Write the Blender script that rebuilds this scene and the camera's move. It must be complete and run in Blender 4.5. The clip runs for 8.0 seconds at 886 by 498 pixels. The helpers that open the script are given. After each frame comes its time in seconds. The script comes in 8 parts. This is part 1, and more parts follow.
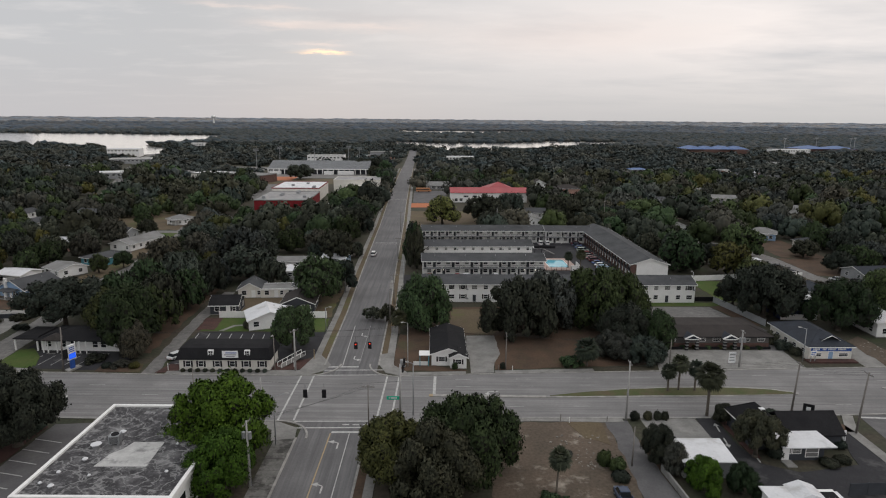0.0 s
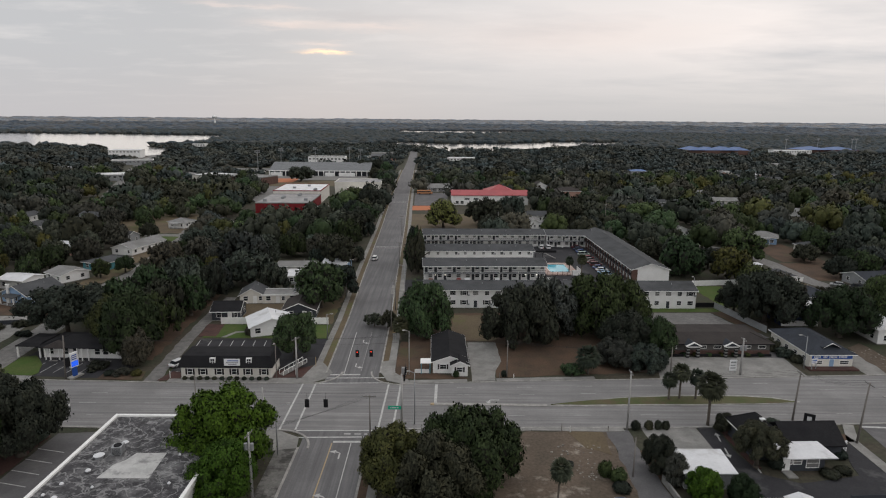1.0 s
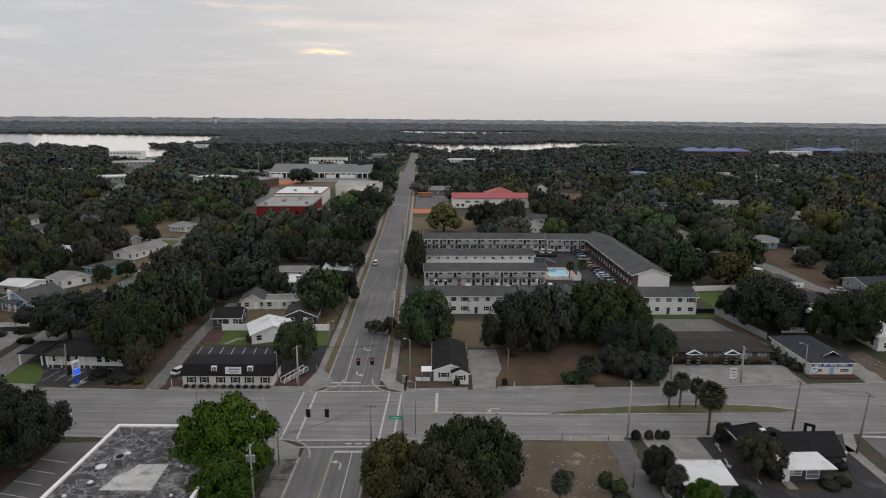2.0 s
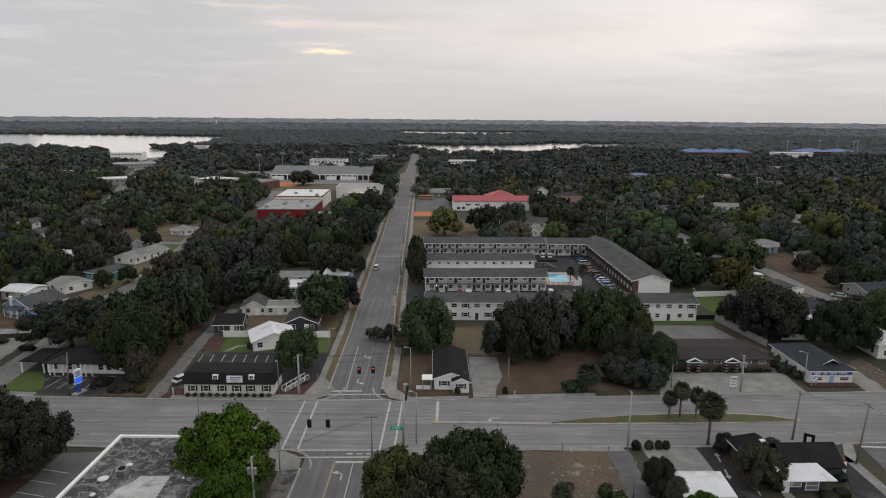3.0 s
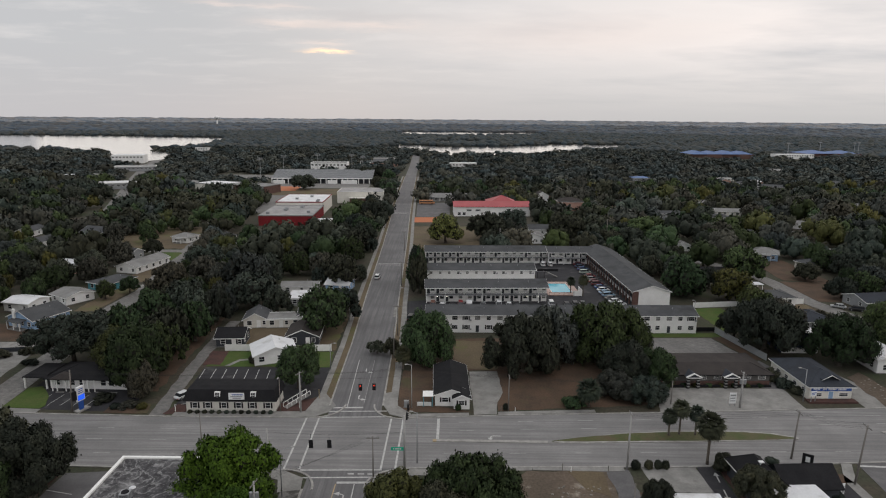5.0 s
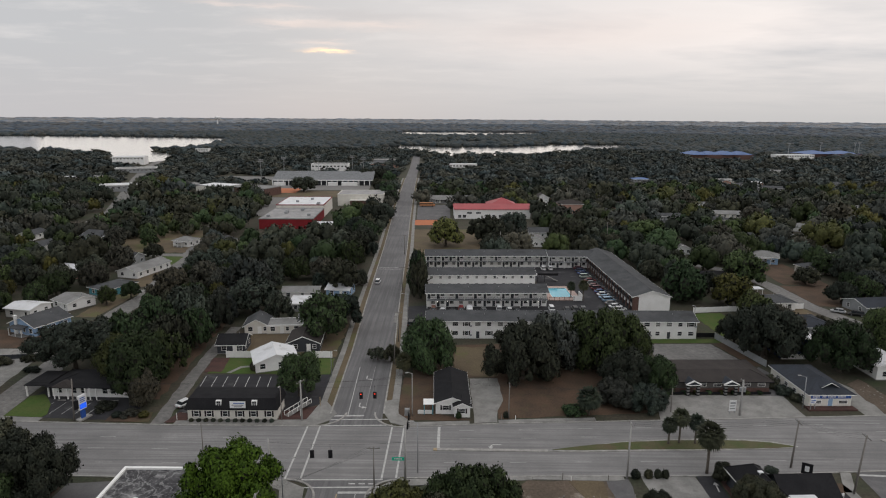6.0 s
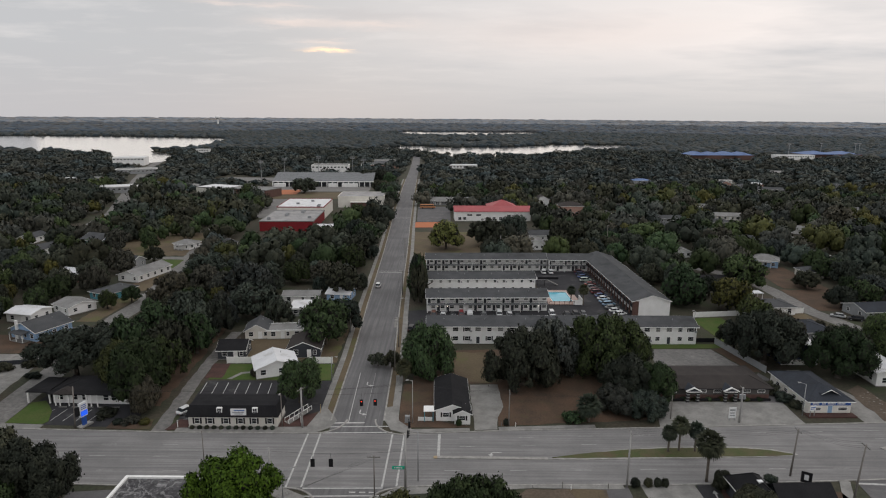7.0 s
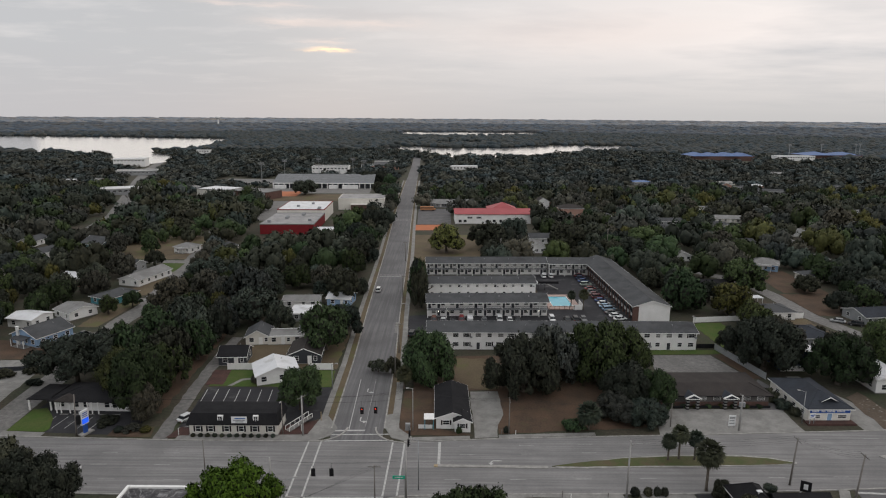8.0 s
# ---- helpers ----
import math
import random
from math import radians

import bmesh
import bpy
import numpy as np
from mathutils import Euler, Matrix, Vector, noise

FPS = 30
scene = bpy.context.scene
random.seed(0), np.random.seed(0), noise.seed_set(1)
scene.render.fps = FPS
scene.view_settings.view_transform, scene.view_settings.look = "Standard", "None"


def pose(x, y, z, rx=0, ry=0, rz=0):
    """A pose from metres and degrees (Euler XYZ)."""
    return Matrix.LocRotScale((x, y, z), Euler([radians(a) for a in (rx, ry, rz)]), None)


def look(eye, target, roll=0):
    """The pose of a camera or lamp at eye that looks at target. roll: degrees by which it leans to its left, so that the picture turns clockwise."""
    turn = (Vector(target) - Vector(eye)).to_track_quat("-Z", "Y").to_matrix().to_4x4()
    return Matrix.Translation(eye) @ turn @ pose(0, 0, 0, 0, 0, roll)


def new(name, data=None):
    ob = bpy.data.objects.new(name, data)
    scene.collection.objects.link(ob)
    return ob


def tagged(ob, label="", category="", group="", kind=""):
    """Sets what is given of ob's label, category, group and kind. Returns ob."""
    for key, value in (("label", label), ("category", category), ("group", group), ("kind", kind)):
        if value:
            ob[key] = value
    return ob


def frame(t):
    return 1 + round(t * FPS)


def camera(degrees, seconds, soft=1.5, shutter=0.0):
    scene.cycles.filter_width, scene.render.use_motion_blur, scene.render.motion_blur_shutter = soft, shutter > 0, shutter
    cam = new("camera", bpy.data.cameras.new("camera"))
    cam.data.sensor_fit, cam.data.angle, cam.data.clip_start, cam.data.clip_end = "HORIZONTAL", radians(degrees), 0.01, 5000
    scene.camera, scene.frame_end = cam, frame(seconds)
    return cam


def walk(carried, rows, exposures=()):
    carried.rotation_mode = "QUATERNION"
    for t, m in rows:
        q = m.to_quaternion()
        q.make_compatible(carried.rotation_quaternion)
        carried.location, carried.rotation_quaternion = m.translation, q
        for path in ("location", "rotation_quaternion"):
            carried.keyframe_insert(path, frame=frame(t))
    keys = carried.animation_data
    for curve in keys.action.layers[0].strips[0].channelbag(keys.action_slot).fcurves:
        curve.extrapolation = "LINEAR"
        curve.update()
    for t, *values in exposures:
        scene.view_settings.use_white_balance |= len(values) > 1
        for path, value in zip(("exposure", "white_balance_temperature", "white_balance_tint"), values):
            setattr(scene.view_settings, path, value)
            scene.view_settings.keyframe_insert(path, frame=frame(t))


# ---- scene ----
cam = camera(71.1, 8.0, soft=1.1)
PATH = [
    (0, (-0.888, 0.009, 50.553), (-0.884, 1.965, 50.138), 0.5),
    (0.5, (-0.908, 0.077, 51.366), (-0.906, 2.034, 50.95), 0.4),
    (1, (-0.986, 0.133, 52.265), (-0.985, 2.09, 51.849), 0.5),
    (1.5, (-1.012, 0.168, 53.139), (-1.012, 2.124, 52.723), 0.5),
    (3, (-1.062, 0.286, 55.938), (-1.065, 2.242, 55.521), 0.5),
    (3.5, (-1.095, 0.322, 56.882), (-1.098, 2.277, 56.464), 0.5),
    (4, (-1.097, 0.382, 57.807), (-1.101, 2.338, 57.389), 0.5),
    (4.5, (-1.07, 0.451, 58.704), (-1.075, 2.407, 58.286), 0.5),
    (6, (-1.071, 0.491, 61.624), (-1.078, 2.446, 61.204), 0.4),
    (6.5, (-1.048, 0.59, 62.413), (-1.056, 2.545, 61.993), 0.4),
    (7, (-1.069, 0.617, 63.318), (-1.077, 2.572, 62.896), 0.4),
    (7.5, (-1.089, 0.661, 64.283), (-1.098, 2.616, 63.861), 0.4),
    (8, (-1.077, 0.732, 65.109), (-1.086, 2.687, 64.686), 0.4),
]
walk(cam, [(t, look(eye, target, roll)) for t, eye, target, roll in PATH])

# ---- world, sun and exposure ----
SUN = Vector((-0.187, 0.984, 0.105)).normalized()
SUN_EL, SUN_AZ = math.asin(SUN.z), math.atan2(SUN.x, SUN.y)


class Nodes:
    """Short way to write a node tree."""

    def __init__(self, tree):
        self.tree = tree
        tree.nodes.clear()

    def add(self, kind, inputs=None, **settings):
        n = self.tree.nodes.new(kind)
        for k, v in settings.items():
            if k == "operation":
                n.operation = v
            elif k == "data_type":
                n.data_type = v
            elif k == "blend_type":
                n.blend_type = v
            elif k == "sky_type":
                n.sky_type = v
        for k, v in (inputs or {}).items():
            if isinstance(v, bpy.types.NodeSocket):
                self.tree.links.new(v, n.inputs[k])
            else:
                n.inputs[k].default_value = v
        return n

    def math(self, op, a, b=0.0, c=0.0):
        return self.add("ShaderNodeMath", {0: a, 1: b, 2: c}, operation=op).outputs[0]

    def mix(self, f, a, b, blend="MIX"):
        a = (*a, 1) if isinstance(a, tuple) and len(a) == 3 else a
        b = (*b, 1) if isinstance(b, tuple) and len(b) == 3 else b
        n = self.add("ShaderNodeMix", {0: f, 6: a, 7: b}, data_type="RGBA", blend_type=blend)
        return n.outputs[2]

    def noise(self, vec, scale, detail=4.0, rough=0.55):
        return self.add("ShaderNodeTexNoise", {"Vector": vec, "Scale": scale, "Detail": detail, "Roughness": rough}).outputs[0]

    def remap(self, v, a, b, c=0.0, d=1.0):
        return self.add("ShaderNodeMapRange", {0: v, 1: a, 2: b, 3: c, 4: d}).outputs[0]


world = bpy.data.worlds.new("overcast_sky")
scene.world = world
world.use_nodes = True
k = Nodes(world.node_tree)
way = k.add("ShaderNodeTexCoord").outputs["Generated"]
axes = k.add("ShaderNodeSeparateXYZ", {0: way}).outputs
sky = k.add("ShaderNodeTexSky", sky_type="NISHITA")
sky.sun_disc, sky.sun_elevation, sky.sun_rotation = False, SUN_EL, SUN_AZ
high = k.math("MAXIMUM", axes[2], 0.0)
low = k.math("ADD", high, 0.085)
stretch = k.add("ShaderNodeCombineXYZ", {0: k.math("MULTIPLY", k.math("DIVIDE", axes[0], low), 0.75), 1: k.math("DIVIDE", axes[1], low), 2: 0.0}).outputs[0]
broad = k.noise(stretch, 0.62, 5.0, 0.55)
wisps = k.noise(stretch, 1.9, 5.0, 0.6)
side = k.remap(k.math("ADD", axes[0], k.math("MULTIPLY", k.math("SUBTRACT", broad, 0.5), 0.5)), -0.35, 0.4)
cloud = k.mix(side, (0.575, 0.58, 0.595), (0.96, 0.895, 0.865))
cloud = k.mix(k.remap(broad, 0.46, 0.70, 0.0, 0.8), cloud, (0.57, 0.578, 0.60))
cloud = k.mix(k.remap(wisps, 0.50, 0.75, 0.0, 0.38), cloud, (0.90, 0.855, 0.835))
# the deck greys towards the horizon
cloud = k.mix(k.remap(high, 0.0, 0.10), k.mix(side, (0.56, 0.55, 0.565), (0.60, 0.585, 0.58)), cloud)
# thin gap in the deck in front of the low sun
ahead = k.math("GREATER_THAN", axes[1], 0.0)
fray = k.math("MULTIPLY", k.math("SUBTRACT", k.noise(stretch, 4.5, 5.0, 0.65), 0.5), 0.022)


def streak(x, z, half_width, half_height):
    """A frayed streak in the deck, from 0 to 1."""
    dx = k.math("DIVIDE", k.math("SUBTRACT", k.math("ADD", axes[0], k.math("MULTIPLY", fray, 3.0)), x), half_width)
    dz = k.math("DIVIDE", k.math("SUBTRACT", k.math("ADD", axes[2], fray), z), half_height)
    e = k.math("POWER", 2.718, k.math("MULTIPLY", k.math("ADD", k.math("MULTIPLY", dx, dx), k.math("MULTIPLY", dz, dz)), -1.0))
    return k.math("MULTIPLY", e, ahead)


cloud = k.mix(k.math("MULTIPLY", streak(-0.33, 0.110, 0.16, 0.016), 0.35), cloud, (0.58, 0.575, 0.59))
cloud = k.mix(k.math("MULTIPLY", streak(-0.12, 0.146, 0.10, 0.007), 0.45), cloud, (0.60, 0.575, 0.58))
for x, z, w, h, f in ((-0.235, 0.133, 0.045, 0.006, 0.55), (-0.12, 0.133, 0.075, 0.006, 0.50), (-0.185, 0.106, 0.030, 0.004, 0.55), (-0.25, 0.155, 0.05, 0.004, 0.40), (-0.32, 0.156, 0.03, 0.003, 0.40), (0.20, 0.12, 0.22, 0.03, 0.35)):
    cloud = k.mix(k.math("MULTIPLY", streak(x, z, w, h), f), cloud, (0.96, 0.80, 0.73))
# thin gap in the deck in front of the low sun
cloud = k.mix(streak(-0.178, 0.0945, 0.026, 0.0026), cloud, (1.7, 1.15, 0.70))
# an overcast deck is brighter overhead than at the horizon
top = k.math("MULTIPLY", k.remap(high, 0.18, 0.8, 1.0, 1.22), k.remap(axes[1], 0.35, -0.6, 1.0, 1.12))
cloud = k.mix(1.0, cloud, k.add("ShaderNodeCombineColor", {0: top, 1: k.math("MULTIPLY", top, k.remap(high, 0.18, 0.5, 1.0, 1.02)), 2: k.math("MULTIPLY", top, k.remap(high, 0.18, 0.5, 1.0, 1.03))}).outputs[0], "MULTIPLY")
cloud = k.mix(k.math("LESS_THAN", axes[2], -0.02), cloud, (0.10, 0.11, 0.11))
thin = k.add("ShaderNodeBackground", {0: sky.outputs[0], 1: 0.05})
deck = k.add("ShaderNodeBackground", {0: cloud, 1: 1.0})
veil = k.add("ShaderNodeMixShader", {0: 0.985, 1: thin.outputs[0], 2: deck.outputs[0]})
k.add("ShaderNodeOutputWorld", {0: veil.outputs[0]})

sun = new("sun", bpy.data.lights.new("sun", "SUN"))
sun.data.energy, sun.data.angle, sun.data.color = 0.2, radians(45), (1.0, 0.88, 0.74)
sun.matrix_world = look((0, 0, 200), Vector((0, 0, 200)) - SUN)

# ---- materials ----
MATS = {}


def surface(name, col, col2=None, rough=0.85, scale=0.35, fine=6.0, vary=0.25, bump=0.15, metal=0.0, spec=0.3, random_tint=0.0, stretch=(1, 1, 1), stain=None, stain_scale=0.12, stain_at=(0.55, 0.68)):
    """A surface with broad patches from col to col2, fine grain, relief, and stains where asked for."""
    if name in MATS:
        return MATS[name]
    m = MATS[name] = bpy.data.materials.new(name)
    m.use_nodes = True
    k = Nodes(m.node_tree)
    co = k.add("ShaderNodeTexCoord").outputs["Object"]
    co = k.add("ShaderNodeVectorMath", {0: co, 1: stretch}, operation="MULTIPLY").outputs[0]
    col2 = col2 or tuple(c * (1 - vary) for c in col)
    c = k.mix(k.remap(k.noise(co, scale, 5.0, 0.6), 0.35, 0.65), col, col2)
    grain = k.noise(co, fine, 3.0, 0.6)
    c = k.mix(1.0, c, k.add("ShaderNodeCombineColor", {0: k.remap(grain, 0.25, 0.75, 1 - vary, 1 + vary), 1: k.remap(grain, 0.25, 0.75, 1 - vary, 1 + vary), 2: k.remap(grain, 0.25, 0.75, 1 - vary, 1 + vary)}).outputs[0], "MULTIPLY")
    if stain:
        c = k.mix(k.remap(k.noise(co, stain_scale, 6.0, 0.65), *stain_at), c, stain)
    if random_tint:
        r = k.remap(k.add("ShaderNodeObjectInfo").outputs["Random"], 0.0, 1.0, 1 - random_tint, 1 + random_tint)
        c = k.mix(1.0, c, k.add("ShaderNodeCombineColor", {0: r, 1: r, 2: r}).outputs[0], "MULTIPLY")
    b = k.add("ShaderNodeBump", {"Strength": bump, "Distance": 0.05, "Height": grain})
    s = k.add("ShaderNodeBsdfPrincipled", {"Base Color": c, "Roughness": rough, "Metallic": metal, "Specular IOR Level": spec, "Normal": b.outputs[0]})
    k.add("ShaderNodeOutputMaterial", {0: s.outputs[0]})
    return m


def foliage(name, col, col2, tint=0.3):
    """Leaves: each spray has a shade of its own, each clump a tone, and each tree a hue."""
    if name in MATS:
        return MATS[name]
    m = MATS[name] = bpy.data.materials.new(name)
    m.use_nodes = True
    k = Nodes(m.node_tree)
    leaf = k.add("ShaderNodeNewGeometry")
    isle, where = leaf.outputs["Random Per Island"], leaf.outputs["Position"]
    tone = k.add("ShaderNodeAttribute")
    tone.attribute_name = "tone"
    rnd = k.math("FRACT", k.math("ADD", k.add("ShaderNodeObjectInfo").outputs["Random"], tone.outputs["Fac"]))
    c = k.mix(k.remap(isle, 0.0, 1.0, 0.28, 0.72), col, col2)
    clump = k.noise(where, 0.75, 5.0, 0.68)
    cv = k.remap(clump, 0.30, 0.70, 0.58, 1.45)
    c = k.mix(1.0, c, k.add("ShaderNodeCombineColor", {0: k.math("MULTIPLY", cv, k.remap(clump, 0.3, 0.7, 0.94, 1.10)), 1: cv, 2: k.math("MULTIPLY", cv, k.remap(clump, 0.3, 0.7, 1.05, 0.88))}).outputs[0], "MULTIPLY")
    hue = k.math("FRACT", k.math("MULTIPLY", rnd, 7.31))
    v = k.remap(k.math("POWER", rnd, 1.25), 0.0, 1.0, 1 - tint, 1 + 1.35 * tint)
    c = k.mix(1.0, c, k.add("ShaderNodeCombineColor", {0: k.math("MULTIPLY", v, k.remap(hue, 0, 1, 0.86, 1.14)), 1: v, 2: k.math("MULTIPLY", v, k.remap(hue, 0, 1, 1.18, 0.90))}).outputs[0], "MULTIPLY")
    s = k.add("ShaderNodeBsdfPrincipled", {"Base Color": c, "Roughness": 0.7, "Specular IOR Level": 0.12})
    k.add("ShaderNodeOutputMaterial", {0: s.outputs[0]})
    return m


def glowing(name, col, strength):
    m = MATS[name] = bpy.data.materials.new(name)
    m.use_nodes = True
    k = Nodes(m.node_tree)
    e = k.add("ShaderNodeEmission", {0: (*col, 1), 1: strength})
    k.add("ShaderNodeOutputMaterial", {0: e.outputs[0]})
    return m


def roof_tar():
    """Old flat roof: dark tar with pale veins, lichen patches and ponding stains."""
    m = MATS["roof_tar"] = bpy.data.materials.new("roof_tar")
    m.use_nodes = True
    k = Nodes(m.node_tree)
    co = k.add("ShaderNodeTexCoord").outputs["Object"]
    warp = k.add("ShaderNodeTexNoise", {"Vector": co, "Scale": 0.35, "Detail": 4.0})
    co2 = k.add("ShaderNodeVectorMath", {0: co, 1: k.add("ShaderNodeVectorMath", {0: warp.outputs[1], 1: (3.0, 3.0, 0.0)}, operation="MULTIPLY").outputs[0]}, operation="ADD").outputs[0]
    vein = k.math("ABSOLUTE", k.math("SUBTRACT", k.noise(co2, 0.42, 3.0, 0.5), 0.5))
    c = k.mix(k.remap(k.noise(co, 0.8, 5.0), 0.35, 0.65), (0.026, 0.025, 0.028), (0.070, 0.068, 0.073))
    c = k.mix(k.remap(vein, 0.0, 0.035, 0.62, 0.0), c, (0.32, 0.32, 0.32))
    big = k.noise(co, 0.16, 5.0, 0.65)
    c = k.mix(k.remap(big, 0.52, 0.70, 0.0, 0.45), c, (0.30, 0.30, 0.30))
    c = k.mix(k.remap(k.noise(co2, 1.1, 6.0, 0.7), 0.54, 0.66, 0.0, 0.5), c, (0.34, 0.34, 0.345))
    c = k.mix(k.remap(k.noise(co2, 0.30, 5.0, 0.6), 0.56, 0.66, 0.0, 0.8), c, (0.018, 0.018, 0.020))
    c = k.mix(k.remap(k.noise(co, 2.2, 4.0), 0.58, 0.7, 0.0, 0.5), c, (0.28, 0.28, 0.28))
    s = k.add("ShaderNodeBsdfPrincipled", {"Base Color": c, "Roughness": 0.8, "Specular IOR Level": 0.3})
    k.add("ShaderNodeOutputMaterial", {0: s.outputs[0]})
    return m


def road_surface(name, along, col, col2):
    """Worn asphalt with tyre bands that run along the road, cracks and patches."""
    m = MATS[name] = bpy.data.materials.new(name)
    m.use_nodes = True
    k = Nodes(m.node_tree)
    co = k.add("ShaderNodeTexCoord").outputs["Object"]
    lane = k.add("ShaderNodeVectorMath", {0: co, 1: along}, operation="MULTIPLY").outputs[0]
    c = k.mix(k.remap(k.noise(lane, 0.9, 4.0, 0.6), 0.36, 0.64), col, col2)
    c = k.mix(k.remap(k.noise(lane, 2.6, 4.0, 0.6), 0.55, 0.72, 0.0, 0.35), c, tuple(x * 0.66 for x in col2))
    c = k.mix(k.remap(k.noise(co, 0.09, 4.0, 0.6), 0.4, 0.66, 0.0, 0.55), c, tuple(x * 0.78 for x in col2))
    grain = k.noise(co, 3.5, 4.0, 0.65)
    g = k.remap(grain, 0.25, 0.75, 0.86, 1.14)
    c = k.mix(1.0, c, k.add("ShaderNodeCombineColor", {0: g, 1: g, 2: g}).outputs[0], "MULTIPLY")
    crack = k.math("ABSOLUTE", k.math("SUBTRACT", k.noise(co, 0.22, 6.0, 0.7), 0.5))
    c = k.mix(k.remap(crack, 0.0, 0.005, 0.3, 0.0), c, (0.06, 0.06, 0.062))
    b = k.add("ShaderNodeBump", {"Strength": 0.15, "Distance": 0.02, "Height": grain})
    s = k.add("ShaderNodeBsdfPrincipled", {"Base Color": c, "Roughness": 0.8, "Specular IOR Level": 0.35, "Normal": b.outputs[0]})
    k.add("ShaderNodeOutputMaterial", {0: s.outputs[0]})
    return m


road_surface("street_asphalt", (0.035, 1.6, 1), (0.255, 0.25, 0.248), (0.160, 0.157, 0.158))
road_surface("avenue_asphalt", (1.6, 0.035, 1), (0.168, 0.164, 0.167), (0.108, 0.106, 0.110))
road_surface("lane_asphalt", (1, 1, 1), (0.22, 0.213, 0.205), (0.13, 0.127, 0.123))
surface("ground", (0.038, 0.045, 0.027), (0.064, 0.052, 0.040), scale=0.09, fine=1.5, vary=0.35, rough=0.95, stain=(0.042, 0.056, 0.024), stain_scale=0.03)
surface("leaf_litter", (0.100, 0.064, 0.043), (0.066, 0.046, 0.033), scale=0.2, fine=2.5, vary=0.25, rough=0.95, stain=(0.075, 0.075, 0.035), stain_scale=0.07, stain_at=(0.56, 0.72))
surface("dry_grass", (0.130, 0.102, 0.062), (0.098, 0.074, 0.050), scale=0.12, fine=2.5, vary=0.22, rough=0.95, stain=(0.11, 0.115, 0.042), stain_scale=0.06)
surface("median_turf", (0.062, 0.078, 0.026), (0.095, 0.085, 0.045), scale=0.3, fine=4, vary=0.25, stain=(0.10, 0.072, 0.045), stain_scale=0.2)
surface("lawn", (0.048, 0.090, 0.014), (0.072, 0.092, 0.026), scale=0.25, fine=4, vary=0.22, rough=0.95)
surface("sandy_dirt", (0.120, 0.092, 0.070), (0.085, 0.068, 0.052), scale=0.16, fine=2.0, vary=0.3, rough=0.95, stain=(0.33, 0.295, 0.25), stain_scale=0.11, stain_at=(0.56, 0.66))
surface("concrete", (0.265, 0.26, 0.248), (0.18, 0.177, 0.17), scale=0.3, fine=3, vary=0.14, stain=(0.17, 0.165, 0.155), stain_scale=0.25)
surface("kerb_concrete", (0.36, 0.35, 0.33), (0.22, 0.215, 0.205), scale=0.6, fine=3, vary=0.16)
surface("dark_asphalt", (0.044, 0.044, 0.048), (0.032, 0.032, 0.036), scale=0.3, fine=5, vary=0.2, stain=(0.095, 0.093, 0.095), stain_scale=0.15, spec=0.12)
surface("grey_asphalt", (0.125, 0.122, 0.125), (0.09, 0.088, 0.092), scale=0.25, fine=4, vary=0.18, stain=(0.16, 0.155, 0.155), stain_scale=0.12)
surface("road_paint", (0.52, 0.52, 0.505), (0.34, 0.34, 0.335), scale=1.2, fine=6, vary=0.14, rough=0.7)
surface("yellow_paint", (0.40, 0.29, 0.15), (0.30, 0.25, 0.18), scale=0.8, fine=6, vary=0.15, rough=0.7)
surface("white_wall", (0.80, 0.80, 0.795), (0.72, 0.72, 0.71), scale=0.4, fine=4, vary=0.06, bump=0.05)
surface("cream_wall", (0.69, 0.67, 0.62), (0.60, 0.58, 0.535), scale=0.4, fine=4, vary=0.06, bump=0.05)
surface("pink_wall", (0.44, 0.27, 0.22), (0.37, 0.22, 0.18), scale=0.4, fine=4, vary=0.08)
surface("blue_wall", (0.26, 0.38, 0.55), (0.21, 0.32, 0.47), scale=0.4, fine=4, vary=0.06)
surface("teal_wall", (0.10, 0.30, 0.36), (0.08, 0.24, 0.30), scale=0.4, fine=4, vary=0.08)
surface("grey_wall", (0.30, 0.31, 0.32), (0.24, 0.25, 0.26), scale=0.4, fine=4, vary=0.08)
surface("dark_wall", (0.05, 0.055, 0.065), (0.038, 0.042, 0.05), scale=0.4, fine=4, vary=0.1)
surface("navy_wall", (0.022, 0.035, 0.085), (0.018, 0.028, 0.065), scale=0.4, fine=4, vary=0.1)
surface("red_wall", (0.21, 0.016, 0.022), (0.17, 0.014, 0.018), scale=0.3, fine=4, vary=0.08)
surface("brick_wall", (0.135, 0.078, 0.066), (0.095, 0.056, 0.048), scale=1.2, fine=7, vary=0.25)
surface("grey_shingle", (0.085, 0.088, 0.093), (0.060, 0.063, 0.067), scale=0.2, fine=5, vary=0.2, stretch=(1, 1, 3), stain=(0.048, 0.050, 0.053), stain_scale=0.12, spec=0.12)
surface("pale_shingle", (0.235, 0.235, 0.232), (0.165, 0.165, 0.162), scale=0.25, fine=5, vary=0.15, stain=(0.15, 0.15, 0.145), stain_scale=0.15)
surface("slate_shingle", (0.044, 0.050, 0.062), (0.034, 0.038, 0.046), scale=0.3, fine=5, vary=0.2, spec=0.12)
surface("black_shingle", (0.020, 0.020, 0.022), (0.014, 0.014, 0.016), scale=0.4, fine=5, vary=0.25, spec=0.12)
surface("brown_shingle", (0.052, 0.046, 0.044), (0.040, 0.036, 0.035), scale=0.4, fine=5, vary=0.2, spec=0.12)
surface("white_metal_roof", (0.66, 0.67, 0.69), (0.56, 0.57, 0.59), scale=0.3, fine=3, vary=0.06, rough=0.55, stain=(0.45, 0.45, 0.45), stain_scale=0.3)
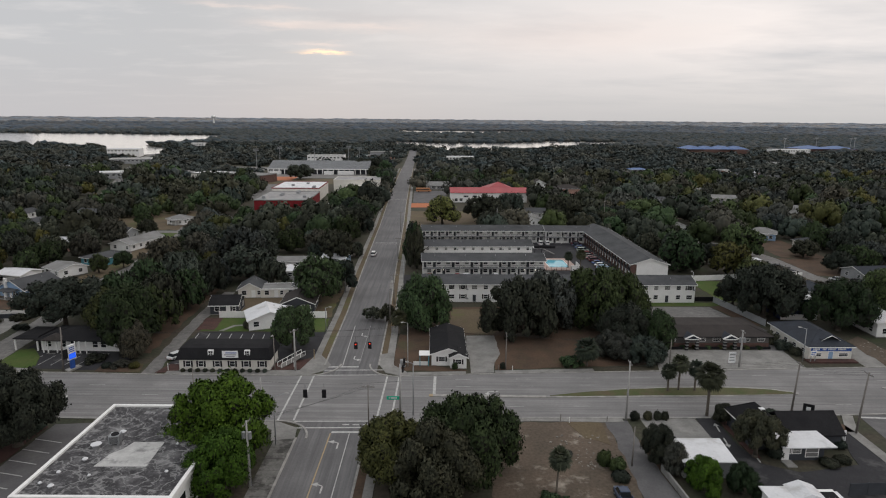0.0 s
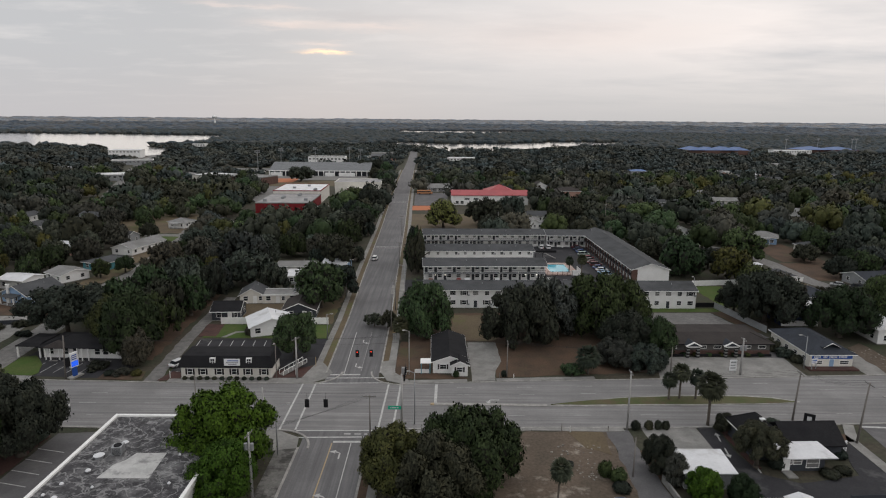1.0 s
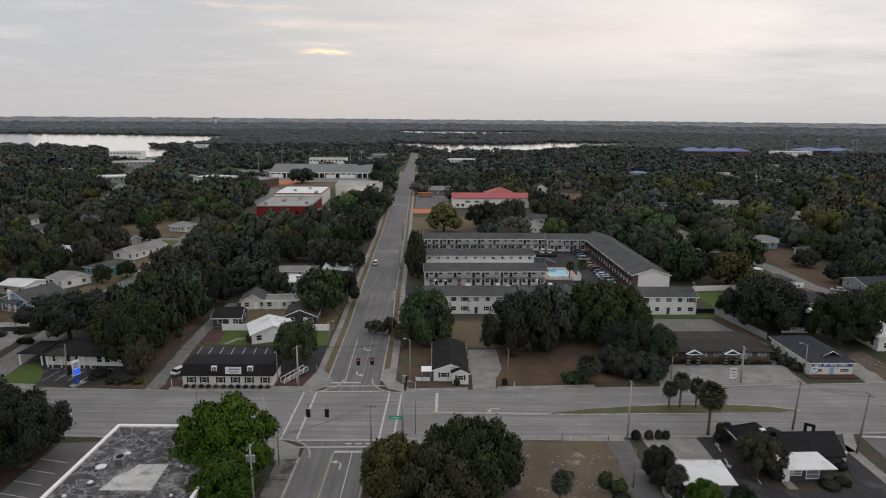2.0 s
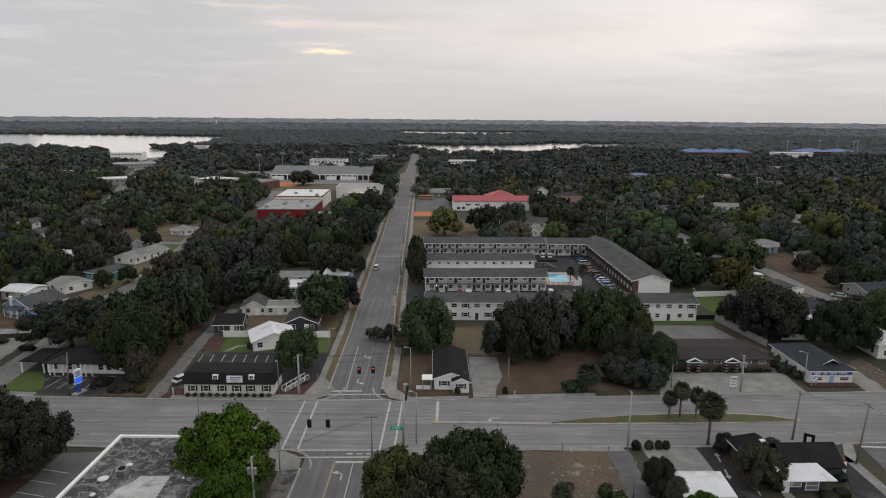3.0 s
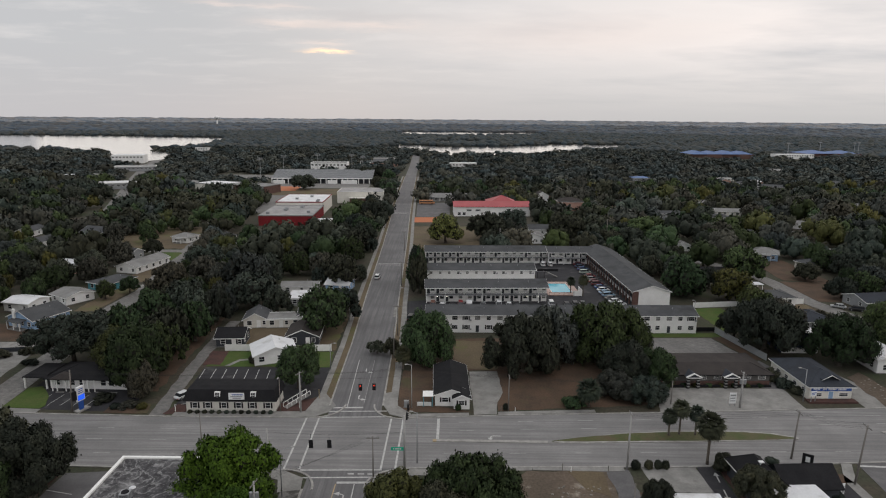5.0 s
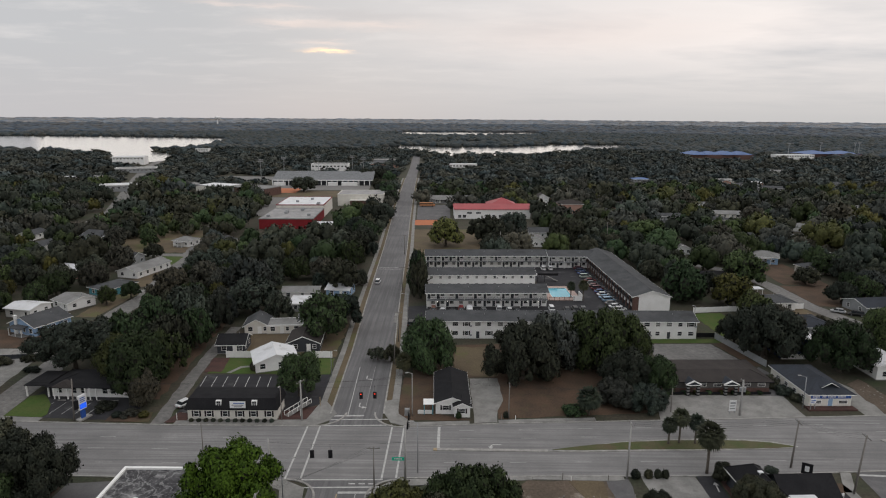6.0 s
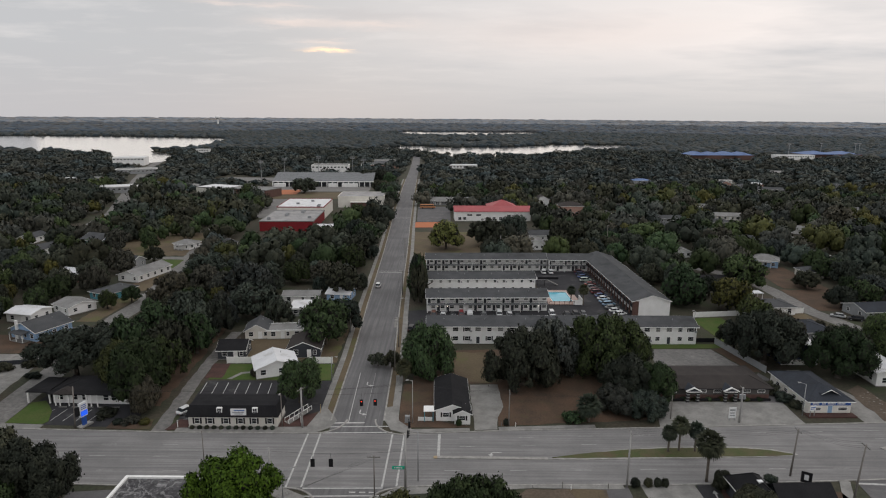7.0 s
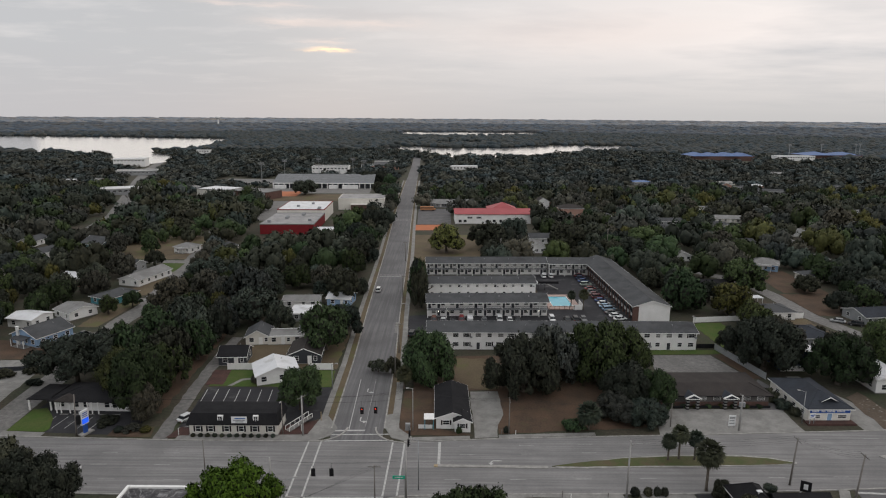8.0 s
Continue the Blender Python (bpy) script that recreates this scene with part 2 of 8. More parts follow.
surface("red_metal_roof", (0.37, 0.080, 0.088), (0.31, 0.068, 0.076), scale=0.2, fine=3, vary=0.08, rough=0.6)
surface("blue_metal_roof", (0.10, 0.17, 0.34), (0.085, 0.14, 0.29), scale=0.1, fine=1, vary=0.1, rough=0.6)
surface("grey_membrane", (0.34, 0.335, 0.335), (0.22, 0.217, 0.22), scale=0.12, fine=1.5, vary=0.18, stain=(0.36, 0.35, 0.34), stain_scale=0.1)
surface("trim_white", (0.82, 0.82, 0.81), (0.74, 0.74, 0.73), scale=0.8, fine=5, vary=0.05)
surface("black_trim", (0.018, 0.018, 0.02), (0.014, 0.014, 0.016), vary=0.1, spec=0.12)
surface("galvanised", (0.34, 0.35, 0.36), (0.27, 0.28, 0.29), scale=1, fine=8, vary=0.1, metal=0.5, rough=0.5)
surface("pole_wood", (0.20, 0.185, 0.17), (0.145, 0.135, 0.125), scale=0.8, fine=6, vary=0.2, stretch=(4, 4, 0.4))
surface("pole_concrete", (0.36, 0.355, 0.345), (0.29, 0.285, 0.28), scale=0.8, fine=6, vary=0.1)
surface("bark", (0.085, 0.072, 0.060), (0.055, 0.047, 0.040), scale=1.5, fine=7, vary=0.3, stretch=(1, 1, 0.4))
surface("palm_bark", (0.14, 0.12, 0.10), (0.10, 0.085, 0.07), scale=1.5, fine=7, vary=0.3)
surface("window_glass", (0.022, 0.026, 0.030), (0.016, 0.018, 0.022), rough=0.12, spec=0.5, vary=0.1, bump=0.0)
surface("blind_glass", (0.20, 0.20, 0.195), (0.14, 0.14, 0.14), rough=0.25, spec=0.5, vary=0.1, bump=0.0)
surface("pool_water", (0.10, 0.44, 0.56), (0.08, 0.38, 0.50), rough=0.12, spec=0.5, vary=0.05, bump=0.02)
surface("lake_water", (0.16, 0.16, 0.165), (0.15, 0.15, 0.155), rough=0.14, spec=0.9, scale=0.01, fine=0.05, vary=0.05, bump=0.02)
surface("rubber", (0.016, 0.016, 0.017), vary=0.1)
surface("sign_green", (0.02, 0.42, 0.27), vary=0.06, rough=0.5)
surface("sign_blue", (0.03, 0.09, 0.34), vary=0.06, rough=0.5)
surface("sign_white", (0.72, 0.73, 0.74), vary=0.05, rough=0.5)
surface("red_mulch", (0.085, 0.044, 0.038), (0.060, 0.034, 0.030), scale=0.5, fine=5, vary=0.3, rough=0.95)
surface("orange_track", (0.46, 0.155, 0.07), (0.40, 0.14, 0.065), scale=0.2, fine=2, vary=0.1)
surface("pink_deck", (0.42, 0.31, 0.27), (0.35, 0.27, 0.24), scale=0.3, fine=3, vary=0.12)
surface("wire_black", (0.03, 0.03, 0.03), vary=0.05)
surface("faded_paint", (0.40, 0.40, 0.39), (0.27, 0.27, 0.265), scale=0.9, fine=6, vary=0.15)
surface("pale_patch", (0.50, 0.50, 0.49), (0.37, 0.37, 0.365), scale=0.5, fine=4, vary=0.15, stain=(0.22, 0.22, 0.22), stain_scale=0.4)
surface("taupe_wall", (0.12, 0.115, 0.11), (0.09, 0.088, 0.085), vary=0.1)
# near-black brown painted inside the crowns in place of shade
surface("inner_shade", (0.016, 0.016, 0.011), (0.010, 0.010, 0.008), scale=2.0, vary=0.3)
surface("stained_concrete", (0.20, 0.195, 0.185), (0.12, 0.118, 0.112), scale=0.35, fine=3, vary=0.2, stain=(0.055, 0.054, 0.05), stain_scale=0.3, stain_at=(0.48, 0.6))
surface("bus_yellow", (0.42, 0.20, 0.10), vary=0.06)
surface("debris", (0.26, 0.245, 0.22), (0.15, 0.135, 0.12), scale=1.2, fine=5, vary=0.3, random_tint=0.4)
roof_tar()
foliage("leaves_oak", (0.011, 0.015, 0.011), (0.068, 0.079, 0.058), 0.42)
foliage("leaves_bright", (0.010, 0.027, 0.003), (0.088, 0.158, 0.018), 0.10)
foliage("leaves_green", (0.010, 0.020, 0.008), (0.066, 0.098, 0.042), 0.36)
foliage("leaves_olive", (0.028, 0.034, 0.012), (0.110, 0.115, 0.040), 0.15)
foliage("leaves_lime", (0.075, 0.085, 0.022), (0.23, 0.225, 0.072), 0.1)
foliage("leaves_grey", (0.020, 0.024, 0.020), (0.092, 0.097, 0.082), 0.28)
foliage("leaves_palm", (0.016, 0.022, 0.014), (0.062, 0.072, 0.046), 0.2)
# far leaf colours turn paler and bluer with distance, as painted haze
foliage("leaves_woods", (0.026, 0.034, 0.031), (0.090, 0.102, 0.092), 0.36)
foliage("leaves_far_haze", (0.028, 0.036, 0.038), (0.064, 0.075, 0.076), 0.1)
foliage("leaves_distant_haze", (0.062, 0.075, 0.088), (0.092, 0.106, 0.120), 0.1)
foliage("leaves_horizon_haze", (0.185, 0.20, 0.215), (0.215, 0.23, 0.245), 0.1)
glowing("lamp_glow", (1.0, 0.93, 0.8), 3.0)
glowing("led_blue", (0.03, 0.14, 1.0), 0.9)
glowing("signal_red", (1.0, 0.06, 0.03), 1.6)


# ---- shapes ----
class Shape:
    """Collects corners and faces of one mesh."""

    def __init__(self):
        self.v, self.f = [], []

    def add(self, vs, fs):
        n = len(self.v)
        self.v += [tuple(p) for p in vs]
        self.f += [tuple(i + n for i in f) for f in fs]
        return self

    def box(self, x0, x1, y0, y1, z0, z1, m=None):
        vs = [Vector((x, y, z)) for z in (z0, z1) for x, y in ((x0, y0), (x1, y0), (x1, y1), (x0, y1))]
        if m:
            vs = [m @ p for p in vs]
        return self.add(vs, [(3, 2, 1, 0), (4, 5, 6, 7), (0, 1, 5, 4), (1, 2, 6, 5), (2, 3, 7, 6), (3, 0, 4, 7)])

    def prism(self, pts, z0, z1):
        area = sum(a[0] * b[1] - b[0] * a[1] for a, b in zip(pts, pts[1:] + pts[:1]))
        pts = pts if area > 0 else pts[::-1]
        n = len(pts)
        vs = [(x, y, z0) for x, y in pts] + [(x, y, z1) for x, y in pts]
        return self.add(vs, [tuple(range(n))[::-1], tuple(range(n, 2 * n))] + [(i, (i + 1) % n, n + (i + 1) % n, n + i) for i in range(n)])

    def loft(self, rings):
        """Closed rings of equally many points, capped at both ends."""
        n = len(rings[0])
        vs = [p for r in rings for p in r]
        fs = [tuple(range(n))[::-1], tuple(range((len(rings) - 1) * n, len(rings) * n))]
        for j in range(len(rings) - 1):
            fs += [(j * n + i, j * n + (i + 1) % n, (j + 1) * n + (i + 1) % n, (j + 1) * n + i) for i in range(n)]
        return self.add(vs, fs)

    def tube(self, a, b, r0, r1=None, n=8):
        a, b = Vector(a), Vector(b)
        r1 = r0 if r1 is None else r1
        d = (b - a).normalized()
        u = d.orthogonal().normalized()
        w = d.cross(u)
        ring = lambda c, r: [c + r * (math.cos(6.2832 * i / n) * u + math.sin(6.2832 * i / n) * w) for i in range(n)]
        return self.loft([ring(a, r0), ring(b, r1)])

    def ball(self, c, rx, ry, rz, n=8, rings=5):
        rr = []
        for j in range(rings + 1):
            a = math.pi * (j + 0.02) / (rings + 0.04) - math.pi / 2
            rr.append([(c[0] + rx * math.cos(a) * math.cos(6.2832 * i / n), c[1] + ry * math.cos(a) * math.sin(6.2832 * i / n), c[2] + rz * math.sin(a)) for i in range(n)])
        return self.loft(rr)

    def mesh(self, name, smooth=False):
        me = bpy.data.meshes.new(name)
        me.from_pydata(self.v, [], self.f)
        if smooth:
            me.shade_smooth()
        return me


def part(name, shape, material, parent, label="", smooth=False, at=None):
    """One mesh under a thing or a part."""
    me = shape if isinstance(shape, bpy.types.Mesh) else shape.mesh(name, smooth)
    if not me.materials:
        me.materials.append(MATS[material])
    ob = new(name, me)
    ob.parent = parent
    if at is not None:
        ob.matrix_basis = at
    if label:
        tagged(ob, label=label)
    return ob


def thing(name, label, category, x, y, z=0.0, rot=0.0, group="", kind=""):
    """The empty at the base of a thing, which holds its parts."""
    ob = new(name)
    ob.matrix_basis = pose(x, y, z, 0, 0, rot)
    return tagged(ob, label, category, group, kind)


def solid(name, shape, material, label, category, kind="structure", group="", smooth=False):
    """A thing of one mesh."""
    me = shape.mesh(name, smooth)
    me.materials.append(MATS[material])
    return tagged(new(name, me), label, category, group, kind)


def ragged(pts, step=2.0, amount=0.35, seed=0):
    """A polygon whose straight sides wander a little, as worn edges of lots and lawns do."""
    out, rnd = [], random.Random(seed)
    for a, b in zip(pts, pts[1:] + pts[:1]):
        a, b = Vector(a), Vector(b)
        n = max(1, int((b - a).length / step))
        side = Vector((-(b - a).y, (b - a).x)).normalized()
        for i in range(n):
            off = rnd.uniform(-amount, amount) if i else rnd.uniform(-amount, amount) * 0.4
            p = a.lerp(b, i / n) + side * off
            out.append((p.x, p.y))
    return out


def strip(line, left, right):
    """The outline of a band along a line, from left to right of it (metres, right is plus)."""
    L, R = [], []
    for i, p in enumerate(line):
        a, b = Vector(line[max(i - 1, 0)]), Vector(line[min(i + 1, len(line) - 1)])
        d = (b - a).normalized()
        s = Vector((d.y, -d.x))
        L.append(tuple(Vector(p) + s * left))
        R.append(tuple(Vector(p) + s * right))
    return L + R[::-1]


def band(shape, line, left, right, z0, z1):
    """A band as a row of short prisms, so that long bends stay flat and whole."""
    pts = strip(line, left, right)
    n = len(line)
    vs = [(x, y, z) for z in (z0, z1) for x, y in pts]
    m = len(pts)
    fs = []
    for i in range(n - 1):
        a, b, c, d = i, i + 1, m - 2 - i, m - 1 - i
        fs += [(a + m, d + m, c + m, b + m), (a, b, c, d), (a, a + m, b + m, b), (d, c, c + m, d + m)]
    fs += [(0, m - 1, 2 * m - 1, m), (n - 1, n - 1 + m, n + m, n)]
    return shape.add(vs, fs)


# ---- ground ----
def ground_height(x, y):
    """Level town; the far rim is raised to meet the horizon as the camera sees it."""
    d = math.hypot(x, y)
    return 0.0 if d < 2600 else 30.0 * ((d - 2600) / 2300) ** 1.6


g = Shape()
rings = [0.5, 60, 140, 300, 600, 1000, 1600, 2600, 3200, 3800, 4400, 4950]
for r in rings:
    g.v += [(r * math.sin(6.2832 * i / 96), r * math.cos(6.2832 * i / 96), ground_height(r, 0)) for i in range(96)]
g.f = [tuple(range(96))[::-1]] + [(j * 96 + i, (j + 1) * 96 + i, (j + 1) * 96 + (i + 1) % 96, j * 96 + (i + 1) % 96) for j in range(len(rings) - 1) for i in range(96)]
solid("ground", g, "ground", "dark ground with grass, leaf litter and bare earth", "ground")

# ---- roads ----
AVE = [(-18.4, -150), (-18.4, 60), (-18.5, 100), (-19.4, 122), (-20.1, 157), (-21.9, 202), (-24.7, 289), (-27.8, 366), (-32.4, 496), (-36.0, 627), (-39.4, 760), (-46, 960), (-52, 1120)]
STREET_N = [(-420, 118), (-90, 116.2), (-57, 115.3), (-8, 115.5), (12, 117.2), (48, 119.2), (92, 122.0), (420, 141)]
STREET_S = [(-420, 98.5), (-70, 97.4), (-30, 96.6), (15, 98.4), (40, 98.8), (66, 100.3), (92, 102.0), (420, 121)]


def ave_x(y):
    for (x0, y0), (x1, y1) in zip(AVE, AVE[1:]):
        if y0 <= y <= y1:
            return x0 + (x1 - x0) * (y - y0) / (y1 - y0)
    return -50.0


solid("road_avenue", band(Shape(), AVE, -5.4, 5.4, -0.3, 0.04), "avenue_asphalt", "worn grey asphalt avenue with tyre bands", "road")
s = Shape()
for (a, b), (c, d) in zip(zip(STREET_N, STREET_N[1:]), zip(STREET_S, STREET_S[1:])):
    s.add([(*c, -0.3), (*d, -0.3), (*b, -0.3), (*a, -0.3), (*c, 0.048), (*d, 0.048), (*b, 0.048), (*a, 0.048)], [(4, 5, 6, 7), (0, 1, 5, 4), (2, 3, 7, 6), (3, 2, 1, 0)])
solid("road_street", s, "street_asphalt", "wide pale grey asphalt cross street, four lanes", "road")
# rounded corners of the junction
for name, c, r, a0, a1 in (("a", (-27.6, 121.5), 6.0, -100, -2), ("b", (-9.4, 121.5), 6.2, 180, 282), ("c", (-28.0, 91.0), 5.6, -2, 100), ("d", (-8.6, 91.5), 5.4, 78, 182)):
    arc = [(c[0] + r * math.cos(radians(a0 + (a1 - a0) * i / 10)), c[1] + r * math.sin(radians(a0 + (a1 - a0) * i / 10))) for i in range(11)]
    hub = (-19.0, 106.0)
    corner = [arc[0], *arc[1:-1], arc[-1], hub]
    solid("road_corner", Shape().prism(corner, -0.3, 0.044), "avenue_asphalt", "rounded asphalt corner of the road junction", "road")
    solid("kerb_corner", band(Shape(), arc, -0.18, 0.18, -0.2, 0.17), "kerb_concrete", "curved concrete kerb at the road junction", "kerb")

LSTREET = [(-95, 106), (-96.5, 124), (-98.5, 145), (-102, 168), (-104.5, 188), (-104, 206), (-110, 235), (-114, 262), (-121, 300), (-135, 360)]
RSTREET = [(133, 160), (126, 180), (121, 200), (121, 225), (118, 245), (104, 262), (86, 275)]
ALLEY = [(-59.2, 115), (-60.4, 128), (-61.6, 142), (-62.6, 158), (-62.8, 175)]
solid("road_side_west", band(Shape(), LSTREET, -3.4, 3.4, -0.3, 0.03), "lane_asphalt", "pale narrow residential street", "road")
solid("road_side_east", band(Shape(), RSTREET, -3.2, 3.2, -0.3, 0.03), "lane_asphalt", "pale narrow residential street", "road")
solid("road_side_south", band(Shape(), [(77.5, 101.5), (76.0, 85), (74, 40)], -5.0, 5.0, -0.3, 0.035), "grey_asphalt", "grey asphalt side road", "road")
solid("road_west_cross", band(Shape(), [(-190, 268), (-150, 270.5), (-112, 270)], -2.6, 2.6, -0.3, 0.026), "lane_asphalt", "pale narrow residential street", "road")
solid("road_far_west", band(Shape(), [(-196, 318), (-215, 395), (-250, 480), (-300, 600), (-355, 740), (-392, 860)], -5, 5, -0.3, 0.03), "lane_asphalt", "pale street running towards the lake", "road")
solid("road_alley", Shape().prism(ragged(strip(ALLEY, -1.5, 1.5), 2, 0.25, 3), -0.2, 0.024), "lane_asphalt", "cracked pale alley beside the office", "road")

# kerbs along the street and the avenue
KERB = dict(z0=-0.2, z1=0.16)
for a, b in ((-9.0, 420), (-420, -28.5)):
    for line, s0, s1 in ((STREET_N, -0.3, 0.0), (STREET_S, 0.0, 0.3)):
        pts = [p for p in line if a <= p[0] <= b]
        end = (-9.0, 0) if a > -100 else (-28.5, 0)
        e = end[0]
        for (x0, y0), (x1, y1) in zip(line, line[1:]):
            if x0 < e < x1:
                p = (e, y0 + (y1 - y0) * (e - x0) / (x1 - x0))
                pts = [p] + pts if a > -100 else pts + [p]
        solid("kerb", band(Shape(), pts, s0, s1, **KERB), "kerb_concrete", "weathered concrete kerb along the street", "kerb")
NORTH_LINE = [(ave_x(y), y) for y in (121, 135, 157, 180, 202, 245, 289, 330, 366, 430, 496, 627)]
SOUTH_LINE = [(-18.4, 40), (-18.45, 60), (-18.45, 91)]
for line in (NORTH_LINE, SOUTH_LINE):
    for l, r in ((-5.75, -5.4), (5.4, 5.75)):
        solid("kerb", band(Shape(), line, l, r, **KERB), "kerb_concrete", "weathered concrete kerb along the avenue", "kerb")

# pavements
PAVE = [("pavement", NORTH_LINE, -8.6, -7.2, "concrete"), ("pavement", NORTH_LINE, 7.0, 8.6, "concrete"), ("pavement", SOUTH_LINE, -8.9, -5.8, "stained_concrete"), ("pavement", SOUTH_LINE, 7.0, 8.4, "concrete")]
for n, line, l, r, m in PAVE:
    base = solid(n, band(Shape(), line, l, r, -0.2, 0.09), m, "pale concrete pavement along the avenue", "pavement")
    # separate slabs with open joints
    rest = Shape()
    pts = [Vector(p) for p in line]
    cuts = [0.0]
    for p, q in zip(pts, pts[1:]):
        cuts.append(cuts[-1] + (q - p).length)
    srnd = random.Random(int(l * 10))
    d = 0.0
    while d + 1.6 < min(cuts[-1], 160):
        i = max(j for j in range(len(cuts) - 1) if cuts[j] <= d)
        way2 = (pts[i + 1] - pts[i]).normalized()
        side2 = Vector((way2.y, -way2.x))
        o = pts[i] + way2 * (d - cuts[i])
        z = 0.125 + srnd.uniform(-0.012, 0.012)
        c4 = [o + side2 * (l + 0.03), o + side2 * (r - 0.03), o + side2 * (r - 0.03) + way2 * 1.55, o + side2 * (l + 0.03) + way2 * 1.55]
        part("slab", Shape().prism([tuple(p) for p in c4], 0.05, z), m, base)
        d += 1.6
for n, line, l, r, m in (("verge", NORTH_LINE, -7.2, -5.75, "dry_grass"), ("verge", NORTH_LINE, 5.75, 7.0, "dry_grass"), ("verge", SOUTH_LINE, 5.75, 7.0, "leaf_litter")):
    solid(n, band(Shape(), line, l, r, -0.2, 0.10), m, "worn grass verge beside the kerb", "verge")
for pts in ([(-7.5, 116.1), (4.2, 117.0), (4.2, 118.2), (-7.5, 117.4)], [(10.2, 117.5), (30.5, 118.9), (30.5, 120.1), (10.2, 118.7)], [(-56, 115.7), (-29.5, 115.9), (-28.5, 118.2), (-56, 117.2)], [(-93, 116.6), (-84, 116.3), (-84, 118.0), (-93, 118.5)]):
    solid("pavement", Shape().prism(pts, -0.2, 0.12), "concrete", "stained concrete pavement along the street", "pavement")
solid("pavement", Shape().prism([(68.4, 94.2), (71.2, 100.0), (69.6, 100.6), (66.6, 94.6), (66.2, 60), (68.0, 60)], -0.2, 0.12), "concrete", "pale concrete pavement at the side road", "pavement")
solid("pavement", Shape().prism([(26.6, 97.0), (30.4, 97.2), (30.4, 98.4), (14.5, 98.2), (14.5, 97.3)], -0.2, 0.12), "concrete", "stained concrete pavement along the street", "pavement")

for pts in ([(-27.0, 115.9), (-24.6, 118.0), (-23.7, 121.0), (-25.3, 124), (-27.6, 128), (-29.5, 118.4), (-30, 116)], [(-9.2, 115.9), (-12.0, 117.2), (-13.7, 121.2), (-13.9, 127), (-11.4, 128), (-10.6, 121), (-7.6, 117.4), (-7.4, 116.0)], [(-33, 96.3), (-28.2, 96.4), (-24.6, 94.2), (-24.2, 90.8), (-27.8, 90), (-28.6, 93.5), (-33, 95.4)], [(-12.6, 90), (-12.8, 94), (-9.4, 96.9), (14.4, 98.1), (14.4, 97.2), (-8, 95.0), (-10.0, 90)]):
    solid("pavement", Shape().prism(ragged(pts, 2, 0.05, 2), -0.2, 0.125), "concrete", "stained concrete pavement at the junction corner", "pavement")

# medians
MED = [(18.7, 106.5), (26, 108.6), (33.4, 110.2), (42, 111.2), (50.5, 111.7), (58, 111.5), (63, 110.7), (66.9, 109.1), (66.6, 108.6), (60, 108.0), (54.3, 107.7), (44, 107.2), (32.5, 106.8), (24, 106.4)]
solid("median_kerb", Shape().prism(MED, -0.2, 0.17), "kerb_concrete", "concrete kerb of the planted median", "kerb")
cx, cy = 43.0, 109.0
solid("median_grass", Shape().prism(ragged([(cx + (x - cx) * 0.97, cy + (y - cy) * 0.80) for x, y in MED], 1.5, 0.08, 5), 0.0, 0.21), "median_turf", "green and brown grass on the planted median", "grass")
solid("median_concrete", Shape().prism([(-2.3, 106.5), (18.6, 106.3), (18.6, 107.1), (-2.3, 107.3)], -0.2, 0.17), "kerb_concrete", "narrow concrete median", "kerb")
solid("median_nose", Shape().prism([(-3.0, 106.55), (-2.31, 106.45), (-2.31, 107.35), (-3.0, 107.25)], -0.2, 0.18), "yellow_paint", "yellow painted nose of the median", "kerb")
solid("median_east", Shape().prism([(84.4, 111.8), (88, 112.6), (140, 116), (140, 114.6), (88, 110.9), (85, 110.8)], -0.2, 0.17), "kerb_concrete", "concrete median further along the street", "kerb")

# ---- road markings ----
def mark(shape, a, b, w, z=0.056):
    a, b = Vector(a), Vector(b)
    d = (b - a).normalized()
    s = Vector((d.y, -d.x)) * w / 2
    vs = [a - s, a + s, b + s, b - s]
    return shape.add([(p.x, p.y, z - 0.02) for p in vs] + [(p.x, p.y, z) for p in vs], [(4, 5, 6, 7), (0, 1, 5, 4), (1, 2, 6, 5), (2, 3, 7, 6), (3, 0, 4, 7)])


def marking(a, b, w, paint="road_paint", label="worn white painted line on the road"):
    s = mark(Shape(), a, b, w)
    solid("road_line", s, paint, label, "road line")


for a, b, w in (((-26.6, 118.2), (-12.3, 118.7), 0.32), ((-26.0, 115.7), (-11.6, 116.2), 0.32), ((-28.6, 115.6), (-28.5, 96.6), 0.34), ((-26.1, 115.6), (-25.8, 96.9), 0.34), ((-11.5, 116.1), (-11.8, 97.2), 0.34), ((-9.1, 116.2), (-9.3, 97.4), 0.34), ((-25.6, 96.6), (-11.6, 96.9), 0.32), ((-25.3, 94.3), (-11.6, 94.7), 0.32), ((-18.7, 93.0), (-13.2, 93.1), 0.55), ((-25.1, 119.9), (-17.8, 120.2), 0.55), ((-2.1, 107.5), (-2.0, 115.6), 0.55), ((-22.1, 145.9), (-21.2, 120.4), 0.16), ((-15.7, 92.6), (-15.5, 60), 0.16)):
    marking(a, b, w)
for a, b in (((-18.8, 92.6), (-18.9, 60)),):
    marking(a, b, 0.2, "yellow_paint", "worn yellow painted line on the road")
marking((-18.3, 146), (-17.9, 122), 0.08, "faded_paint", "worn painted line on the avenue")
for i in range(3):
    marking((-17.3 + 1.7 * i, 95.6), (-16.2 + 1.7 * i, 95.6), 0.3)
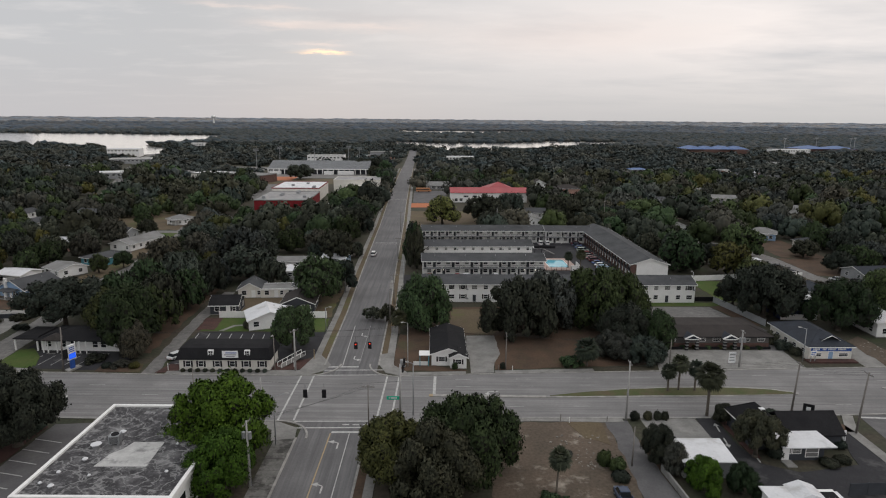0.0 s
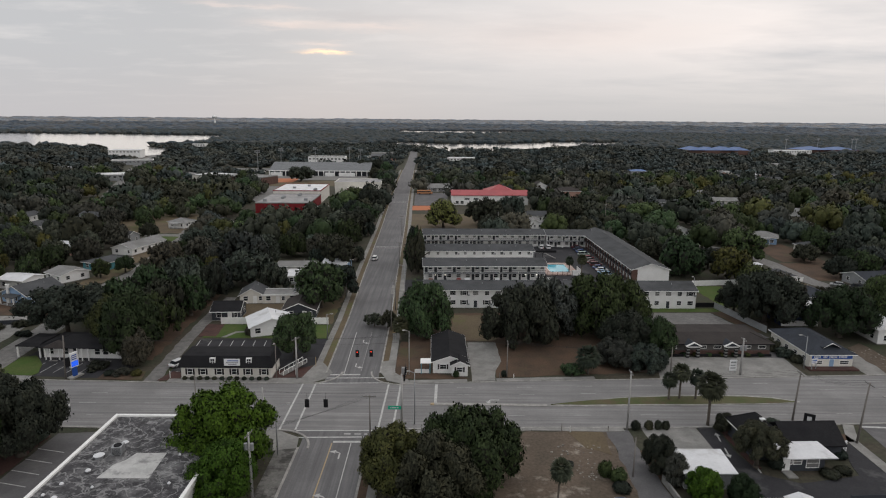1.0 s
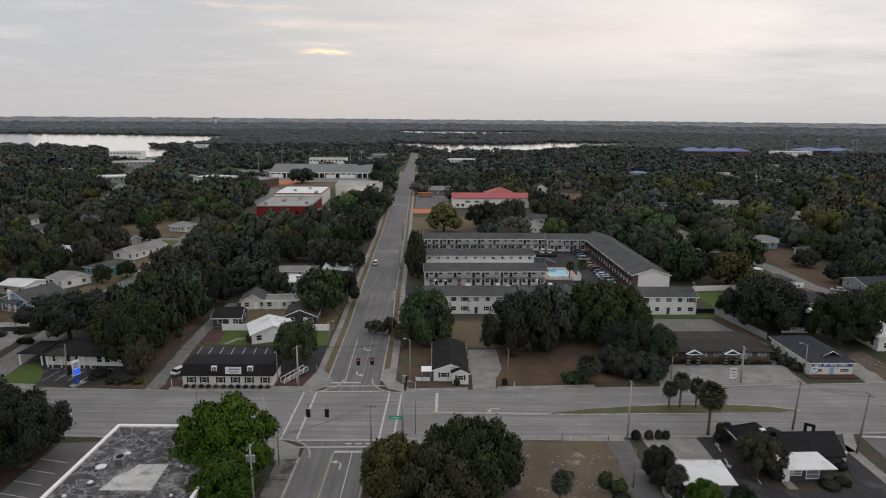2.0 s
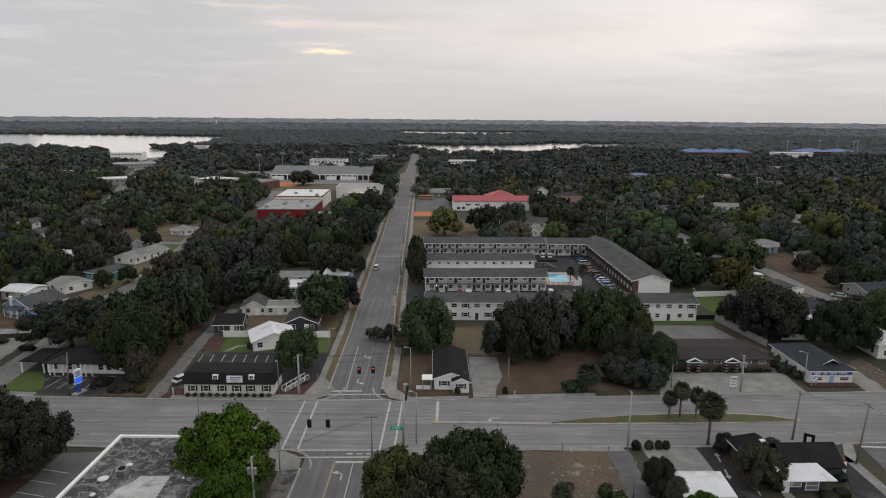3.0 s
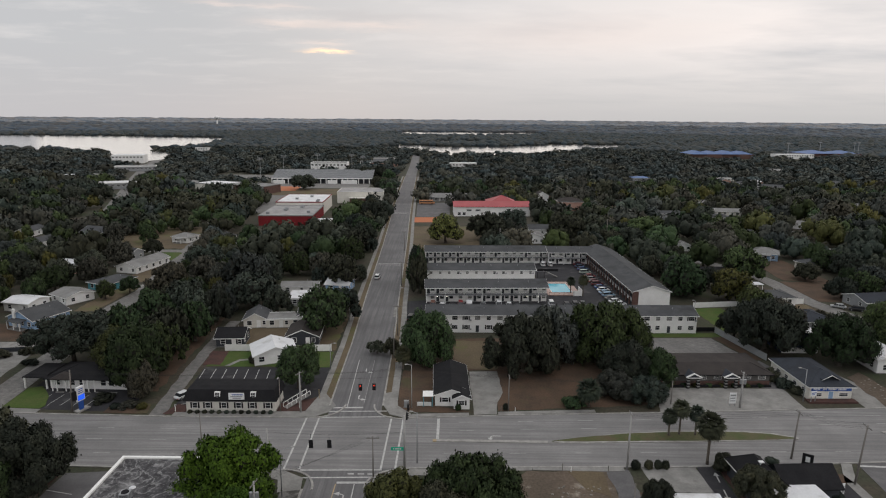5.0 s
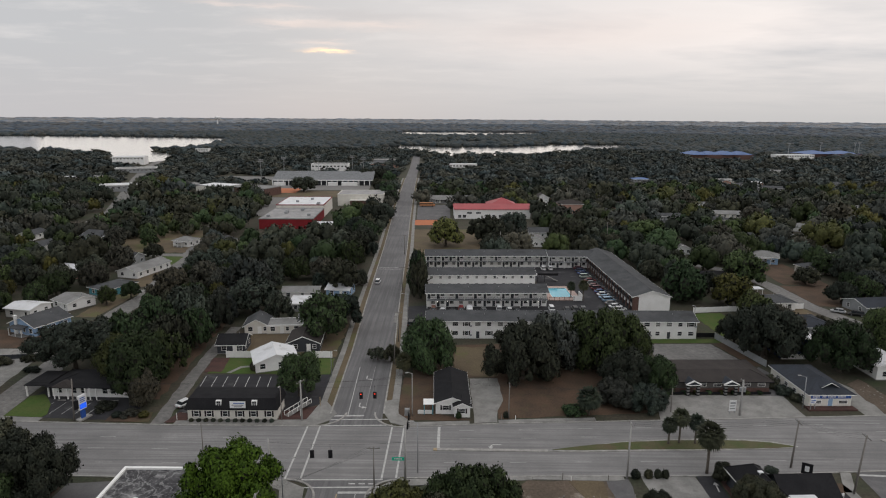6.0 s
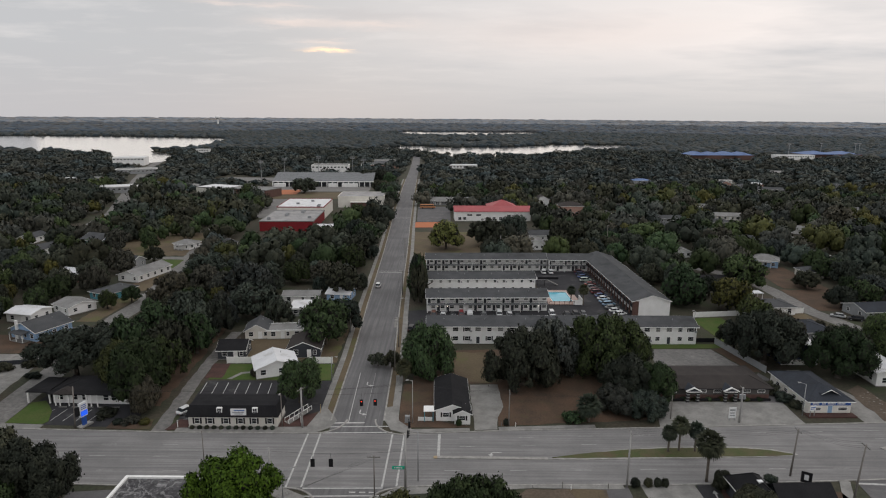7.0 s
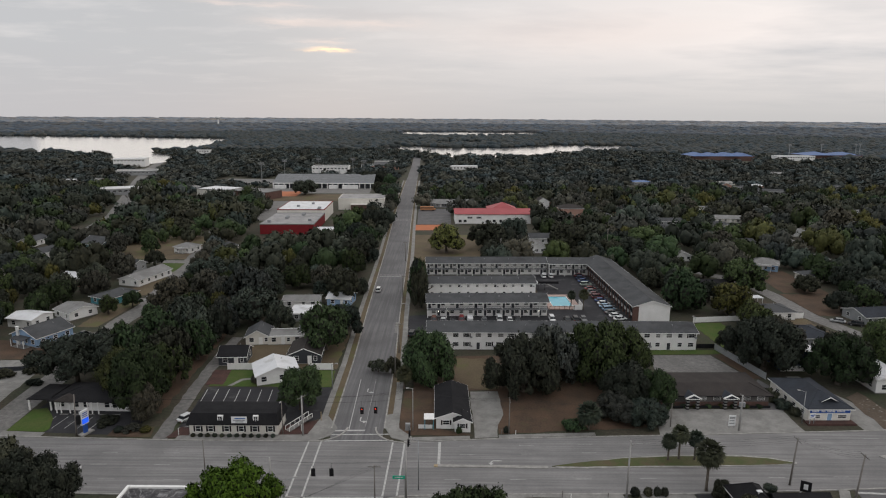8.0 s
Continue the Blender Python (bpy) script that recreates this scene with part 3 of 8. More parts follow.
for x0, y0, n in ((2, 110.9, 12), (2, 114.2, 12), (-1, 102.5, 14), (-92, 106.4, 5), (-92, 110.6, 5), (-88, 101.6, 5)):
    for i in range(n):
        x = x0 + 12 * i
        bend = (0.055 * max(0, x - 5) if y0 > 105 else 0.03 * max(0, x - 5)) if x > 5 else 0.0
        if abs(x + 19) > 11 and not (y0 > 110 and 30 < x < 70 and y0 < 112):
            marking((x, y0 + bend), (x + 3, y0 + bend + 0.05), 0.12, "faded_paint", "faded white lane dash on the street")
marking((72.4, 99.6), (79.5, 99.2), 0.5)
for y in (247.0, 249.5):
    marking((ave_x(y) - 4.8, y), (ave_x(y) + 4.8, y + 0.2), 0.3)
for y in (384, 388):
    marking((ave_x(y) - 4.6, y), (ave_x(y) + 4.6, y + 0.2), 0.35)


def arrow(x, y, rot, turn=True, scale=1.0):
    """A turn arrow painted on the road."""
    m = Matrix.Translation((x, y, 0)) @ Matrix.Rotation(radians(rot), 4, "Z") @ Matrix.Diagonal((scale, scale, 1, 1))
    s = Shape()
    shaft = [(-0.12, -1.5), (0.12, -1.5), (0.12, 0.1), (-0.12, 0.4)]
    bend = [(0.12, 0.1), (-0.12, 0.4), (-0.75, 0.75), (-0.75, 0.45)]
    head = [(-0.75, 0.1), (-0.75, 1.1), (-1.7, 0.6)]
    if not turn:
        bend, head = [(0.12, 0.1), (-0.12, 0.4), (-0.1, 0.6), (0.1, 0.6)], [(-0.5, 0.5), (0.5, 0.5), (0, 1.5)]
    for poly in (shaft, bend, head):
        n = len(poly)
        vs = [m @ Vector((px, py, 0.062)) for px, py in poly]
        s.add([(p.x, p.y, 0.04) for p in vs] + vs, [tuple(range(n, 2 * n))] + [(i, (i + 1) % n, n + (i + 1) % n, n + i) for i in range(n)])
    solid("road_arrow", s, "road_paint", "worn white turn arrow painted on the road", "road marking")


for x, y, r, t in ((-17.0, 89.3, 0, True), (-17.3, 77.6, 0, True), (-19.6, 139.0, 180, True), (-19.4, 124.5, 180, True), (8.5, 108.9, 90, True), (-70, 104.2, -90, True), (45.6, 95.6, -8, False), (44.9, 90.5, 172, False), (47.6, 86.3, -5, False)):
    arrow(x, y, r, t)

# ---- lots, lawns and bare ground ----
def lot(name, pts, material, label, z=0.02, amount=0.3, seed=1, step=2.0):
    solid(name, Shape().prism(ragged(pts, step, amount, seed), -0.25, z), material, label, name.split("_")[0])


lot("lot_motel", [(-92, 118.5), (-66, 117.2), (-66, 126.5), (-69.5, 139), (-92, 139)], "dark_asphalt", "dark asphalt forecourt of the low white building", 0.02, 0.1)
lot("grass_corner", [(-92.5, 118.6), (-84.5, 118.3), (-84.0, 119.5), (-86, 124), (-90.5, 129), (-93.0, 128)], "lawn", "green grass corner beside the side street", 0.10, 0.1)
lot("lot_office", [(-57.3, 124.0), (-35.2, 124.2), (-34.5, 141), (-58.7, 140.5)], "dark_asphalt", "dark asphalt parking lot behind the black-roofed office", 0.024, 0.05)
lot("lot_office_side", [(-57.3, 118.0), (-54.2, 118.0), (-54.2, 127.1), (-57.5, 127.1)], "dark_asphalt", "dark asphalt strip beside the office", 0.022, 0.05)
lot("bed_office", [(-58.2, 116.4), (-54.0, 116.6), (-53.9, 120.2), (-56.8, 121.0)], "red_mulch", "red-brown mulch bed at the office corner", 0.09, 0.1)
lot("bed_office_east", [(-35.6, 117.9), (-28.8, 118.6), (-27.6, 121.0), (-27.4, 124.6), (-30, 123.8), (-35.6, 121.5)], "red_mulch", "red-brown mulch bed at the street corner", 0.09, 0.1)
lot("drive_office_east", [(-35.4, 121.6), (-30, 124), (-27.4, 126), (-28.4, 141), (-35, 141)], "dark_asphalt", "dark asphalt drive beside the office", 0.028, 0.1)
lot("lawn_house", [(-58.6, 141.2), (-28.8, 141.4), (-29.3, 151), (-59.5, 150.8)], "lawn", "green lawn round the white-roofed house", 0.05, 0.3)
lot("bed_west", [(-59.8, 142.0), (-55.5, 142.0), (-56.4, 151), (-60.6, 151)], "red_mulch", "bare red-brown bed beside the alley", 0.07, 0.3)
lot("path_house", [(-54.2, 141.4), (-53, 141.4), (-51.4, 144.6), (-47.8, 145.6), (-47.8, 146.5), (-52, 145.6)], "concrete", "pale curved garden path", 0.08, 0.05)
lot("yard_west", [(-58, 152.2), (-29.4, 152.2), (-30, 178), (-58, 178)], "dry_grass", "patchy brown yard between the small houses", 0.04, 0.4, 7)
lot("yard_alley", [(-69.5, 127), (-64, 127), (-66.8, 178), (-72, 178)], "leaf_litter", "red-brown leaf litter along the alley", 0.03, 0.5, 9)
lot("bed_motel_front", [(-70.5, 116.9), (-61.5, 116.6), (-62.5, 121), (-70.5, 120.5)], "leaf_litter", "leaf-strewn planting bed at the alley mouth", 0.1, 0.3, 4)
lot("field_brown", [(-8.2, 121.5), (-9.4, 160), (4.5, 162), (50, 164), (44, 122.6), (10.2, 119.3), (11.5, 139.8), (-1, 140.5), (-2, 121)], "leaf_litter", "brown leaf-covered field under the oaks", 0.035, 0.3, 11)
lot("field_grass", [(1.0, 141), (12, 141), (13, 160), (2, 160)], "dry_grass", "olive-brown dry grass field", 0.06, 0.5, 12)
lot("drive_house", [(5.2, 117.4), (10.0, 117.8), (10.4, 123), (12.0, 128), (11.7, 139.6), (5.0, 139.3)], "concrete", "cracked pale concrete drive beside the small house", 0.065, 0.15, 13)
lot("yard_front", [(-11.0, 118.2), (4.8, 118.6), (-1.8, 121), (-1.8, 136), (-10.6, 140)], "leaf_litter", "bare brown front yard with leaf litter", 0.05, 0.2, 14)
lot("lot_clinic", [(44.0, 119.2), (75.4, 121.2), (75.6, 131.2), (47.5, 131.4), (45.5, 125)], "concrete", "pale worn concrete parking lot", 0.07, 0.15, 15)
lot("lot_back", [(53.2, 148.5), (76.6, 149), (73.0, 164), (55.8, 163.6)], "lane_asphalt", "pale asphalt lot behind the brick office", 0.05, 0.15, 16)
lot("dirt_back", [(73.6, 163.5), (77.2, 148.5), (79.5, 148.5), (77.0, 166)], "leaf_litter", "strip of red-brown dirt along the fence", 0.04, 0.2, 17)
lot("grass_back", [(55, 164.2), (77, 165), (77.6, 168.3), (55, 167.4)], "lawn", "thin strip of grass behind the lot", 0.05, 0.2, 18)
lot("drive_blue", [(69, 132), (76, 131), (80, 141), (78.5, 148), (72.5, 141)], "grey_asphalt", "grey asphalt drive beside the clinic", 0.03, 0.2, 19)
lot("lot_blue_east", [(88.6, 121.8), (96, 122.6), (94.5, 134), (89.8, 150), (86.5, 150), (88.4, 128)], "concrete", "pale concrete drive", 0.03, 0.2, 20)
lot("dirt_east", [(93, 123), (100, 123.5), (99, 141), (94.5, 138)], "sandy_dirt", "broken earth and rubble beside the drive", 0.06, 0.4, 21)
lot("dirt_lot", [(13.6, 97.0), (27.2, 97.2), (27.6, 84), (25.0, 60), (6.0, 60), (6.5, 90)], "sandy_dirt", "empty lot of brown earth with sandy patches", 0.04, 0.3, 22)
lot("grass_lot", [(20.5, 96.8), (26.6, 96.9), (26.2, 89.5), (22.5, 91.5)], "dry_grass", "patch of olive grass in the empty lot", 0.07, 0.5, 23)
lot("lane_dirt", [(27.2, 97.5), (31.0, 97.8), (31.0, 88), (32.0, 76), (31.6, 60), (26.0, 60), (27.2, 84)], "grey_asphalt", "dusty grey service lane", 0.055, 0.3, 25)
lot("verge_lane", [(31.0, 91), (33.4, 91.5), (33.2, 82), (31.9, 79)], "leaf_litter", "weedy verge beside the service lane", 0.06, 0.3, 26)
lot("lot_white", [(33.5, 98.6), (43.0, 98.8), (43.2, 91.2), (34.0, 91.0)], "concrete", "pale concrete parking bay behind a row of round bushes", 0.065, 0.1, 27)
lot("drive_through", [(43.3, 98.9), (46.6, 99.2), (46.4, 90), (47.5, 84.5), (52, 82.2), (62, 84.4), (64.5, 93.6), (68.0, 93.8), (66.1, 60), (44, 60), (42.6, 84)], "dark_asphalt", "dark asphalt drive-through lane and parking lot", 0.06, 0.1, 28)
lot("bed_drive", [(46.9, 99.4), (50, 99.4), (48.4, 91), (48.2, 86.0), (47.2, 86.4), (46.8, 91)], "red_mulch", "red-brown mulch bed beside the drive-through", 0.12, 0.1, 29)
lot("bed_house_east", [(61.4, 98.6), (67.6, 96.8), (68.0, 94.2), (64.6, 94.2), (61.6, 95.5)], "leaf_litter", "brown planting bed at the corner", 0.12, 0.2, 30)
lot("lot_flat", [(-65.8, 60), (-53.2, 60), (-53.4, 96.2), (-65.0, 95.0)], "grey_asphalt", "grey asphalt parking strip beside the flat-roofed building", 0.03, 0.1, 31)
lot("bed_flat", [(-73, 60), (-66.2, 60), (-65.6, 94.2), (-72, 96)], "red_mulch", "brown mulch bed below the trees", 0.08, 0.2, 32)
lot("verge_south_west", [(-27.6, 60), (-27.6, 93), (-33, 96.3), (-33, 60)], "ground", "dark grass below the street trees", 0.05, 0.2, 33)
lot("lot_apartments", [(-13.0, 178.5), (62, 181), (58.5, 262), (34.5, 262), (33.2, 208), (-13, 196.5)], "dark_asphalt", "dark asphalt parking lot of the apartments", 0.03, 0.1, 34)
lot("entry_apartments", [(-16.6, 180), (-12.9, 180), (-12.9, 190), (-16.9, 190)], "concrete", "pale concrete entry from the avenue", 0.06, 0.1, 35)
lot("field_north", [(-15.5, 263), (20, 264), (18, 340), (-19, 338)], "dry_grass", "brown field with sparse dry grass", 0.04, 0.5, 36)
lot("playground", [(-19.0, 352), (-3.8, 353), (-3.5, 371), (-19.2, 370)], "orange_track", "orange play surface", 0.05, 0.1, 37)
lot("lot_red", [(-18.5, 371.5), (2.0, 372), (2.0, 436), (-20.5, 434)], "grey_asphalt", "grey asphalt lot beside the red-roofed hall", 0.04, 0.1, 38)
lot("lawn_west_a", [(-123.5, 250), (-115, 252), (-116.5, 267), (-126, 267)], "lawn", "bright green front lawn", 0.05, 0.3, 39)
lot("lawn_west_b", [(-118.5, 215), (-110.2, 218), (-113.0, 243), (-120.5, 243)], "dry_grass", "dry olive front lawn", 0.05, 0.3, 40)
lot("lawn_west_c", [(-115.5, 183), (-109.0, 183), (-108.2, 209), (-116, 209)], "dry_grass", "brown front lawn", 0.05, 0.3, 41)
lot("field_west", [(-172, 275), (-120, 275), (-126, 330), (-178, 330)], "dry_grass", "open field of tan dry grass", 0.05, 0.8, 42)
lot("drive_west_a", [(-121.5, 210.6), (-107.8, 210.6), (-107.8, 213.6), (-121.5, 213.4)], "concrete", "pale concrete driveway", 0.07, 0.1, 43)
lot("drive_west_b", [(-120, 171.5), (-105.5, 172), (-105.6, 178), (-120, 177)], "concrete", "pale concrete driveway", 0.07, 0.1, 44)
lot("yard_blue_house", [(-132, 157), (-106, 157), (-106, 171), (-132, 171)], "leaf_litter", "red-brown yard before the blue house", 0.04, 0.4, 45)
lot("lot_west_corner", [(-118, 128), (-102.8, 128), (-106, 156), (-120, 156)], "concrete", "pale concrete forecourt", 0.05, 0.2, 46)
lot("field_school", [(-165, 470), (-62, 474), (-64, 515), (-170, 512)], "dry_grass", "tan sports field", 0.05, 0.6, 47)
lot("track_orange", [(-147, 497), (-122, 498), (-124, 530), (-148, 529)], "orange_track", "orange running track corner", 0.07, 0.2, 48)
lot("track_grey", [(-168, 516), (-66, 520), (-68, 556), (-172, 552)], "lane_asphalt", "grey hard surface before the stand", 0.05, 0.3, 49)
lot("lot_school", [(-150, 380), (-113, 381), (-120, 470), (-170, 468)], "lane_asphalt", "grey school parking lot", 0.05, 0.3, 50)
lot("lot_far", [(-225, 578), (-168, 575), (-172, 632), (-222, 632)], "lane_asphalt", "pale far parking lot", 0.05, 0.3, 51)
lot("yard_right_a", [(127, 228), (144, 226), (145, 262), (130, 262)], "leaf_litter", "red-brown bare yard", 0.05, 0.4, 52)
lot("yard_right_b", [(124.5, 200), (150, 200), (150, 226), (124.5, 226)], "leaf_litter", "red-brown bare yard under trees", 0.05, 0.5, 53)
lot("lawn_right", [(79.5, 169), (91, 170), (88, 192), (77.5, 191)], "lawn", "green lawn before the white fence", 0.05, 0.4, 56)
lot("yard_right_c", [(100, 172), (119, 174), (117, 206), (100, 204)], "dry_grass", "patchy lawn beside the white fence", 0.05, 0.4, 54)


# ---- buildings ----
FACES = {"s": 0, "e": 90, "n": 180, "w": -90}
WINDOWS = {}


def window(parent, x, y, z, w, h, face="s", glass="window_glass", shutters=False, sill=True):
    """A framed window on a wall, x y z its lower middle on the wall's face."""
    key = (w, h, shutters, sill)
    if key not in WINDOWS:
        fr = Shape()
        t = 0.09
        o = [(-w / 2 - t, -t), (w / 2 + t, -t), (w / 2 + t, h + t), (-w / 2 - t, h + t)]
        n = [(-w / 2, 0), (w / 2, 0), (w / 2, h), (-w / 2, h)]
        vs = [(x, y, z) for y in (-0.05, 0.03) for q in (o, n) for x, z in q]
        fs = []
        for i in range(4):
            j = (i + 1) % 4
            fs += [(i, j, 4 + j, 4 + i), (8 + i, 12 + i, 12 + j, 8 + j), (i, 8 + i, 8 + j, j), (4 + i, 4 + j, 12 + j, 12 + i)]
        fr.add(vs, fs)
        me = fr.mesh("window")
        me.materials.append(MATS["trim_white"])
        pn = Shape().box(-w / 2, w / 2, -0.015, 0.03, 0, h).mesh("pane")
        sh = None
        if shutters:
            sh = []
            for s0 in (-w / 2 - t - 0.36, w / 2 + t + 0.02):
                q = Shape().box(s0, s0 + 0.34, -0.06, 0.03, -t, h + t)
                for i in range(4):
                    q.box(s0 + 0.04, s0 + 0.30, -0.075, -0.05, 0.1 + i * h / 4, 0.02 + (i + 1) * h / 4 - 0.08)
                me2 = q.mesh("shutter")
                me2.materials.append(MATS["black_trim"])
                sh.append(me2)
        WINDOWS[key] = (me, pn, sh)
    me, pn, sh = WINDOWS[key]
    m = pose(x, y, z, 0, 0, FACES[face])
    ob = part("window", me, "trim_white", parent, at=m)
    gkey = (key, glass)
    if gkey not in WINDOWS:
        WINDOWS[gkey] = pn.copy()
        WINDOWS[gkey].materials.append(MATS[glass])
    part("pane", WINDOWS[gkey], glass, ob)
    if y < 1000:
        if ("bar", w, h) not in WINDOWS:
            WINDOWS["bar", w, h] = Shape().box(-w / 2, w / 2, -0.035, 0.02, h / 2 - 0.03, h / 2 + 0.03).mesh("bar")
        part("bar", WINDOWS["bar", w, h], "trim_white", ob)
    for q in sh or ():
        part("shutter", q, "black_trim", ob)
    return ob


def door(parent, x, y, z, w=0.95, h=2.05, face="s", material="trim_white"):
    q = Shape().box(-w / 2 - 0.08, -w / 2, -0.06, 0.03, 0, h + 0.08).box(w / 2, w / 2 + 0.08, -0.06, 0.03, 0, h + 0.08).box(-w / 2, w / 2, -0.06, 0.03, h, h + 0.08)
    fr = part("door_frame", q, "trim_white", parent, at=pose(x, y, z, 0, 0, FACES[face]))
    leaf = Shape().box(-w / 2, w / 2, -0.03, 0.03, 0, h)
    for i in range(2):
        for j in range(2):
            leaf.box(-w / 2 + 0.1 + i * (w / 2 - 0.03), -w / 2 + 0.1 + i * (w / 2 - 0.03) + w / 2 - 0.17, -0.045, -0.03, 0.2 + j * h / 2, h / 2 - 0.1 + j * h / 2)
    part("door", leaf, material, fr)
    return fr


def gable_roof(parent, x0, x1, y0, y1, z, rise, material, axis="x", over=0.45, wall="white_wall", fascia="trim_white", name="roof"):
    """A pitched roof with a ridge along axis, fascia boards, ridge cap and closed gables."""
    cx, cy = (x0 + x1) / 2, (y0 + y1) / 2
    half = (y1 - y0) / 2 if axis == "x" else (x1 - x0) / 2
    long = (x1 - x0) / 2 if axis == "x" else (y1 - y0) / 2
    m = Matrix.Translation((cx, cy, z)) @ (Matrix.Identity(4) if axis == "x" else Matrix.Rotation(math.pi / 2, 4, "Z"))
    slope = rise / half
    a, b = long + over, half + over
    drop = -over * slope
    t = 0.16
    q = Shape()
    for s in (-1, 1):
        prof = [(s * b, drop), (0, rise), (0, rise + t), (s * b, drop + t)]
        q.loft([[m @ Vector((e, py, pz)) for py, pz in (prof if s < 0 else prof[::-1])] for e in (a, -a)] if s > 0 else [[m @ Vector((e, py, pz)) for py, pz in prof[::-1]] for e in (a, -a)])
    roof = part(name, q, material, parent)
    cap = Shape()
    prof = [(-0.18, rise + t - 0.18 * slope + 0.02), (0, rise + t + 0.05), (0.18, rise + t - 0.18 * slope + 0.02), (0, rise + t - 0.03)]
    cap.loft([[m @ Vector((e, py, pz)) for py, pz in prof] for e in (a, -a)])
    part("ridge_cap", cap, material, roof)
    for s in (-1, 1):
        part("fascia", Shape().box(-a, a, min(s * b, s * (b + 0.04)), max(s * b, s * (b + 0.04)), drop - 0.06, drop + t - 0.01, m), fascia, parent)
        for e in (-1, 1):
            pr = [(s * b, drop - 0.06), (0, rise - 0.06), (0, rise + t - 0.01), (s * b, drop + t - 0.01)]
            e0, e1 = e * a, e * (a + 0.04)
            part("bargeboard", Shape().loft([[m @ Vector((e0, py, pz)) for py, pz in pr], [m @ Vector((e1, py, pz)) for py, pz in pr]]), fascia, parent)
    for e in (-1, 1):
        pr = [(-half, -0.01), (half, -0.01), (0, rise - 0.02)]
        part("gable", Shape().loft([[m @ Vector((e * long, py, pz)) for py, pz in pr], [m @ Vector((e * (long - 0.2), py, pz)) for py, pz in pr]]), wall, parent)
    return roof


def hip_roof(parent, x0, x1, y0, y1, z, rise, material, over=0.5, fascia="trim_white", name="roof", inset=None):
    """A hipped roof over a rectangle, with fascia boards and hip caps."""
    x0, x1, y0, y1 = x0 - over, x1 + over, y0 - over, y1 + over
    w, d = x1 - x0, y1 - y0
    r = inset if inset is not None else min(w, d) / 2
    rx = min(r, w / 2 - 0.01)
    ry = min(r, d / 2 - 0.01)
    t = 0.15
    q = Shape()
    top = [(x0 + rx, y0 + ry), (x1 - rx, y0 + ry), (x1 - rx, y1 - ry), (x0 + rx, y1 - ry)]
    base = [(x0, y0), (x1, y0), (x1, y1), (x0, y1)]
    q.loft([[(*p, z) for p in base], [(*p, z + t) for p in base], [(*p, z + t + rise) for p in top]])
    roof = part(name, q, material, parent)
    for p, e in zip(base, top):
        part("hip_cap", Shape().tube((*p, z + t + 0.01), (*e, z + t + rise + 0.02), 0.09, n=5), material, roof)
    for bx in ((x0 - 0.03, x1 + 0.03, y0 - 0.03, y0), (x0 - 0.03, x1 + 0.03, y1, y1 + 0.03), (x0 - 0.03, x0, y0, y1), (x1, x1 + 0.03, y0, y1)):
        part("fascia", Shape().box(*bx, z - 0.05, z + t - 0.02), fascia, parent)
    return roof


def flat_roof(parent, x0, x1, y0, y1, z, material, rim="trim_white", rim_h=0.4, rim_w=0.35, over=0.25):
    x0, x1, y0, y1 = x0 - over, x1 + over, y0 - over, y1 + over
    roof = part("roof", Shape().box(x0 + rim_w, x1 - rim_w, y0 + rim_w, y1 - rim_w, z - 0.1, z + 0.12), material, parent)
    q = Shape().box(x0, x1, y0, y0 + rim_w, z - 0.25, z + rim_h).box(x0, x1, y1 - rim_w, y1, z - 0.25, z + rim_h)
    q.box(x0, x0 + rim_w, y0 + rim_w, y1 - rim_w, z - 0.25, z + rim_h).box(x1 - rim_w, x1, y0 + rim_w, y1 - rim_w, z - 0.25, z + rim_h)
    part("parapet", q, rim, parent)
    return roof


def walls(parent, x0, x1, y0, y1, h, material, z=0.0):
    q = Shape()
    t = 0.2
    q.box(x0, x1, y0, y0 + t, z, z + h).box(x0, x1, y1 - t, y1, z, z + h).box(x0, x0 + t, y0 + t, y1 - t, z, z + h).box(x1 - t, x1, y0 + t, y1 - t, z, z + h)
    q.box(x0 + t, x1 - t, y0 + t, y1 - t, z + h - 0.15, z + h - 0.01)
    return part("wall", q, material, parent)


HOMES = []


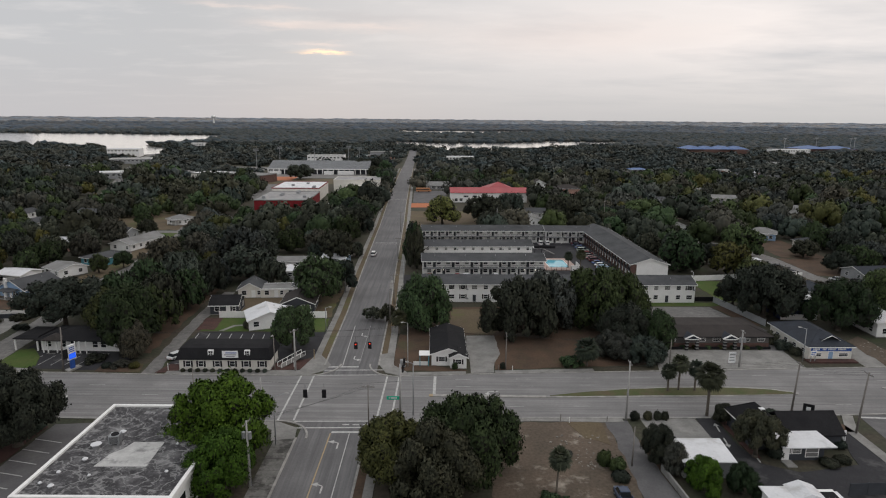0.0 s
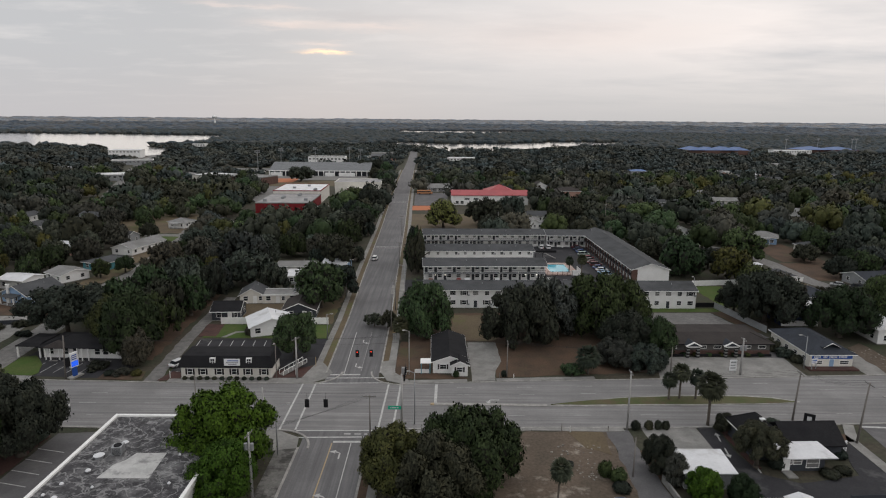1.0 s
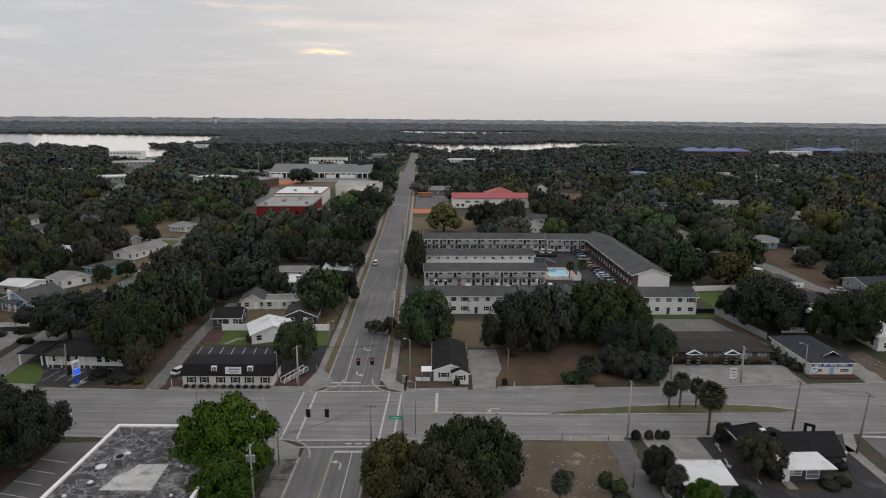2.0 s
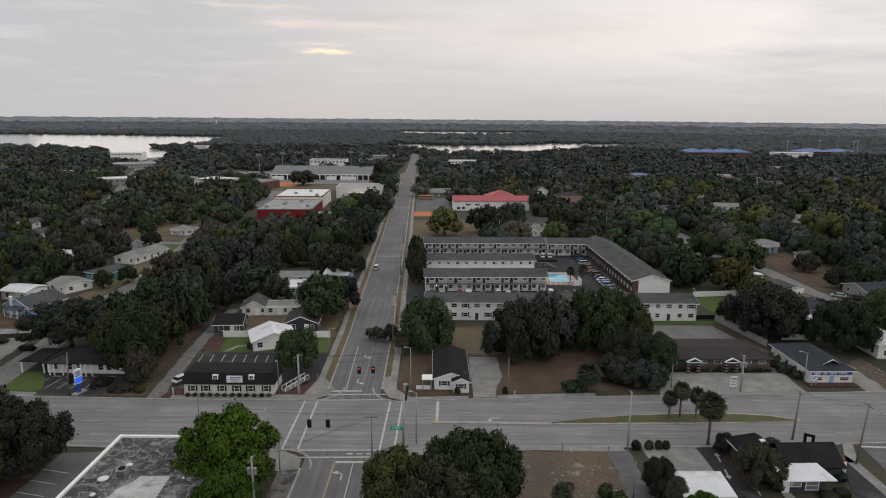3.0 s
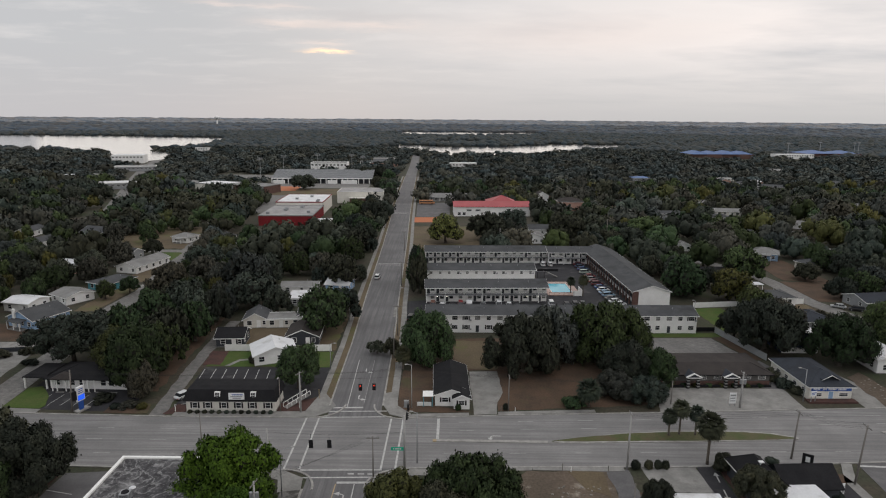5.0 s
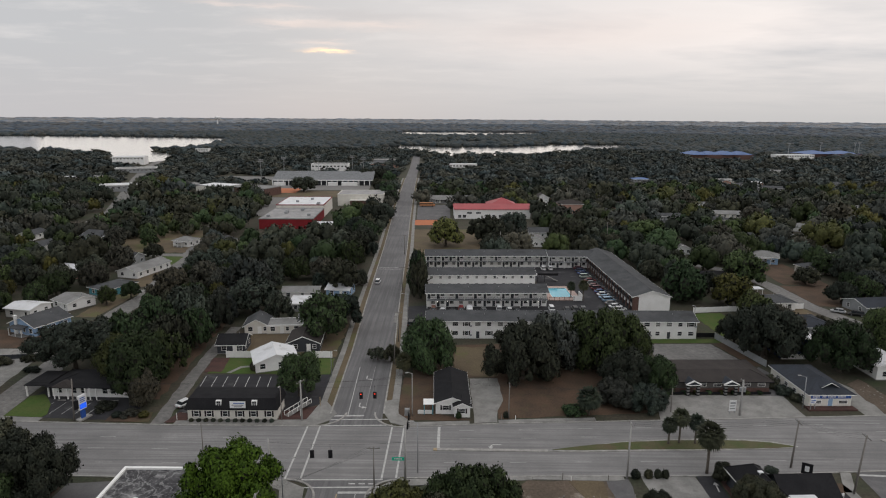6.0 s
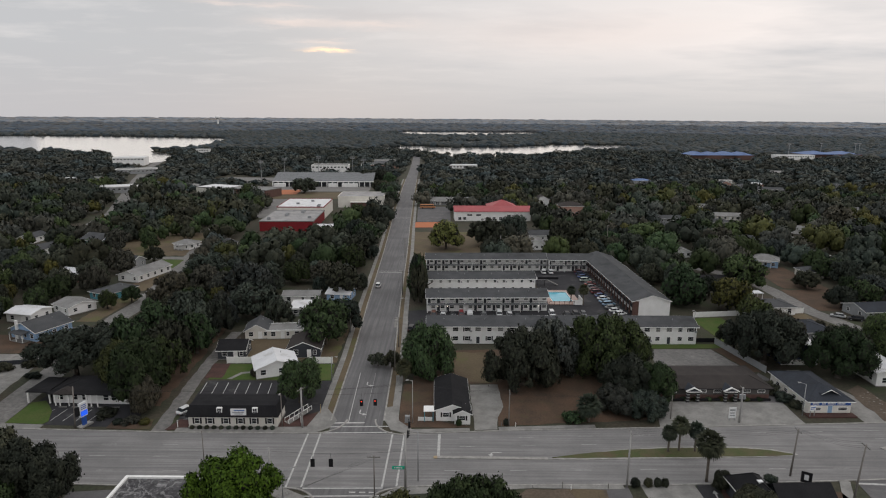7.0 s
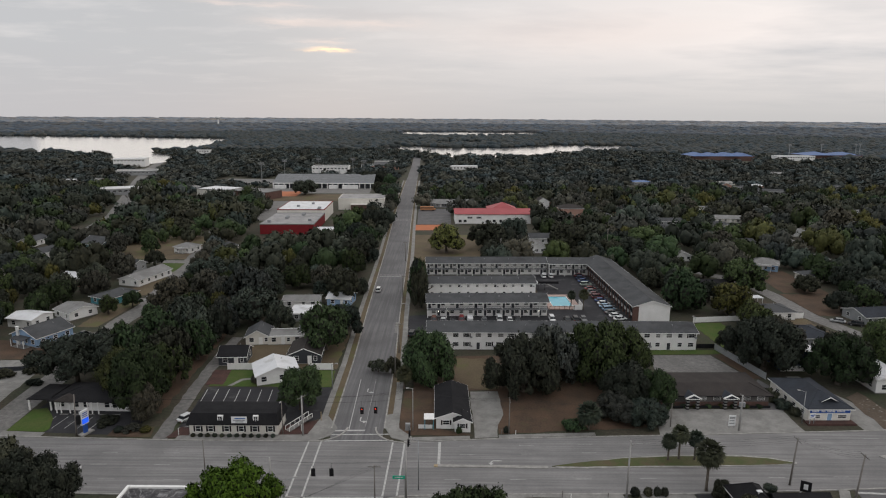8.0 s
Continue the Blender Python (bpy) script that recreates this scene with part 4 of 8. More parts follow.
def house(label, x, y, w, d, rot=0.0, h=2.7, rise=1.6, wall="white_wall", roof="grey_shingle", kind="gable", axis="x", shutters=False, porch=False, carport=False, group="", chimney=False, glass="window_glass", name="house", category="house"):
    """A one-storey house, x y the middle of its front; its front looks along minus y before it is turned."""
    HOMES.append((x, y, w, d, rot))
    ob = thing(name, label, category, x, y, 0, rot, group)
    walls(ob, -w / 2, w / 2, 0, d, h, wall)
    part("plinth", Shape().box(-w / 2 - 0.06, w / 2 + 0.06, -0.06, d + 0.06, -0.2, 0.18), "concrete", ob)
    if kind == "gable":
        gable_roof(ob, -w / 2, w / 2, 0, d, h, rise, roof, axis, wall=wall)
    elif kind == "hip":
        hip_roof(ob, -w / 2, w / 2, 0, d, h, rise, roof)
    else:
        flat_roof(ob, -w / 2, w / 2, 0, d, h, roof, rim_h=0.2, rim_w=0.15)
    n = max(1, int(w / 3.2))
    mid = n // 2
    for i in range(n):
        px = -w / 2 + (i + 0.5) * w / n
        if i == mid:
            door(ob, px - 0.7, 0, 0.18)
            window(ob, px + 0.8, 0, 1.0, 0.8, 1.1, "s", glass, False)
        else:
            window(ob, px, 0, 1.0, 1.2, 1.2, "s", glass, shutters)
    for i in range(max(1, int(d / 3.5))):
        py = (i + 0.5) * d / max(1, int(d / 3.5))
        window(ob, w / 2, py, 1.0, 1.1, 1.1, "e", glass, False)
        window(ob, -w / 2, py, 1.0, 1.1, 1.1, "w", glass, False)
    if porch:
        part("porch_floor", Shape().box(-w / 4, w / 4, -2.2, -0.07, -0.1, 0.2), "concrete", ob)
        part("porch_roof", Shape().loft([[(-w / 4 - 0.2, -2.4, h - 0.45), (w / 4 + 0.2, -2.4, h - 0.45), (w / 4 + 0.2, 0.0, h - 0.1), (-w / 4 - 0.2, 0.0, h - 0.1)], [(-w / 4 - 0.2, -2.4, h - 0.33), (w / 4 + 0.2, -2.4, h - 0.33), (w / 4 + 0.2, 0.0, h + 0.02), (-w / 4 - 0.2, 0.0, h + 0.02)]]), roof, ob)
        for px in (-w / 4, 0, w / 4):
            part("porch_post", Shape().box(px - 0.07, px + 0.07, -2.25, -2.11, 0.2, h - 0.42), "trim_white", ob)
    if carport:
        part("carport_roof", Shape().box(w / 2 + 0.5, w / 2 + 4.2, 0.5, d - 0.5, h - 0.3, h - 0.12), "white_metal_roof", ob)
        for px, py in ((w / 2 + 4.0, 0.7), (w / 2 + 4.0, d - 0.7)):
            part("carport_post", Shape().box(px - 0.06, px + 0.06, py - 0.06, py + 0.06, 0, h - 0.3), "trim_white", ob)
    if chimney:
        part("chimney", Shape().box(-w / 5 - 0.4, -w / 5 + 0.4, -0.5, -0.03, 0, h + rise + 0.3).box(-w / 5 - 0.5, -w / 5 + 0.5, -0.6, 0.07, h + rise + 0.3, h + rise + 0.42), "white_wall", ob)
    vent = Shape().tube((w / 6, d * 0.7, h + rise * 0.3), (w / 6, d * 0.7, h + rise * 0.6 + 0.75), 0.07, n=6)
    part("vent_pipe", vent, "galvanised", ob)
    return ob


# flat-roofed building with a white parapet
b = thing("flat_building", "flat-roofed commercial building with stained tar roof and white parapet", "building", -43.2, 67.3, 0, 0)
walls(b, -9.6, 9.6, 0, 24.2, 4.9, "white_wall")
flat_roof(b, -9.6, 9.6, 0, 24.2, 4.9, "roof_tar", rim_h=0.42, rim_w=0.5, over=0.3)
part("roof_patch", Shape().prism([(-3.5, 6.9), (3.4, 7.0), (3.1, 13.3), (-1.2, 13.2), (-1.8, 11.4), (-2.9, 10.2)], 5.0, 5.05), "pale_patch", b, "pale repaired patch of the roof")
for i in range(5):
    window(b, 9.6, 3 + i * 4.6, 0.5, 2.4, 3.0, "e")
for i in range(4):
    window(b, -6.6 + i * 4.4, 24.2, 1.0, 1.8, 1.6, "n")
ac = thing("air_conditioner", "square metal air conditioning unit on the flat roof", "air conditioner", -46.9, 80.4, 5.02, 8)
q = Shape().box(-0.7, 0.7, -0.7, 0.7, 0.12, 1.3).box(-0.6, -0.4, -0.7, 0.7, 0, 0.12).box(0.4, 0.6, -0.7, 0.7, 0, 0.12)
part("cabinet", q, "galvanised", ac)
for i in range(6):
    part("grille", Shape().box(-0.55, 0.55, -0.73, -0.70, 0.28 + i * 0.16, 0.34 + i * 0.16), "black_trim", ac)
part("fan_guard", Shape().tube((0, 0, 1.3), (0, 0, 1.42), 0.55, 0.5, 14), "black_trim", ac)
for i, (vx, vy, r) in enumerate(((-49.0, 79.2, 0.75), (-48.6, 75.7, 0.4), (-47.2, 83.0, 0.5), (-50.3, 72.6, 0.3), (-36.5, 73.0, 0.25), (-49.4, 69.5, 0.4), (-46, 72, 0.22), (-51.2, 70.2, 0.25), (-38, 80, 0.2))):
    v = thing("roof_vent", "round pale metal roof vent on the flat roof", "roof vent", vx, vy, 5.02, 0, "roof vents")
    part("stack", Shape().tube((0, 0, 0), (0, 0, r * 0.6), r * 0.75, r * 0.7, 12), "galvanised", v)
    part("cap", Shape().tube((0, 0, r * 0.6), (0, 0, r * 0.6 + 0.16), r, r * 0.55, 12), "white_metal_roof", v)

for i in range(7):
    marking((-65.2, 71.5 + 3.1 * i), (-60.4, 70.4 + 3.1 * i), 0.14)

# black mansard office
b = thing("office_building", "white office with black mansard shingle roof and a pale banner", "building", -44.6, 117.7, 0, 0.6)
HOMES.append((-44.6, 117.7, 18, 10, 0))
walls(b, -9.1, 9.1, 0, 6.6, 2.6, "cream_wall")
part("plinth", Shape().box(-9.2, 9.2, -0.08, 6.7, -0.2, 0.25), "kerb_concrete", b)
mans = Shape().loft([[(-9.5, -0.45, 2.5), (9.5, -0.45, 2.5), (9.5, 7.0, 2.5), (-9.5, 7.0, 2.5)], [(-9.5, -0.45, 2.75), (9.5, -0.45, 2.75), (9.5, 7.0, 2.75), (-9.5, 7.0, 2.75)], [(-8.9, 0.55, 4.7), (8.9, 0.55, 4.7), (8.9, 6.0, 4.7), (-8.9, 6.0, 4.7)], [(-8.5, 2.2, 4.85), (8.5, 2.2, 4.85), (8.5, 5.2, 4.85), (-8.5, 5.2, 4.85)]])
part("roof", mans, "black_shingle", b)
for px in (-7.3, -4.7, -1.4, 1.6, 4.4, 7.6):
    window(b, px, 0, 0.95, 0.95, 1.1, "s", "window_glass", True)
for px in (-2.6, 4.7):
    dm = part("dormer", Shape().box(px - 0.55, px + 0.55, -0.12, 0.9, 3.1, 4.4), "trim_white", b)
    part("pane", Shape().box(px - 0.38, px + 0.38, -0.15, -0.11, 3.25, 4.25), "window_glass", dm)
    part("bar", Shape().box(px - 0.38, px + 0.38, -0.17, -0.15, 3.72, 3.78).box(px - 0.03, px + 0.03, -0.17, -0.15, 3.25, 4.25), "trim_white", dm)
bn = part("banner", Shape().box(-0.2, 3.0, -0.42, -0.34, 2.95, 4.4), "sign_white", b, "pale printed banner on the roof face")
for i, (u0, u1, v0) in enumerate(((0.5, 2.7, 3.9), (0.2, 2.6, 3.5), (0.6, 2.3, 3.15))):
    part("lettering", Shape().box(u0, u1, -0.435, -0.42, v0, v0 + 0.2), "sign_blue" if i == 0 else "grey_wall", bn)
part("gutter", Shape().box(-9.52, 9.52, -0.56, -0.46, 2.62, 2.74), "black_trim", b)
for i in range(9):
    marking((-57.4 + 2.6 * i, 132.8), (-58.2 + 2.6 * i, 139.4), 0.16)
for i in range(4):
    marking((-57.2, 120.5 + 2.6 * i), (-54.6, 121.6 + 2.6 * i), 0.12)

# low white building with a carport
b = thing("motel_office", "low white building with dark shingle roof and carport", "building", -78.6, 127.9, 0, -1.5)
HOMES.append((-78.6, 127.9, 26, 10, 0))
walls(b, -9.6, 9.4, 0, 8.0, 2.7, "white_wall")
hip_roof(b, -9.6, 9.4, -0.9, 8.0, 2.7, 1.3, "black_shingle", 0.5, "black_trim")
part("carport_roof", Shape().loft([[(-15.4, -0.6, 2.6), (-9.9, -0.6, 2.6), (-9.9, 7.4, 2.6), (-15.4, 7.4, 2.6)], [(-15.4, -0.6, 2.8), (-9.9, -0.6, 2.8), (-9.9, 7.4, 2.8), (-15.4, 7.4, 2.8)], [(-14.6, 0.4, 3.2), (-10.0, 0.4, 3.2), (-10.0, 6.4, 3.2), (-14.6, 6.4, 3.2)]]), "black_shingle", b)
for px, py in ((-15.1, -0.3), (-15.1, 7.1), (-10.2, -0.3)):
    part("post", Shape().box(px - 0.14, px + 0.14, py - 0.14, py + 0.14, 0, 2.62), "trim_white", b)
part("porch_hip", Shape().loft([[(-8.4, -1.8, 2.75), (-4.0, -1.8, 2.75), (-4.0, 0.4, 2.75), (-8.4, 0.4, 2.75)], [(-8.4, -1.8, 2.95), (-4.0, -1.8, 2.95), (-4.0, 0.4, 2.95), (-8.4, 0.4, 2.95)], [(-6.4, -0.9, 3.9), (-6.0, -0.9, 3.9), (-6.0, 0.4, 3.9), (-6.4, 0.4, 3.9)]]), "brown_shingle", b, "faded brown hip over the porch")
for px in (-8.2, -7.2, -5.2, -4.2, -1.2, -0.2, 1.2):
    part("post", Shape().box(px - 0.1, px + 0.1, -1.5, -1.3, 0, 2.75), "trim_white", b)
for px in (-7.9, -4.6, -2.4, 2.4, 4.2):
    window(b, px, 0, 0.9, 1.1, 1.3, "s", "window_glass", False)
door(b, -6.2, 0, 0.1)
for i in range(6):
    marking((-86.5 + 2.7 * i, 119.8), (-86.0 + 2.7 * i, 125.0), 0.11)
for i in range(5):
    solid("parking_stop", Shape().box(-85.8 + 2.9 * i, -84.0 + 2.9 * i, 125.9, 126.15, 0.0, 0.16), "concrete", "white concrete parking stop on the forecourt", "parking stop", "", "parking stops")

# small white house with a black roof
b = thing("house", "small white house with charcoal shingle roof and shuttered windows", "house", 0.2, 120.4, 0, 1.0)
HOMES.append((0.2, 120.4, 11, 17, 0))
walls(b, -3.0, 4.0, 0.9, 16.5, 2.6, "white_wall")
walls(b, 0.9, 4.2, -0.6, 0.88, 2.6, "white_wall")
gable_roof(b, -3.0, 4.0, 0.9, 16.5, 2.6, 1.2, "black_shingle", "y", 0.4, "white_wall")
gable_roof(b, 0.9, 4.2, -0.6, 2.6, 2.5, 0.75, "black_shingle", "y", 0.4, "white_wall", name="wing_roof")
window(b, -0.9, 0.9, 1.0, 1.3, 0.9, "s", "window_glass", True)
window(b, 2.5, -0.6, 1.0, 1.2, 0.9, "s", "window_glass", True)
for i in range(3):
    window(b, 4.0, 4.5 + 4 * i, 1.0, 1.2, 1.1, "e")
part("canopy", Shape().box(-5.6, -3.4, 0.4, 3.0, 2.35, 2.5), "trim_white", b, "flat white canopy on posts")
for px in (-5.4, -3.6):
    part("post", Shape().box(px - 0.08, px + 0.08, 0.5, 0.66, 0, 2.35), "teal_wall", b)
solid("fence", Shape().box(-6.6, -3.6, 121.2, 121.3, 0, 0.9), "trim_white", "low white panel fence by the small house", "fence", "", "")

# brick office with two porticos
b = thing("brick_office", "long low dark brick office with two white-topped porticos", "building", 60.4, 133.2, 0, 1.2)
HOMES.append((60.4, 133.2, 28, 14, 0))
walls(b, -13.6, 13.2, 0, 12.0, 2.6, "taupe_wall")
hip_roof(b, -13.6, 13.2, 0, 12.0, 2.6, 1.5, "brown_shingle", 0.7, "black_trim", inset=4.0)
part("brick_band", Shape().box(-13.65, 13.25, -0.05, -0.003, 0, 1.0), "brick_wall", b)
for px in (-5.2, 3.4):
    p = part("portico", Shape().box(px - 1.45, px + 1.45, -2.2, 0.0, 2.5, 2.7), "trim_white", b, "white gabled portico")
    part("portico_roof", Shape().loft([[(px - 1.6, e, 2.71), (px + 1.6, e, 2.71), (px, e, 3.5)] for e in (1.8, -2.2)]), "slate_shingle", p)
    part("portico_trim", Shape().loft([[(px - 1.8, e, 2.62), (px, e, 3.5), (px + 1.8, e, 2.62), (px + 1.8, e, 2.85), (px, e, 3.75), (px - 1.8, e, 2.85)] for e in (-2.0, -2.35)]), "trim_white", p)
    for s in (-1, 1):
        for j in range(7):
            part("column_block", Shape().box(px + s * 1.15 - 0.32, px + s * 1.15 + 0.32, -2.15, -1.55, 0.02 + j * 0.355, 0.34 + j * 0.355), "black_trim" if j % 2 == 0 else "pale_shingle", p)
for i in range(8):
    px = -12.4 + i * 3.4
    if abs(px + 5.2) > 1.6 and abs(px - 3.4) > 1.6:
        window(b, px, 0, 1.5, 1.6, 0.6, "s")
part("planter", Shape().box(-13, -7, -1.4, -1.1, 0, 0.55).box(-3.4, 1.5, -1.4, -1.1, 0, 0.55).box(5.2, 13, -1.4, -1.1, 0, 0.55), "black_trim", b)
for i in range(9):
    marking((48.4 + 2.8 * i, 130.6), (48.9 + 2.8 * i, 126.0), 0.12)

# clinic with a blue sign band
b = thing("clinic", "cream clinic with slate hip roof and blue sign band", "building", 82.9, 126.0, 0, 1.2)
HOMES.append((82.9, 126, 11, 16, 0))
walls(b, -4.6, 4.8, 0, 15.5, 3.0, "cream_wall")
hip_roof(b, -4.6, 4.8, 0, 15.5, 3.0, 2.2, "slate_shingle", 0.55)
sg = part("sign_band", Shape().box(-4.2, 4.6, -0.13, -0.005, 2.1, 2.9), "sign_blue", b, "blue sign band with white lettering")
px = -3.8
for w0 in (1.7, 0.9, 1.8, 2.0):
    for i in range(int(w0 / 0.3)):
        part("letter", Shape().box(px + i * 0.3, px + i * 0.3 + 0.2, -0.15, -0.13, 2.32, 2.7), "sign_white", sg)
    px += w0 + 0.35
for px in (-2.8, 3.0):
    window(b, px, 0, 0.9, 1.9, 0.65, "s")
door(b, 0.2, 0, 0.05, 1.0, 1.9, "s", "blue_wall")
for i in range(4):
    window(b, -4.6, 2.0 + 3.4 * i, 1.2, 1.3, 0.8, "w")
gq = Shape()
for s in (-1, 1):
    prof = [(0.6 + s * 2.0, 4.1), (0.6, 5.1), (0.6, 5.25), (0.6 + s * 2.0, 4.25)]
    gq.loft([[(u, e, v) for u, v in prof] for e in (1.0, 4.5)])
dm = part("dormer_gable", gq, "slate_shingle", b)
part("dormer_trim", Shape().loft([[(-1.5, 0.9, 4.08), (0.6, 0.9, 5.1), (2.7, 0.9, 4.08), (0.6, 0.9, 5.28)], [(-1.5, 0.98, 4.08), (0.6, 0.98, 5.1), (2.7, 0.98, 4.08), (0.6, 0.98, 5.28)]]), "trim_white", dm)
part("brick_bed", Shape().box(-5.4, 5.2, -1.9, -0.1, -0.1, 0.35), "red_mulch", b)

# navy building with a pale roof
b = thing("navy_store", "navy-walled store with pale metal roof among trees", "building", 91.5, 153.5, 0, 1.0)
walls(b, -4.5, 5.0, 0, 12, 5.2, "navy_wall")
part("base_band", Shape().box(-4.55, 5.05, -0.05, -0.005, 0, 1.5), "white_wall", b)
gable_roof(b, -4.5, 5.0, 0, 12, 5.2, 0.5, "white_metal_roof", "y", 0.3, "navy_wall")
HOMES.append((91.5, 153.5, 10, 12, 0))

# dark shop house at the drive-through
b = thing("coffee_shop", "dark-walled shop with charcoal shingle roof and white annex", "building", 54.6, 87.2, 0, 2.5)
HOMES.append((54.6, 87.2, 16, 12, 0))
walls(b, -1.4, 7.4, 1.4, 7.6, 2.8, "dark_wall")
gable_roof(b, -1.4, 7.4, 1.4, 7.6, 2.8, 2.1, "black_shingle", "x", 0.45, "dark_wall", "black_trim")
walls(b, -6.6, -1.2, 1.6, 9.6, 2.8, "dark_wall")
hip_roof(b, -6.6, -1.2, 1.6, 9.6, 2.8, 2.5, "black_shingle", 0.5, "trim_white", name="tower_roof")
walls(b, -3.6, 2.8, -1.6, 1.38, 2.3, "dark_wall")
part("annex_roof", Shape().loft([[(-4.2, -2.3, 2.35), (4.3, -2.3, 2.35), (3.4, 1.6, 3.0), (-3.9, 1.6, 3.0)], [(-4.2, -2.3, 2.5), (4.3, -2.3, 2.5), (3.4, 1.6, 3.15), (-3.9, 1.6, 3.15)]]), "white_metal_roof", b)
window(b, 0.9, -1.6, 0.6, 1.9, 1.4, "s", "blind_glass")
window(b, -1.5, -1.6, 1.2, 1.2, 0.8, "s", "blind_glass")
window(b, -2.7, -1.6, 1.2, 0.6, 0.8, "s", "blind_glass")
door(b, -3.2, -1.6, 0.05)
part("step", Shape().box(-3.9, -2.4, -3.6, -1.7, -0.05, 0.2), "concrete", b)
part("rain_cap", Shape().tube((-4.2, 4.2, 4.0), (-4.2, 4.2, 5.6), 0.12, n=8).box(-4.6, -3.8, 3.9, 4.5, 5.6, 5.75), "sign_white", b, "white pipe with cap on the roof")

# pale shed and white flat roof
b = thing("pale_shed", "pale grey shed with white sheet metal roof", "shed", 37.6, 80.6, 0, 0)
walls(b, -3.4, 3.4, 0, 5.0, 2.7, "grey_wall")
part("roof", Shape().loft([[(-3.9, -0.6, 2.75), (3.9, -0.6, 2.75), (3.9, 5.4, 3.2), (-3.3, 5.4, 3.2)], [(-3.9, -0.6, 2.88), (3.9, -0.6, 2.88), (3.9, 5.4, 3.33), (-3.3, 5.4, 3.33)]]), "white_metal_roof", b)
window(b, 1.2, 0, 1.0, 0.9, 1.0, "s")
for i in range(12):
    part("siding", Shape().box(-3.47, -3.4, 0.1, 4.9, 0.12 + i * 0.21, 0.27 + i * 0.21), "white_wall", b)
b = thing("white_annex", "white patched flat-roofed annex", "building", 46.6, 67.9, 0, 0)
walls(b, -4.6, 4.6, 0, 6.0, 2.7, "white_wall")
part("roof", Shape().box(-5.0, 1.0, -0.4, 6.4, 2.7, 2.86).box(1.0, 5.0, -0.4, 5.6, 2.5, 2.66), "white_metal_roof", b)
part("gable", Shape().loft([[(-1.6, 3.4, 2.86), (2.4, 3.4, 2.86), (0.4, 3.4, 3.6)], [(-1.6, 6.8, 2.86), (2.4, 6.8, 2.86), (0.4, 6.8, 3.6)]]), "white_metal_roof", b)
part("dark_panel", Shape().box(1.3, 4.4, 4.0, 5.4, 2.66, 2.72), "black_trim", b)
part("skylight", Shape().box(2.2, 3.6, 1.0, 2.6, 2.66, 2.95), "blind_glass", b)

# ---- apartments ----
AROT = 1.6


def apartment_row(label, x, y, w, d, rot, style, group="apartment rows", seed=0, h=5.2, rise=1.45):
    """A two-storey row; x y is its front left corner. style: plain (windows and doors) or gallery (open walkways)."""
    rnd = random.Random(seed)
    ob = thing("apartment_row", label, "apartment building", x, y, 0, rot, group)
    HOMES.append((x + w / 2, y, w, d, 0))
    front = 1.7 if style == "gallery" else 0.0
    walls(ob, 0, w, front, d, h, "white_wall")
    gable_roof(ob, 0, w, 0, d, h, rise, "grey_shingle", "x", 0.45, "white_wall")
    n = int(w / 3.05)
    step = w / n
    if style == "gallery":
        part("gallery_floor", Shape().box(0, w, -0.1, front + 0.01, 2.55, 2.78), "grey_wall", ob)
        part("gallery_beam", Shape().box(0, w, -0.12, 0.12, h - 0.3, h + 0.02), "trim_white", ob)
        rail = Shape().box(0.05, w - 0.05, -0.06, -0.01, 3.72, 3.79).box(0.05, w - 0.05, -0.06, -0.01, 2.88, 2.93)
        for i in range(int(w / 0.28)):
            rail.box(0.08 + i * 0.28, 0.10 + i * 0.28, -0.05, -0.02, 2.93, 3.72)
        part("railing", rail, "black_trim", ob)
    for i in range(n):
        px = (i + 0.5) * step
        for z in (0.12, 2.82):
            r = rnd.random()
            if style == "gallery":
                window(ob, px + 0.62, front, z + 0.95, 1.25, 1.15, "s", "blind_glass" if r < 0.35 else "window_glass", False)
                door(ob, px - 0.75, front, z, 0.9, 2.0, "s", "trim_white" if r < 0.3 else "dark_wall")
            elif style == "plain":
                if i % 3 == 1 and z < 1:
                    door(ob, px, 0, z, 0.9, 2.0, "s", "dark_wall")
                else:
                    window(ob, px, 0, z + 0.95, 1.15 if i % 2 else 1.5, 1.1, "s", "blind_glass" if r < 0.3 else "window_glass", r > 0.55)
                if r > 0.62:
                    part("air_conditioner", Shape().box(px + 0.95, px + 1.5, -0.38, -0.003, z + 0.75, z + 1.15), "grey_wall", ob)
            else:
                window(ob, px, 0, z + 1.05, 0.9, 0.9, "s", "blind_glass" if r < 0.45 else "window_glass", False)
                if r > 0.7:
                    part("air_conditioner", Shape().box(px + 0.65, px + 1.15, -0.36, -0.003, z + 1.1, z + 1.5), "grey_wall", ob)
        if style == "gallery" and i % 2 == 0:
            part("column", Shape().box(px - step / 2 + 0.02, px - step / 2 + 0.26, -0.02, 0.22, 0, h - 0.29), "trim_white", ob)
    for i in range(max(2, int(w / 9))):
        vx = (i + 0.4) * 9 * w / (9 * max(2, int(w / 9)))
        part("roof_vent", Shape().tube((vx, d * 0.3, h + rise * 0.5), (vx, d * 0.3, h + rise * 0.5 + 0.75), 0.09, n=6), "galvanised", ob)
    return ob


